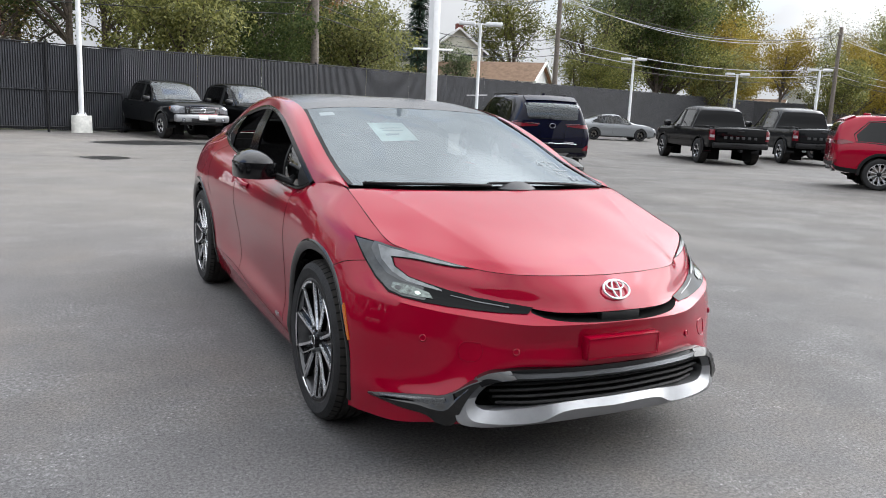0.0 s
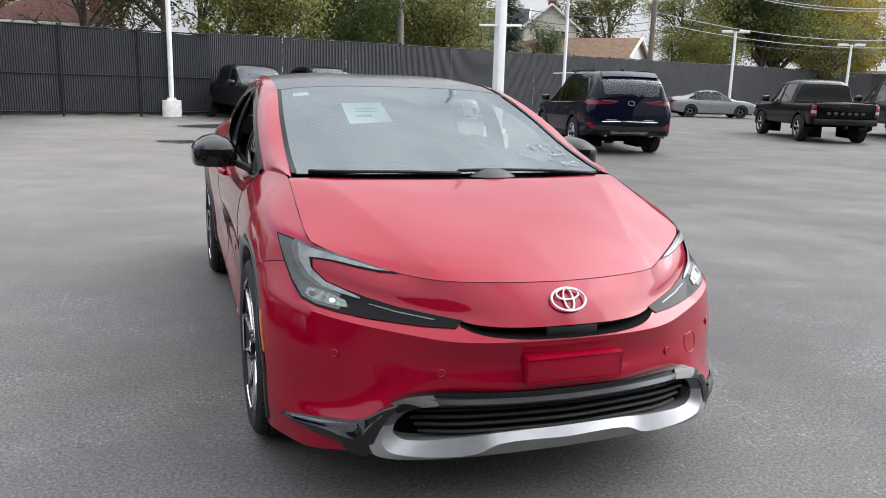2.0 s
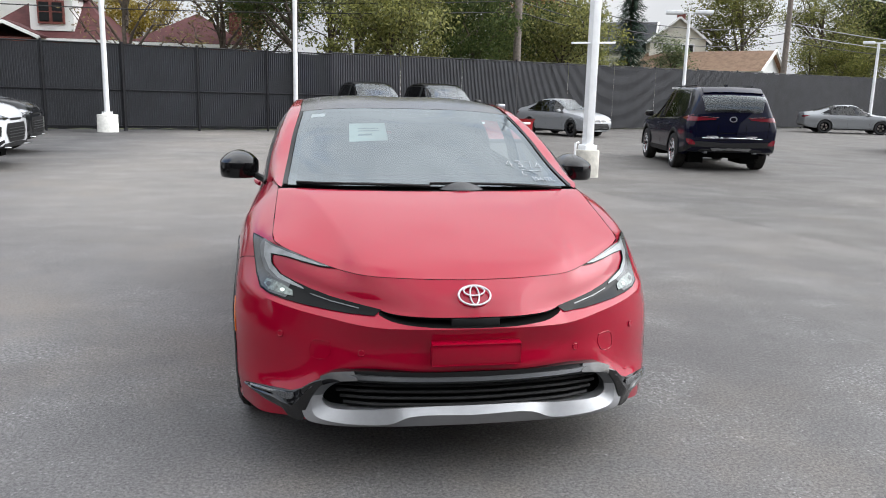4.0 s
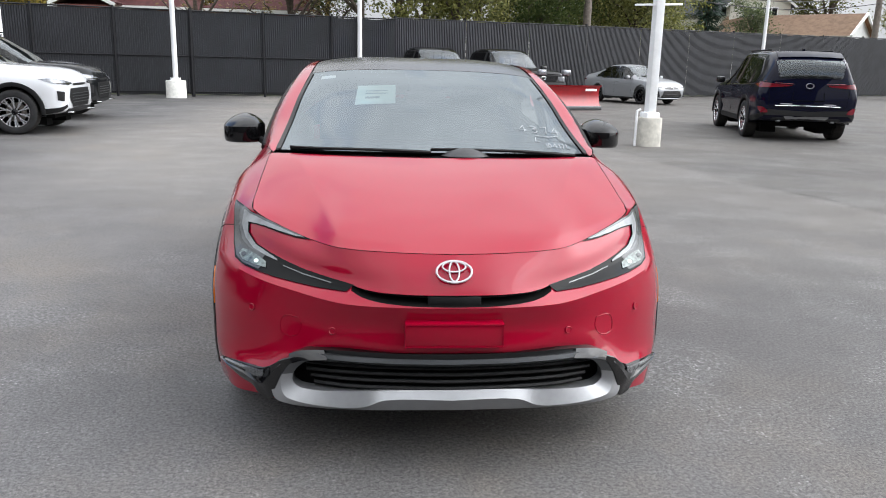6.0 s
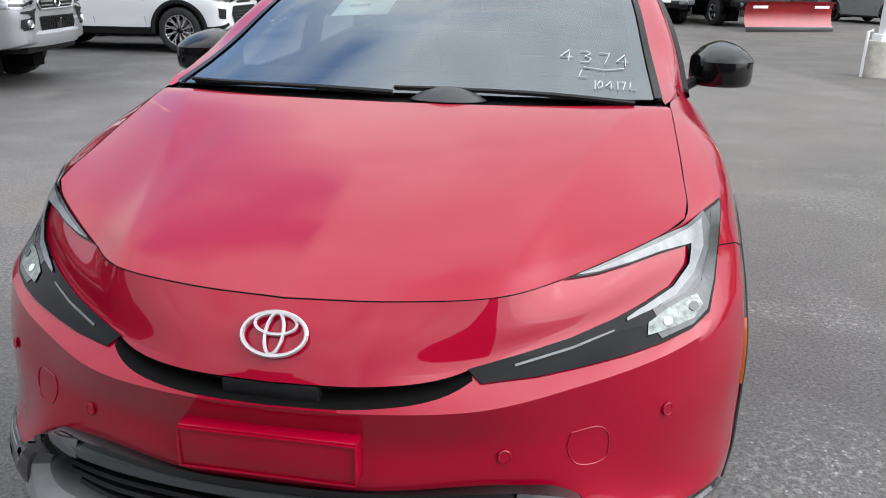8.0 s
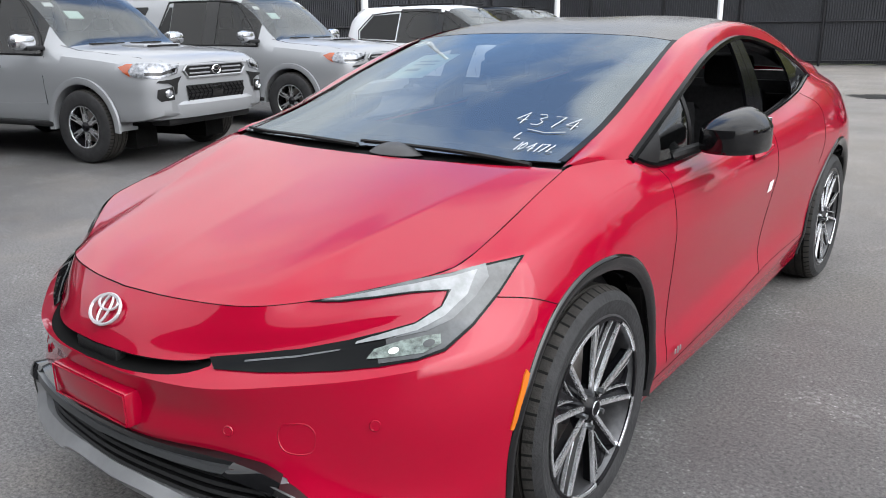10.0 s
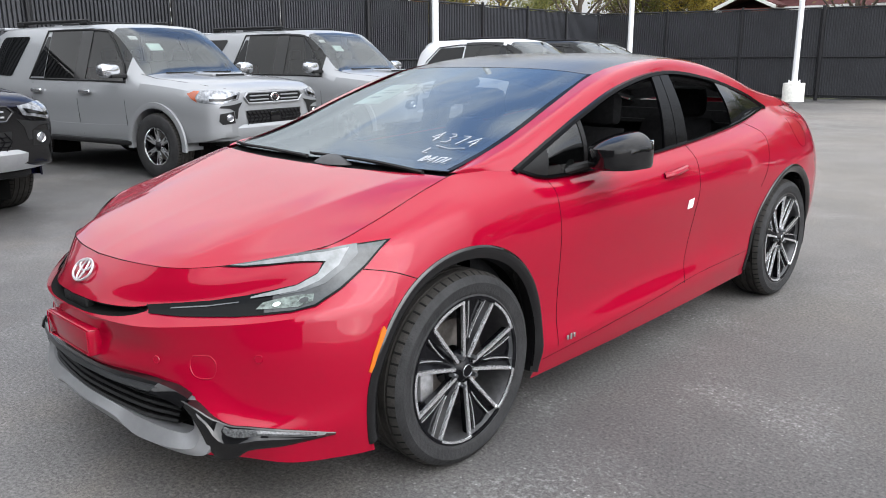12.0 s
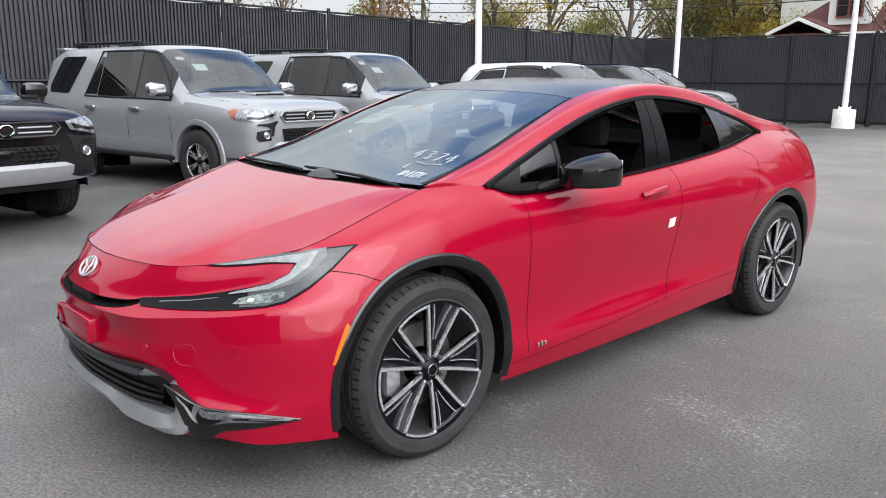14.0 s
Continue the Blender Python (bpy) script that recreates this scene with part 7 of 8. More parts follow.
# ---- lamp posts ----
def lamp_post(x, y, h, r, head=None, base_h=.56, base_r=.32, square=False, label="white steel lamp post on a concrete footing", arm=None, turn=0.0, base_mat="concrete_white"):
    p = thing("lamp_post", label, "lamp post", pose(x, y, 0, 0, 0, turn), "lamp posts")
    if base_h:
        part("footing", lathe([(0, base_h), (base_r * .96, base_h), (base_r, base_h - .02), (base_r * 1.01, .03), (base_r * 1.04, 0)], 28), base_mat, p).matrix_local = pose(0, 0, 0, 0, -90, 0)
    if square:
        part("pole", box(0, 0, base_h + h / 2, r * 2, r * 2, h, .02), "white_pole", p)
        part("base_plate", box(0, 0, base_h + .04, r * 3.2, r * 3.2, .11, .015), "white_pole", p)
    else:
        part("pole", tube([(0, 0, base_h), (0, 0, base_h + h * .5), (0, 0, base_h + h)], r, 14, taper=r * .8), "white_pole", p)
        part("base_plate", lathe([(0, base_h + .06), (r * 1.5, base_h + .06), (r * 2.0, base_h + .03), (r * 2.1, base_h)], 16), "white_pole", p).matrix_local = pose(0, 0, 0, 0, -90, 0)
        for k in range(4):
            part("bolt", box(math.cos(k * 1.571 + .78) * r * 2.0, math.sin(k * 1.571 + .78) * r * 2.0, base_h + .05, .03, .03, .1, .006), "white_pole", p)
    if head:
        w, z = head
        part("head_arm", box(0, 0, base_h + h, w * .9, .07, .06, .01), "white_pole", p)
        for s in (1, -1):
            part("lamp_head", box(s * w * .62, 0, base_h + h + .02, w * .75, .42, .15, .03), "white_pole", p)
    if arm:
        part("cross_bar", box(0, 0, arm, .92, .035, .035, .006, pose(0, 0, 0, 0, -3, 0)), "white_pole", p)
    return p


lamp_post(-6.82, 23.55, 8.5, .085, label="white steel lamp post on a pale concrete footing")
lamp_post(-.86, 25.9, 8.5, .085, label="white steel lamp post on a pale concrete footing")
lamp_post(-10.9, 20.6, 8.5, .085, label="white steel lamp post on a pale concrete footing")
lamp_post(-11.2, 12.15, 8.5, .085, label="white steel lamp post on a pale concrete footing")
pb = lamp_post(4.58, 10.36, 7.0, .08, base_h=.50, base_r=.225, square=True, arm=2.42, turn=12, base_mat="concrete", label="thick square white lamp post on a stained concrete footing")
part("guard_pipe", tube([(-.27, -.02, 0), (-.27, -.02, .62), (-.20, -.02, .64)], .022, 8), "white_pole", pb)
lamp_post(15.25, 28.0, 4.65, .075, head=(.95, 0), base_h=.4, turn=-25, arm=2.0, label="white twin-head lamp post near the fence")
lamp_post(31.5, 37.2, 4.55, .09, head=(.8, 0), base_h=.4, turn=-40, label="distant white twin-head lamp post")
lamp_post(41.0, 37.6, 4.2, .09, head=(.8, 0), base_h=.4, turn=-40, label="distant white twin-head lamp post")
lamp_post(45.5, 34.6, 4.7, .10, head=(.8, 0), base_h=.4, turn=-40, label="distant white twin-head lamp post")

# ---- utility poles and cables ----
def utility_pole(x, y, h, arms=True):
    p = thing("utility_pole", "weathered wooden utility pole carrying cables", "utility pole", pose(x, y, 0), "utility poles")
    part("pole", tube([(0, 0, 0), (0, 0, h * .5), (0, 0, h)], .20, 12, taper=.14), "wood_pole", p)
    if arms:
        part("cross_arm", box(0, 0, h - .6, 2.4, .10, .12, .01, pose(0, 0, 0, 0, 0, 25)), "wood_pole", p)
    return p


UP = [(-34.0, 27.0), (9.0, 32.0), (28.6, 41.6), (58.0, 43.0), (80.0, 42.0)]
for x, y in UP:
    utility_pole(x, y, 9.6)
cables = thing("overhead_cables", "sagging black overhead cables between wooden poles", "cables", kind="structure")
for (x0, y0), (x1, y1) in zip(UP, UP[1:]):
    for off, z, sag in ((-.9, 9.0, 1.5), (0, 9.0, 1.7), (.9, 9.0, 1.4), (0, 6.3, 1.0), (.15, 5.7, .9), (-.1, 5.2, .8)):
        pts = [(x0 + (x1 - x0) * t + off * .4, y0 + (y1 - y0) * t + off * .9, z - sag * 4 * t * (1 - t)) for t in [k / 16 for k in range(17)]]
        part("cable", tube(pts, .022, 5, cap=False), "wire" if x0 < 20 or off < 0 else "wire_pale", cables)

# ---- houses ----
M["red_roof"] = mat("dark_red_shingles", (0.085, 0.026, 0.026), 0.9, vary=0.25, scale=3, bump=0.4, bscale=14)
M["grey_roof"] = mat("grey_shingles", (0.105, 0.11, 0.12), 0.9, vary=0.2, scale=3, bump=0.4, bscale=14)
M["brown_roof"] = mat("tan_shingles", (0.30, 0.20, 0.135), 0.9, vary=0.2, scale=3, bump=0.4, bscale=14)
M["siding"] = mat("cream_siding", (0.62, 0.60, 0.53), 0.7, vary=0.06, scale=2)
M["siding_white"] = mat("white_siding", (0.72, 0.72, 0.70), 0.7, vary=0.06, scale=2)
M["brick"] = mat("dark_brick", (0.17, 0.055, 0.045), 0.9, vary=0.3, scale=8, bump=0.3, bscale=30)
M["trim_white"] = mat("white_trim", (0.80, 0.80, 0.79), 0.5, vary=0.04, scale=3)


def gable(w, d, z0, zr, over, thick=.12):
    """A gable roof, ridge along y: two slabs as one mesh."""
    bm = bmesh.new()
    for s in (1, -1):
        sl = Vector((s * (w / 2 + over), 0, z0 - over * (zr - z0) / (w / 2)))
        vs = [bm.verts.new(p) for p in ((0, -d / 2 - over, zr), (sl.x, -d / 2 - over, sl.z), (sl.x, d / 2 + over, sl.z), (0, d / 2 + over, zr))]
        f = bm.faces.new(vs if s > 0 else vs[::-1])
    bmesh.ops.solidify(bm, geom=bm.faces, thickness=thick)
    return bm


def house(x, y, turn, w, d, eave, ridge, wall, roof, label, windows=(), chimney=False):
    h = thing("house", label, "house", pose(x, y, 0, 0, 0, turn))
    bm = bmesh.new()
    prof = [(-w / 2, 0), (w / 2, 0), (w / 2, eave), (0, ridge - .06), (-w / 2, eave)]
    a = [bm.verts.new((px, -d / 2, pz)) for px, pz in prof]
    b = [bm.verts.new((px, d / 2, pz)) for px, pz in prof]
    bm.faces.new(a)
    bm.faces.new(b[::-1])
    for i in range(5):
        j = (i + 1) % 5
        bm.faces.new((a[i], b[i], b[j], a[j]))
    bmesh.ops.recalc_face_normals(bm, faces=bm.faces)
    part("wall", bm, wall, h, smooth=False)
    rf = part("roof", gable(w, d, eave, ridge, .35), roof, h, smooth=False)
    for s in (1, -1):
        part("barge_board", tube([(0, -d / 2 - .36, ridge - .02), (s * (w / 2 + .35), -d / 2 - .36, eave - .35 * (ridge - eave) / (w / 2) - .02)], .10, 4), "trim_white", h, smooth=False)
    k = int((eave) / .22)
    for q in range(k):
        part("siding_board", box(0, -d / 2 - .012, .2 + q * .22, w, .03, .20, 0), wall, h, smooth=False) if wall.startswith("siding") and q * .22 > 2.4 else None
    for wx, wz, ww, wh in windows:
        fr = part("window", box(wx, -d / 2 - .03, wz, ww + .16, .08, wh + .16, .01), "trim_white", h, smooth=False)
        part("pane", box(wx, -d / 2 - .075, wz, ww, .02, wh), "dark_glass", None, smooth=False).parent = fr
        part("sash_bar", box(wx, -d / 2 - .09, wz, ww, .02, .05), "trim_white", None, smooth=False).parent = fr
        part("mullion", box(wx, -d / 2 - .09, wz, .06, .02, wh), "trim_white", None, smooth=False).parent = fr
    if chimney:
        part("chimney", box(w * .2, d * .1, ridge + .1, .6, .6, 1.4, .02), "brick", h, smooth=False)
    return h


def slab(pts, thick, material, parent, name="roof"):
    bm = bmesh.new()
    bm.faces.new([bm.verts.new(p) for p in pts])
    bmesh.ops.recalc_face_normals(bm, faces=bm.faces)
    bmesh.ops.solidify(bm, geom=bm.faces, thickness=thick)
    return part(name, bm, material, parent, smooth=False)


hr = thing("house", "dark red brick bungalow with a dormer and white porch gable", "house", pose(-12.0, 36.0, 0))
part("wall", box(0, 2.6, 1.75, 6.0, 5.0, 3.5), "brick", hr, smooth=False)
slab([(-3.3, -.4, 3.45), (3.0, -.4, 3.55), (.55, 3.2, 6.2), (-.35, 3.2, 6.2)], .14, "red_roof", hr)
slab([(3.0, -.4, 3.55), (3.1, 5.5, 3.55), (.55, 3.2, 6.2)], .14, "red_roof", hr)
slab([(-3.3, -.4, 3.45), (-.35, 3.2, 6.2), (-3.4, 5.5, 3.5)], .14, "red_roof", hr)
part("fascia", box(-.1, -.46, 3.46, 6.4, .08, .16), "trim_white", hr, smooth=False)
part("dormer_wall", box(.15, 1.0, 4.75, 1.85, 1.9, 1.7), "siding_white", hr, smooth=False)
slab([(-.95, -.2, 5.55), (.15, -.2, 6.2), (.15, 3.0, 6.2), (-.95, 3.0, 5.55)], .12, "red_roof", hr, "dormer_roof")
slab([(.15, -.2, 6.2), (1.25, -.2, 5.55), (1.25, 3.0, 5.55), (.15, 3.0, 6.2)], .12, "red_roof", hr, "dormer_roof")
dw = part("dormer_window", box(.15, .0, 4.72, 1.15, .12, 1.05, .01), "brick", hr, smooth=False)
for wx in (-.13, .43):
    pn = part("pane", box(wx, -.07, 4.72, .42, .03, .85), "dark_glass", None, smooth=False)
    pn.parent = dw
    sh = part("sash_bar", box(wx, -.09, 4.72, .42, .02, .04), "brick", None, smooth=False)
    sh.parent = dw
part("porch_wall", prism([(-2.6, -1.2), (-.4, -1.2), (-.4, .2), (-2.6, .2)], 0, 3.5), "brick", hr, smooth=False)
slab([(-2.9, -1.4, 3.50), (-1.45, -1.4, 4.12), (-1.45, 1.0, 4.12), (-2.9, 1.0, 3.50)], .12, "red_roof", hr, "porch_roof")
slab([(-1.45, -1.4, 4.12), (0, -1.4, 3.50), (0, 1.0, 3.50), (-1.45, 1.0, 4.12)], .12, "red_roof", hr, "porch_roof")
for sx in (-2.9, 0):
    part("barge_board", tube([(-1.45, -1.42, 4.14), (sx, -1.42, 3.50)], .10, 4), "trim_white", hr, smooth=False)
hw = thing("house", "pale sided two-storey house behind a red bungalow", "house", pose(-14.0, 44.0, 0, 0, 0, 3))
part("wall", box(0, 0, 4.2, 6.4, 7.0, 8.4), "siding_white", hw, smooth=False)
for q in range(22):
    part("siding_board", box(0, -3.515, 3.4 + q * .22, 6.4, .03, .20, 0, pose(0, 0, 0, 4, 0, 0)), "siding_white", hw, smooth=False)
part("corner_board", box(3.22, -3.5, 4.2, .12, .12, 8.4), "trim_white", hw, smooth=False)
part("roof", gable(6.4, 7.0, 8.4, 10.2, .4), "grey_roof", hw, smooth=False)
hl_ = thing("house", "low brick house with a dark red hipped roof", "house", pose(-5.75, 36.0, 0))
part("wall", box(0, 2.6, 1.7, 4.8, 5.0, 3.4), "brick", hl_, smooth=False)
for tri_ in ([(-2.6, -.3, 3.45), (2.6, -.3, 3.45), (0, 2.4, 5.0)], [(2.6, -.3, 3.45), (2.6, 5.4, 3.45), (0, 2.4, 5.0)], [(-2.6, -.3, 3.45), (0, 2.4, 5.0), (-2.6, 5.4, 3.45)]):
    slab(tri_, .12, "red_roof", hl_)
part("fascia", box(0, -.36, 3.44, 5.3, .08, .16), "trim_white", hl_, smooth=False)
part("chimney", box(1.9, 1.6, 4.3, .55, .55, 1.7, .02), "brick", hl_, smooth=False)
house(27.9, 56.0, -18, 4.0, 8.0, 5.9, 7.5, "siding", "grey_roof", "cream sided house with a grey gable roof", windows=((.75, 4.9, .75, 1.3), (-.75, 4.9, .6, 1.2)), chimney=True)
house(24.2, 59.0, 62, 5.4, 6.5, 5.4, 7.6, "siding", "grey_roof", "cream sided house wing with a grey roof")
house(28.0, 50.0, 42, 4.8, 8.6, 3.7, 5.0, "siding_white", "brown_roof", "low garage with a tan shingled roof")
house(118.0, 97.0, -40, 5.2, 8.0, 5.5, 8.4, "siding_white", "grey_roof", "distant white house with a steep grey roof", windows=((0, 6.3, .8, 1.0),))
house(111.0, 97.5, 30, 5.0, 7.0, 3.8, 5.6, "siding_white", "brown_roof", "distant low white house with a tan roof")
house(-42, 44, 40, 10.0, 12.0, 4.0, 6.0, "brick", "brown_roof", "distant low brick building behind the fence")
house(8.5, 62, 0, 9.0, 9.0, 5.5, 8.5, "siding_white", "brown_roof", "distant house with a brown roof among trees")

# ---- trees ----
def leaf_mat(name, c1, c2, c3):
    m = bpy.data.materials.new(name)
    m.use_nodes = True
    n, l = m.node_tree.nodes, m.node_tree.links
    b = n["Principled BSDF"]
    g = n.new("ShaderNodeNewGeometry")
    r = n.new("ShaderNodeValToRGB")
    r.color_ramp.elements[0].color, r.color_ramp.elements[1].color = (*c1, 1), (*c3, 1)
    e = r.color_ramp.elements.new(.55)
    e.color = (*c2, 1)
    l.new(g.outputs["Random Per Island"], r.inputs[0])
    l.new(r.outputs[0], b.inputs["Base Color"])
    b.inputs["Roughness"].default_value = .6
    b.inputs["Specular IOR Level"].default_value = .3
    tr = n.new("ShaderNodeBsdfTranslucent")
    l.new(r.outputs[0], tr.inputs["Color"])
    mx = n.new("ShaderNodeMixShader")
    mx.inputs[0].default_value = .35
    l.new(b.outputs[0], mx.inputs[1])
    l.new(tr.outputs[0], mx.inputs[2])
    l.new(mx.outputs[0], n["Material Output"].inputs["Surface"])
    return m


M["leaf_green"] = leaf_mat("green_leaves", (0.031, 0.053, 0.015), (0.074, 0.102, 0.031), (0.149, 0.174, 0.062))
M["leaf_olive"] = leaf_mat("olive_leaves", (.065, .072, .02), (.165, .172, .045), (.30, .29, .085))
M["leaf_yellow"] = leaf_mat("yellow_leaves", (0.165, 0.120, 0.015), (0.285, 0.210, 0.026), (0.375, 0.300, 0.060))
M["leaf_orange"] = leaf_mat("orange_leaves", (0.150, 0.060, 0.015), (0.225, 0.105, 0.022), (0.270, 0.150, 0.045))
M["leaf_spruce"] = leaf_mat("spruce_needles", (.02, .04, .028), (.035, .065, .045), (.06, .095, .06))
M["leaf_tan"] = leaf_mat("sparse_tan_leaves", (0.112, 0.083, 0.030), (0.180, 0.135, 0.045), (0.225, 0.188, 0.075))


def tree_meshes(seed, h, spread, leaves, leaf=.16, base=.22, open_=.5, clumps=26):
    """Trunk and limbs as one mesh, crown of single leaves in uneven clumps as another."""
    rnd = random.Random(seed)
    wood = tube([(0, 0, 0), (rnd.uniform(-.1, .1), rnd.uniform(-.1, .1), h * .2), (rnd.uniform(-.2, .2), rnd.uniform(-.2, .2), h * .5), (rnd.uniform(-.3, .3), rnd.uniform(-.3, .3), h * .85)], h * .022, 9, taper=h * .006)
    tips = []
    parts = [wood]
    for k in range(13):
        a, z0 = rnd.uniform(0, 6.283), h * rnd.uniform(.18, .7)
        L = spread * rnd.uniform(.55, 1.0) * (1.05 - .5 * z0 / h)
        p = [Vector((0, 0, z0))]
        for q in range(1, 5):
            p.append(Vector((math.cos(a + q * .08) * L * q / 4, math.sin(a + q * .08) * L * q / 4, z0 + h * .32 * (q / 4) ** .8 * rnd.uniform(.7, 1.1))))
        parts.append(tube(p, h * .009, 6, taper=h * .002))
        tips += p[2:]
        for q in range(3):
            b = p[rnd.randint(1, 4)]
            e = b + Vector((rnd.uniform(-1, 1), rnd.uniform(-1, 1), rnd.uniform(0, 1))) * spread * .35
            parts.append(tube([b, b.lerp(e, .5) + Vector((0, 0, .1)), e], h * .004, 4, taper=h * .001))
            tips.append(e)
    wood = join(*parts)
    me_w = bpy.data.meshes.new("trunk")
    wood.to_mesh(me_w)
    wood.free()
    cl = [(t + Vector((rnd.uniform(-.4, .4), rnd.uniform(-.4, .4), rnd.uniform(-.2, .5))), spread * rnd.uniform(.14, .34)) for t in tips for _ in range(2)]
    verts, faces = [], []
    for i in range(leaves):
        c, r = cl[rnd.randrange(len(cl))]
        d = Vector((rnd.gauss(0, 1), rnd.gauss(0, 1), rnd.gauss(0, .8)))
        p = c + d.normalized() * r * rnd.random() ** open_
        if p.z < h * base:
            continue
        s = leaf * rnd.uniform(.6, 1.4)
        u = Vector((rnd.gauss(0, 1), rnd.gauss(0, 1), rnd.gauss(0, 1))).normalized()
        v = u.orthogonal().normalized()
        o = len(verts)
        verts += [p - u * s, p + v * s * .55, p + u * s, p - v * s * .55]
        faces.append((o, o + 1, o + 2, o + 3))
    me_l = bpy.data.meshes.new("crown")
    me_l.from_pydata([tuple(v) for v in verts], [], faces)
    return me_w, me_l


TREE_KINDS = {
    "broad": [tree_meshes(s, 11, 4.6, 15000, .088, .16) for s in (3, 8, 15)],
    "bushy": [tree_meshes(s, 6.5, 3.0, 11000, .08, .05) for s in (21, 27)],
    "thin": [tree_meshes(s, 10, 3.6, 2600, .10, .25) for s in (33, 37)],
    "bare": [tree_meshes(s, 10, 4.0, 420, .10, .3) for s in (41, 44)],
}


def tree(kind, k, x, y, s, leaf, label, turn=0):
    me_w, me_l = TREE_KINDS[kind][k % len(TREE_KINDS[kind])]
    t = thing("tree", label, "tree", pose(x, y, 0, 0, 0, turn) @ Matrix.Scale(s, 4), "trees behind the fence")
    a = me_w
    part_mesh("trunk", a, "bark", t)
    b = me_l.copy()
    part_mesh("crown", b, leaf, t, smooth=False)


def spruce(x, y, h):
    rnd = random.Random(int(x * 10))
    t = thing("spruce_tree", "tall dark blue-green spruce tree", "tree", pose(x, y, 0))
    part("trunk", tube([(0, 0, 0), (0, 0, h)], .16, 8, taper=.02), "bark", t)
    verts, faces = [], []
    for i in range(9000):
        z = h * rnd.uniform(.06, 1)
        R = (1 - z / h) * h * .24 * (0.65 + .35 * math.sin(z * 5.2) ** 2) + .1
        a = rnd.uniform(0, 6.283)
        rr = R * rnd.random() ** .4 * (.8 + .2 * math.sin(a * 7 + z))
        p = Vector((math.cos(a) * rr, math.sin(a) * rr, z - rr * .25))
        u = Vector((math.cos(a), math.sin(a), -.35 + rnd.uniform(-.3, .3))).normalized() * .20
        v = Vector((-math.sin(a), math.cos(a), 0)) * .045
        o = len(verts)
        verts += [p - u, p + v, p + u, p - v]
        faces.append((o, o + 1, o + 2, o + 3))
    me = bpy.data.meshes.new("crown")
    me.from_pydata([tuple(v) for v in verts], [], faces)
    part_mesh("crown", me, "leaf_spruce", t, smooth=False)


G_, O_, Y_ = "leaf_green", "leaf_olive", "leaf_yellow"
LB = {G_: "leafy green tree behind the fence", O_: "olive-green autumn tree behind the fence", Y_: "bright yellow autumn tree behind the houses", "leaf_orange": "orange-brown autumn tree behind the fence", "leaf_tan": "nearly bare tree with a few tan leaves"}
rt = random.Random(5)
TREE_BELT_A = [
    ("broad", 0, -1.0, 33.5, .95, G_), ("broad", 1, 4.6, 36.0, .95, O_), ("broad", 2, 9.5, 37.5, .9, G_), ("bushy", 0, 3.2, 31.6, .95, O_), ("bushy", 1, 7.2, 32.8, .9, G_), ("bushy", 0, 12.2, 35.2, .95, O_),
    ("bushy", 1, 21.2, 41.5, .75, G_), ("bushy", 0, 13.6, 39.0, .9, O_), ("broad", 1, 37.0, 50.0, .9, O_), ("bushy", 1, 36.2, 46.5, .8, O_), ("bushy", 0, 39.0, 49.0, .95, O_), ("broad", 0, 42.5, 52.0, 1.25, G_), ("broad", 1, 44.5, 50.0, 1.15, G_), ("broad", 2, 47.0, 51.0, 1.1, O_), ("broad", 0, 34.0, 56.0, 1.05, O_),
    ("broad", 2, 49.0, 53.0, 1.2, O_), ("broad", 1, 46.0, 57.0, 1.3, O_), ("broad", 2, 58.0, 57.0, .95, Y_), ("broad", 0, 60.0, 61.5, 1.45, O_), ("broad", 2, 55.0, 60.0, 1.45, G_), ("broad", 1, 76.0, 50.0, 1.1, O_), ("broad", 2, 66.0, 64.0, 1.0, Y_)]
TREE_BELT_B = [
    ("broad", 1, 66.0, 46.5, .8, Y_), ("bushy", 0, 62.0, 45.0, 1.1, O_), ("bushy", 1, 71.0, 48.0, 1.2, Y_), ("broad", 2, 80.0, 54.0, .85, O_), ("bushy", 0, 52.0, 50.0, 1.1, O_), ("broad", 0, 92.0, 60.0, .9, G_), ("broad", 0, 104.0, 88.0, 1.4, Y_), ("broad", 1, 96.0, 91.0, 1.5, O_), ("broad", 2, 112.0, 84.0, 1.5, O_), ("broad", 1, 121.0, 80.0, 1.5, G_), ("broad", 2, 87.0, 82.0, 1.3, Y_), ("broad", 0, 128.0, 76.0, 1.5, O_),
    ("broad", 0, -9.0, 41.5, .62, Y_), ("broad", 1, -3.2, 44.0, .95, G_), ("broad", 0, 1.0, 43.0, 1.0, O_), ("broad", 2, -22.0, 48.0, .9, O_), ("broad", 1, 66.0, 62.0, .75, Y_), ("broad", 0, 90.0, 66.0, 1.0, O_),
    ("broad", 2, 84.0, 58.0, 1.0, "leaf_tan"), ("broad", 1, 72.0, 72.0, .9, O_), ("broad", 0, 96.0, 52.0, 1.2, O_), ("broad", 2, -17.5, 41.0, .7, Y_), ("thin", 0, -4.2, 34.0, .8, "leaf_tan"), ("bare", 0, -7.9, 32.5, .75, "leaf_tan")]
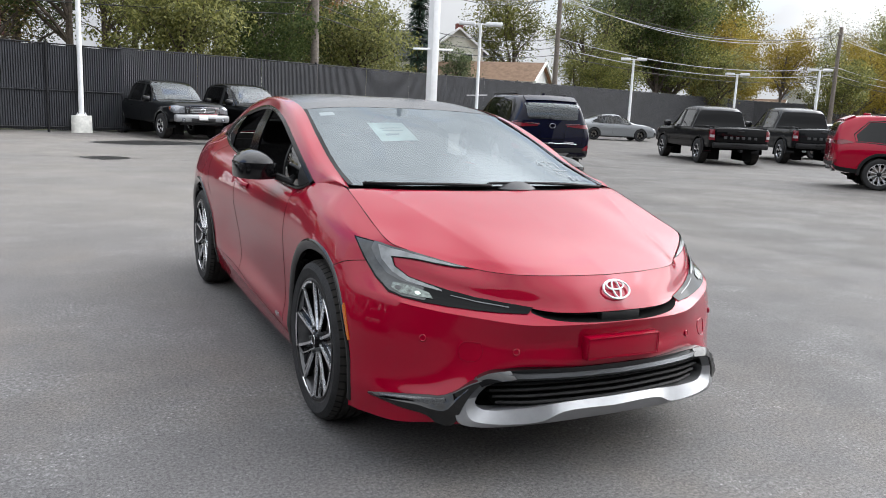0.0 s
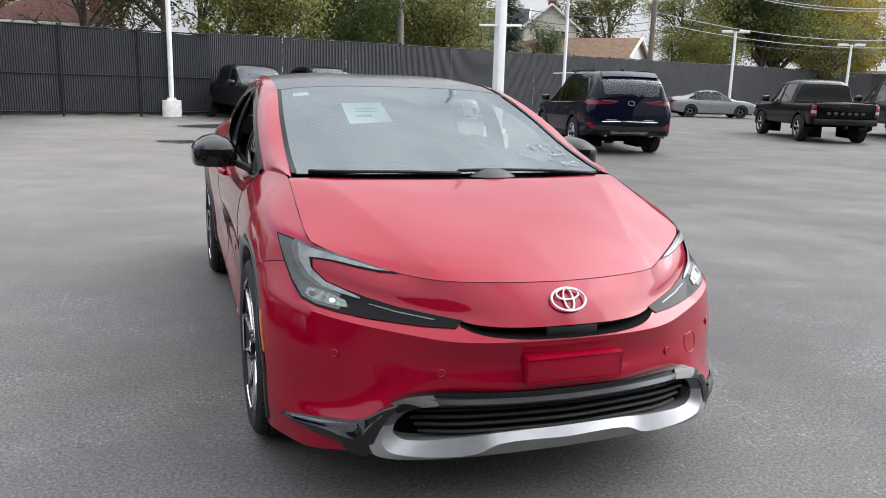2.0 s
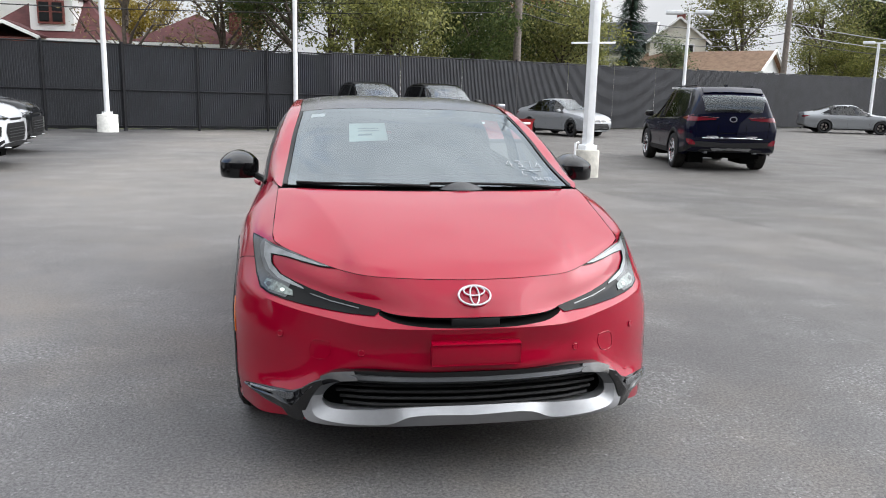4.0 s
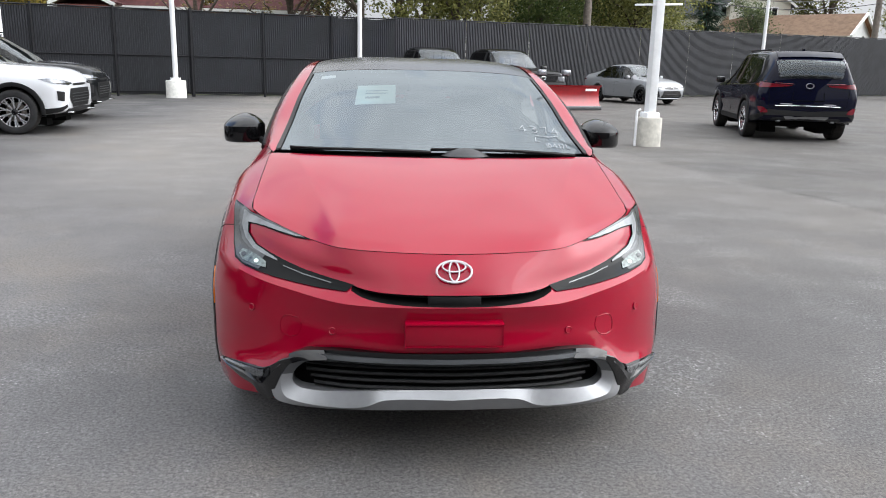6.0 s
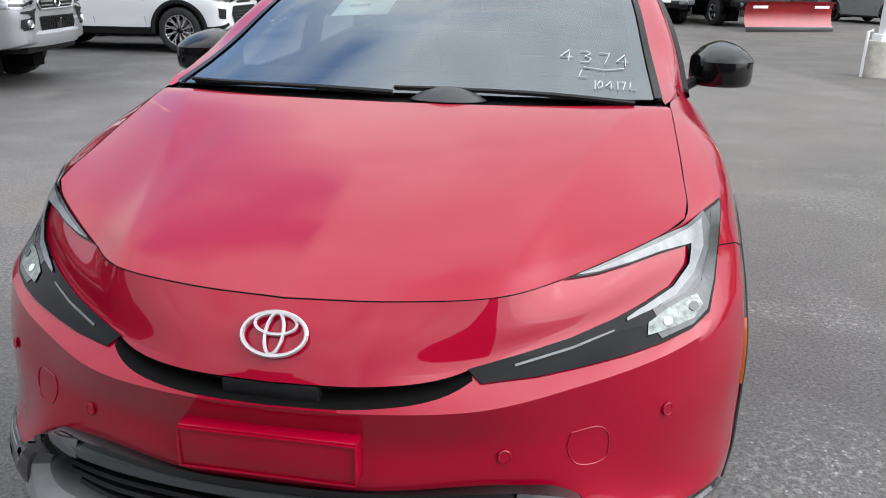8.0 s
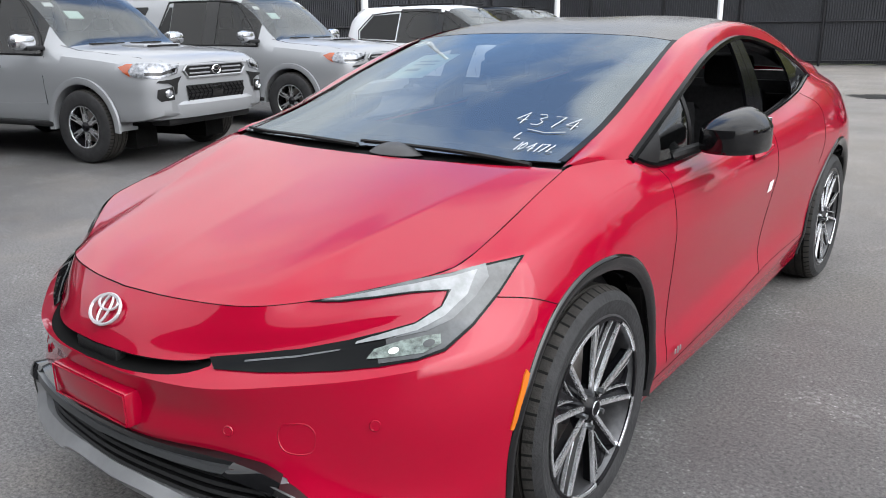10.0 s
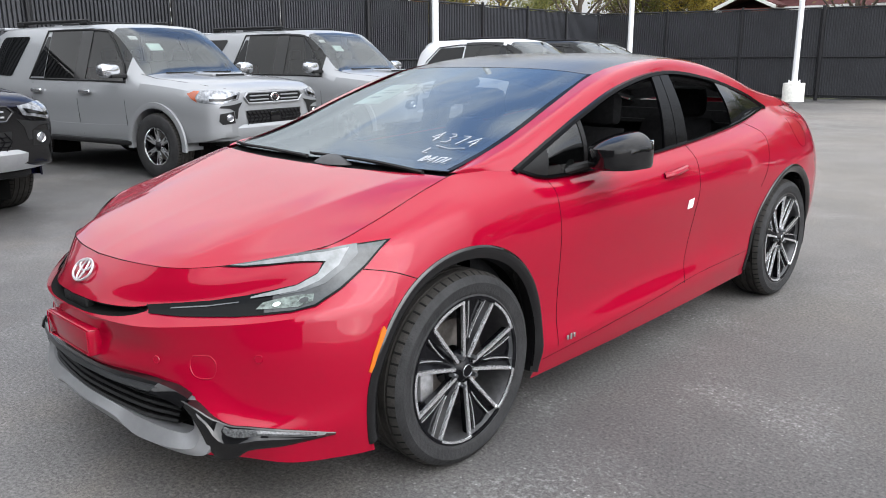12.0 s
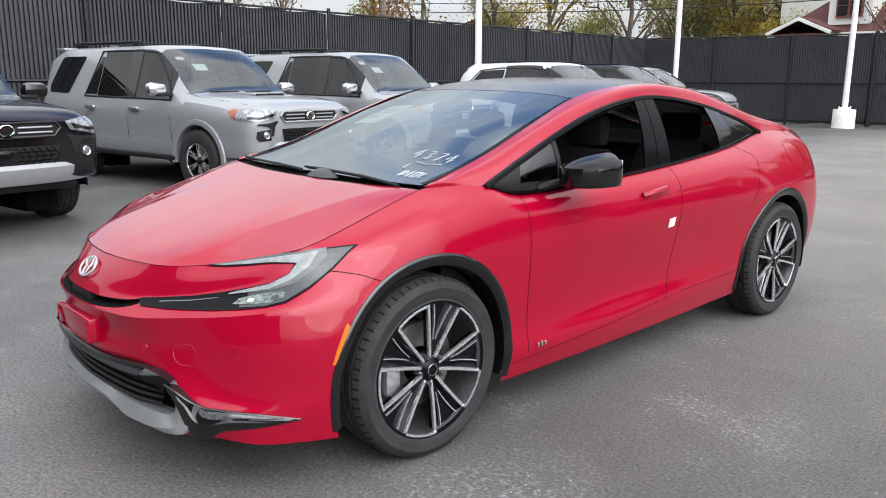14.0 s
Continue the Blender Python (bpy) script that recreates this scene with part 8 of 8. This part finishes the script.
TREE_BELT_C = [
    ("bare", 1, 2.5, 44.0, 1.1, "leaf_tan"), ("thin", 1, 16.0, 52.0, 1.1, "leaf_orange"), ("broad", 0, 17.5, 60.0, 1.0, "leaf_orange"), ("bare", 0, -21.5, 33.0, .95, "leaf_tan"), ("thin", 1, -24.0, 30.0, .9, Y_), ("thin", 0, -31.0, 33.0, .9, "leaf_tan"),
    ("bare", 1, -28.0, 25.0, .8, "leaf_tan"), ("thin", 0, -38.0, 30.0, .9, "leaf_orange"), ("bushy", 1, -34.0, 36.0, .9, O_), ("bushy", 0, -42.0, 33.0, .9, O_), ("thin", 1, -20.0, 41.0, .8, Y_), ("bare", 0, -45.0, 27.0, .9, "leaf_tan"),
    ("bare", 1, -38.0, 20.0, .8, "leaf_tan"), ("bushy", 0, -27.5, 37.5, .8, O_),
    ("thin", 0, -22.1, 39.2, .95, O_), ("broad", 1, -25.0, 45.5, .85, "leaf_tan"), ("thin", 1, -23.4, 43.0, .9, O_)]
for kind, k, x, y, s, lf in TREE_BELT_A + TREE_BELT_B + TREE_BELT_C:
    tree(kind, k, x, y, s, lf, LB[lf], rt.uniform(0, 360))
spruce(18.2, 41.0, 10.5)
spruce(-52, 40, 8.0)

# grass beyond the fence
bm = bmesh.new()
for poly in ([(-60, -20), (-13.2, -20), (-13.2, 3), (-14.3, 23.4), (-60, 23.4)], [(-60, 23.4), (-14.3, 23.4), (.45, 27.2), (29.3, 41.2), (90, 68), (90, 120), (-60, 120)]):
    bm.faces.new([bm.verts.new((x, y, .02)) for x, y in poly])
tagged(part("lawn", bm, "grass", None), "dry patchy grass beyond the fence", "grass", kind="structure")


# ---- ground ----
def ground_sheet():
    bm = bmesh.new()
    c = 3000
    vs = [bm.verts.new(p) for p in ((-c, -c, 0), (c, -c, 0), (c, c, 0), (-c, c, 0))]
    bm.faces.new(vs)
    return bm


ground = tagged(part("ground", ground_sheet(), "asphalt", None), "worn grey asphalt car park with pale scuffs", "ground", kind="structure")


def ground_patch(name, pts, material, label, cat_, z=.004):
    c = spline([(x, y, z) for x, y in pts], 40, closed=True)[:-1]
    bm = bmesh.new()
    bm.faces.new([bm.verts.new((p.x + .08 * math.sin(i * 2.1), p.y + .05 * math.sin(i * 3.7), z)) for i, p in enumerate(c)])
    return tagged(part(name, bm, material, None), label, cat_, kind="structure")


ground_patch("damp_patch", [(-1.3, 14.95), (-.84, 14.25), (-.3, 14.8), (-.76, 15.3)], "wet", "dark damp patch on the asphalt", "stain")
ground_patch("damp_patch", [(-.9, 20.4), (.3, 19.5), (1.6, 19.95), (2.6, 20.8), (.8, 21.8)], "wet", "dark damp patch before a parked pickup", "stain")


def crack(pts, r):
    c = spline([(x, y, .002) for x, y in pts], 60)
    rr = random.Random(9)
    c = [p + Vector((rr.uniform(-.05, .05), rr.uniform(-.05, .05), 0)) for p in c]
    bm = loft([[p + Vector((0, s * r * rr.uniform(.4, 1.2), .001)) for p in c] for s in (-1, 1)])
    return tagged(part("pavement_crack", bm, "crack", None), "dark crack running across the asphalt", "crack", kind="structure")


crack([(3.75, 8.73), (4.06, 7.4), (4.26, 6.1), (4.6, 5.2), (4.85, 4.2), (5.0, 3.3), (5.25, 2.4), (5.5, 1.6), (5.8, .4), (6.2, -2.0)], .022)
crack([(-9, 14.5), (-4, 15.2), (-1, 15.0), (.8, 14.2)], .02)


# plain unseen wall closing the lot behind the camera, added to darken the fascia
def wall_block(x0, x1, y0, y1, h):
    return box((x0 + x1) / 2, (y0 + y1) / 2, h / 2, x1 - x0, y1 - y0, h, .03)


tagged(part("shading_wall", wall_block(-34, 11, -9.9, -9.5, 6.0), "stucco", None), "plain dark grey unseen wall, added to shade the car's front", "wall", kind="structure")
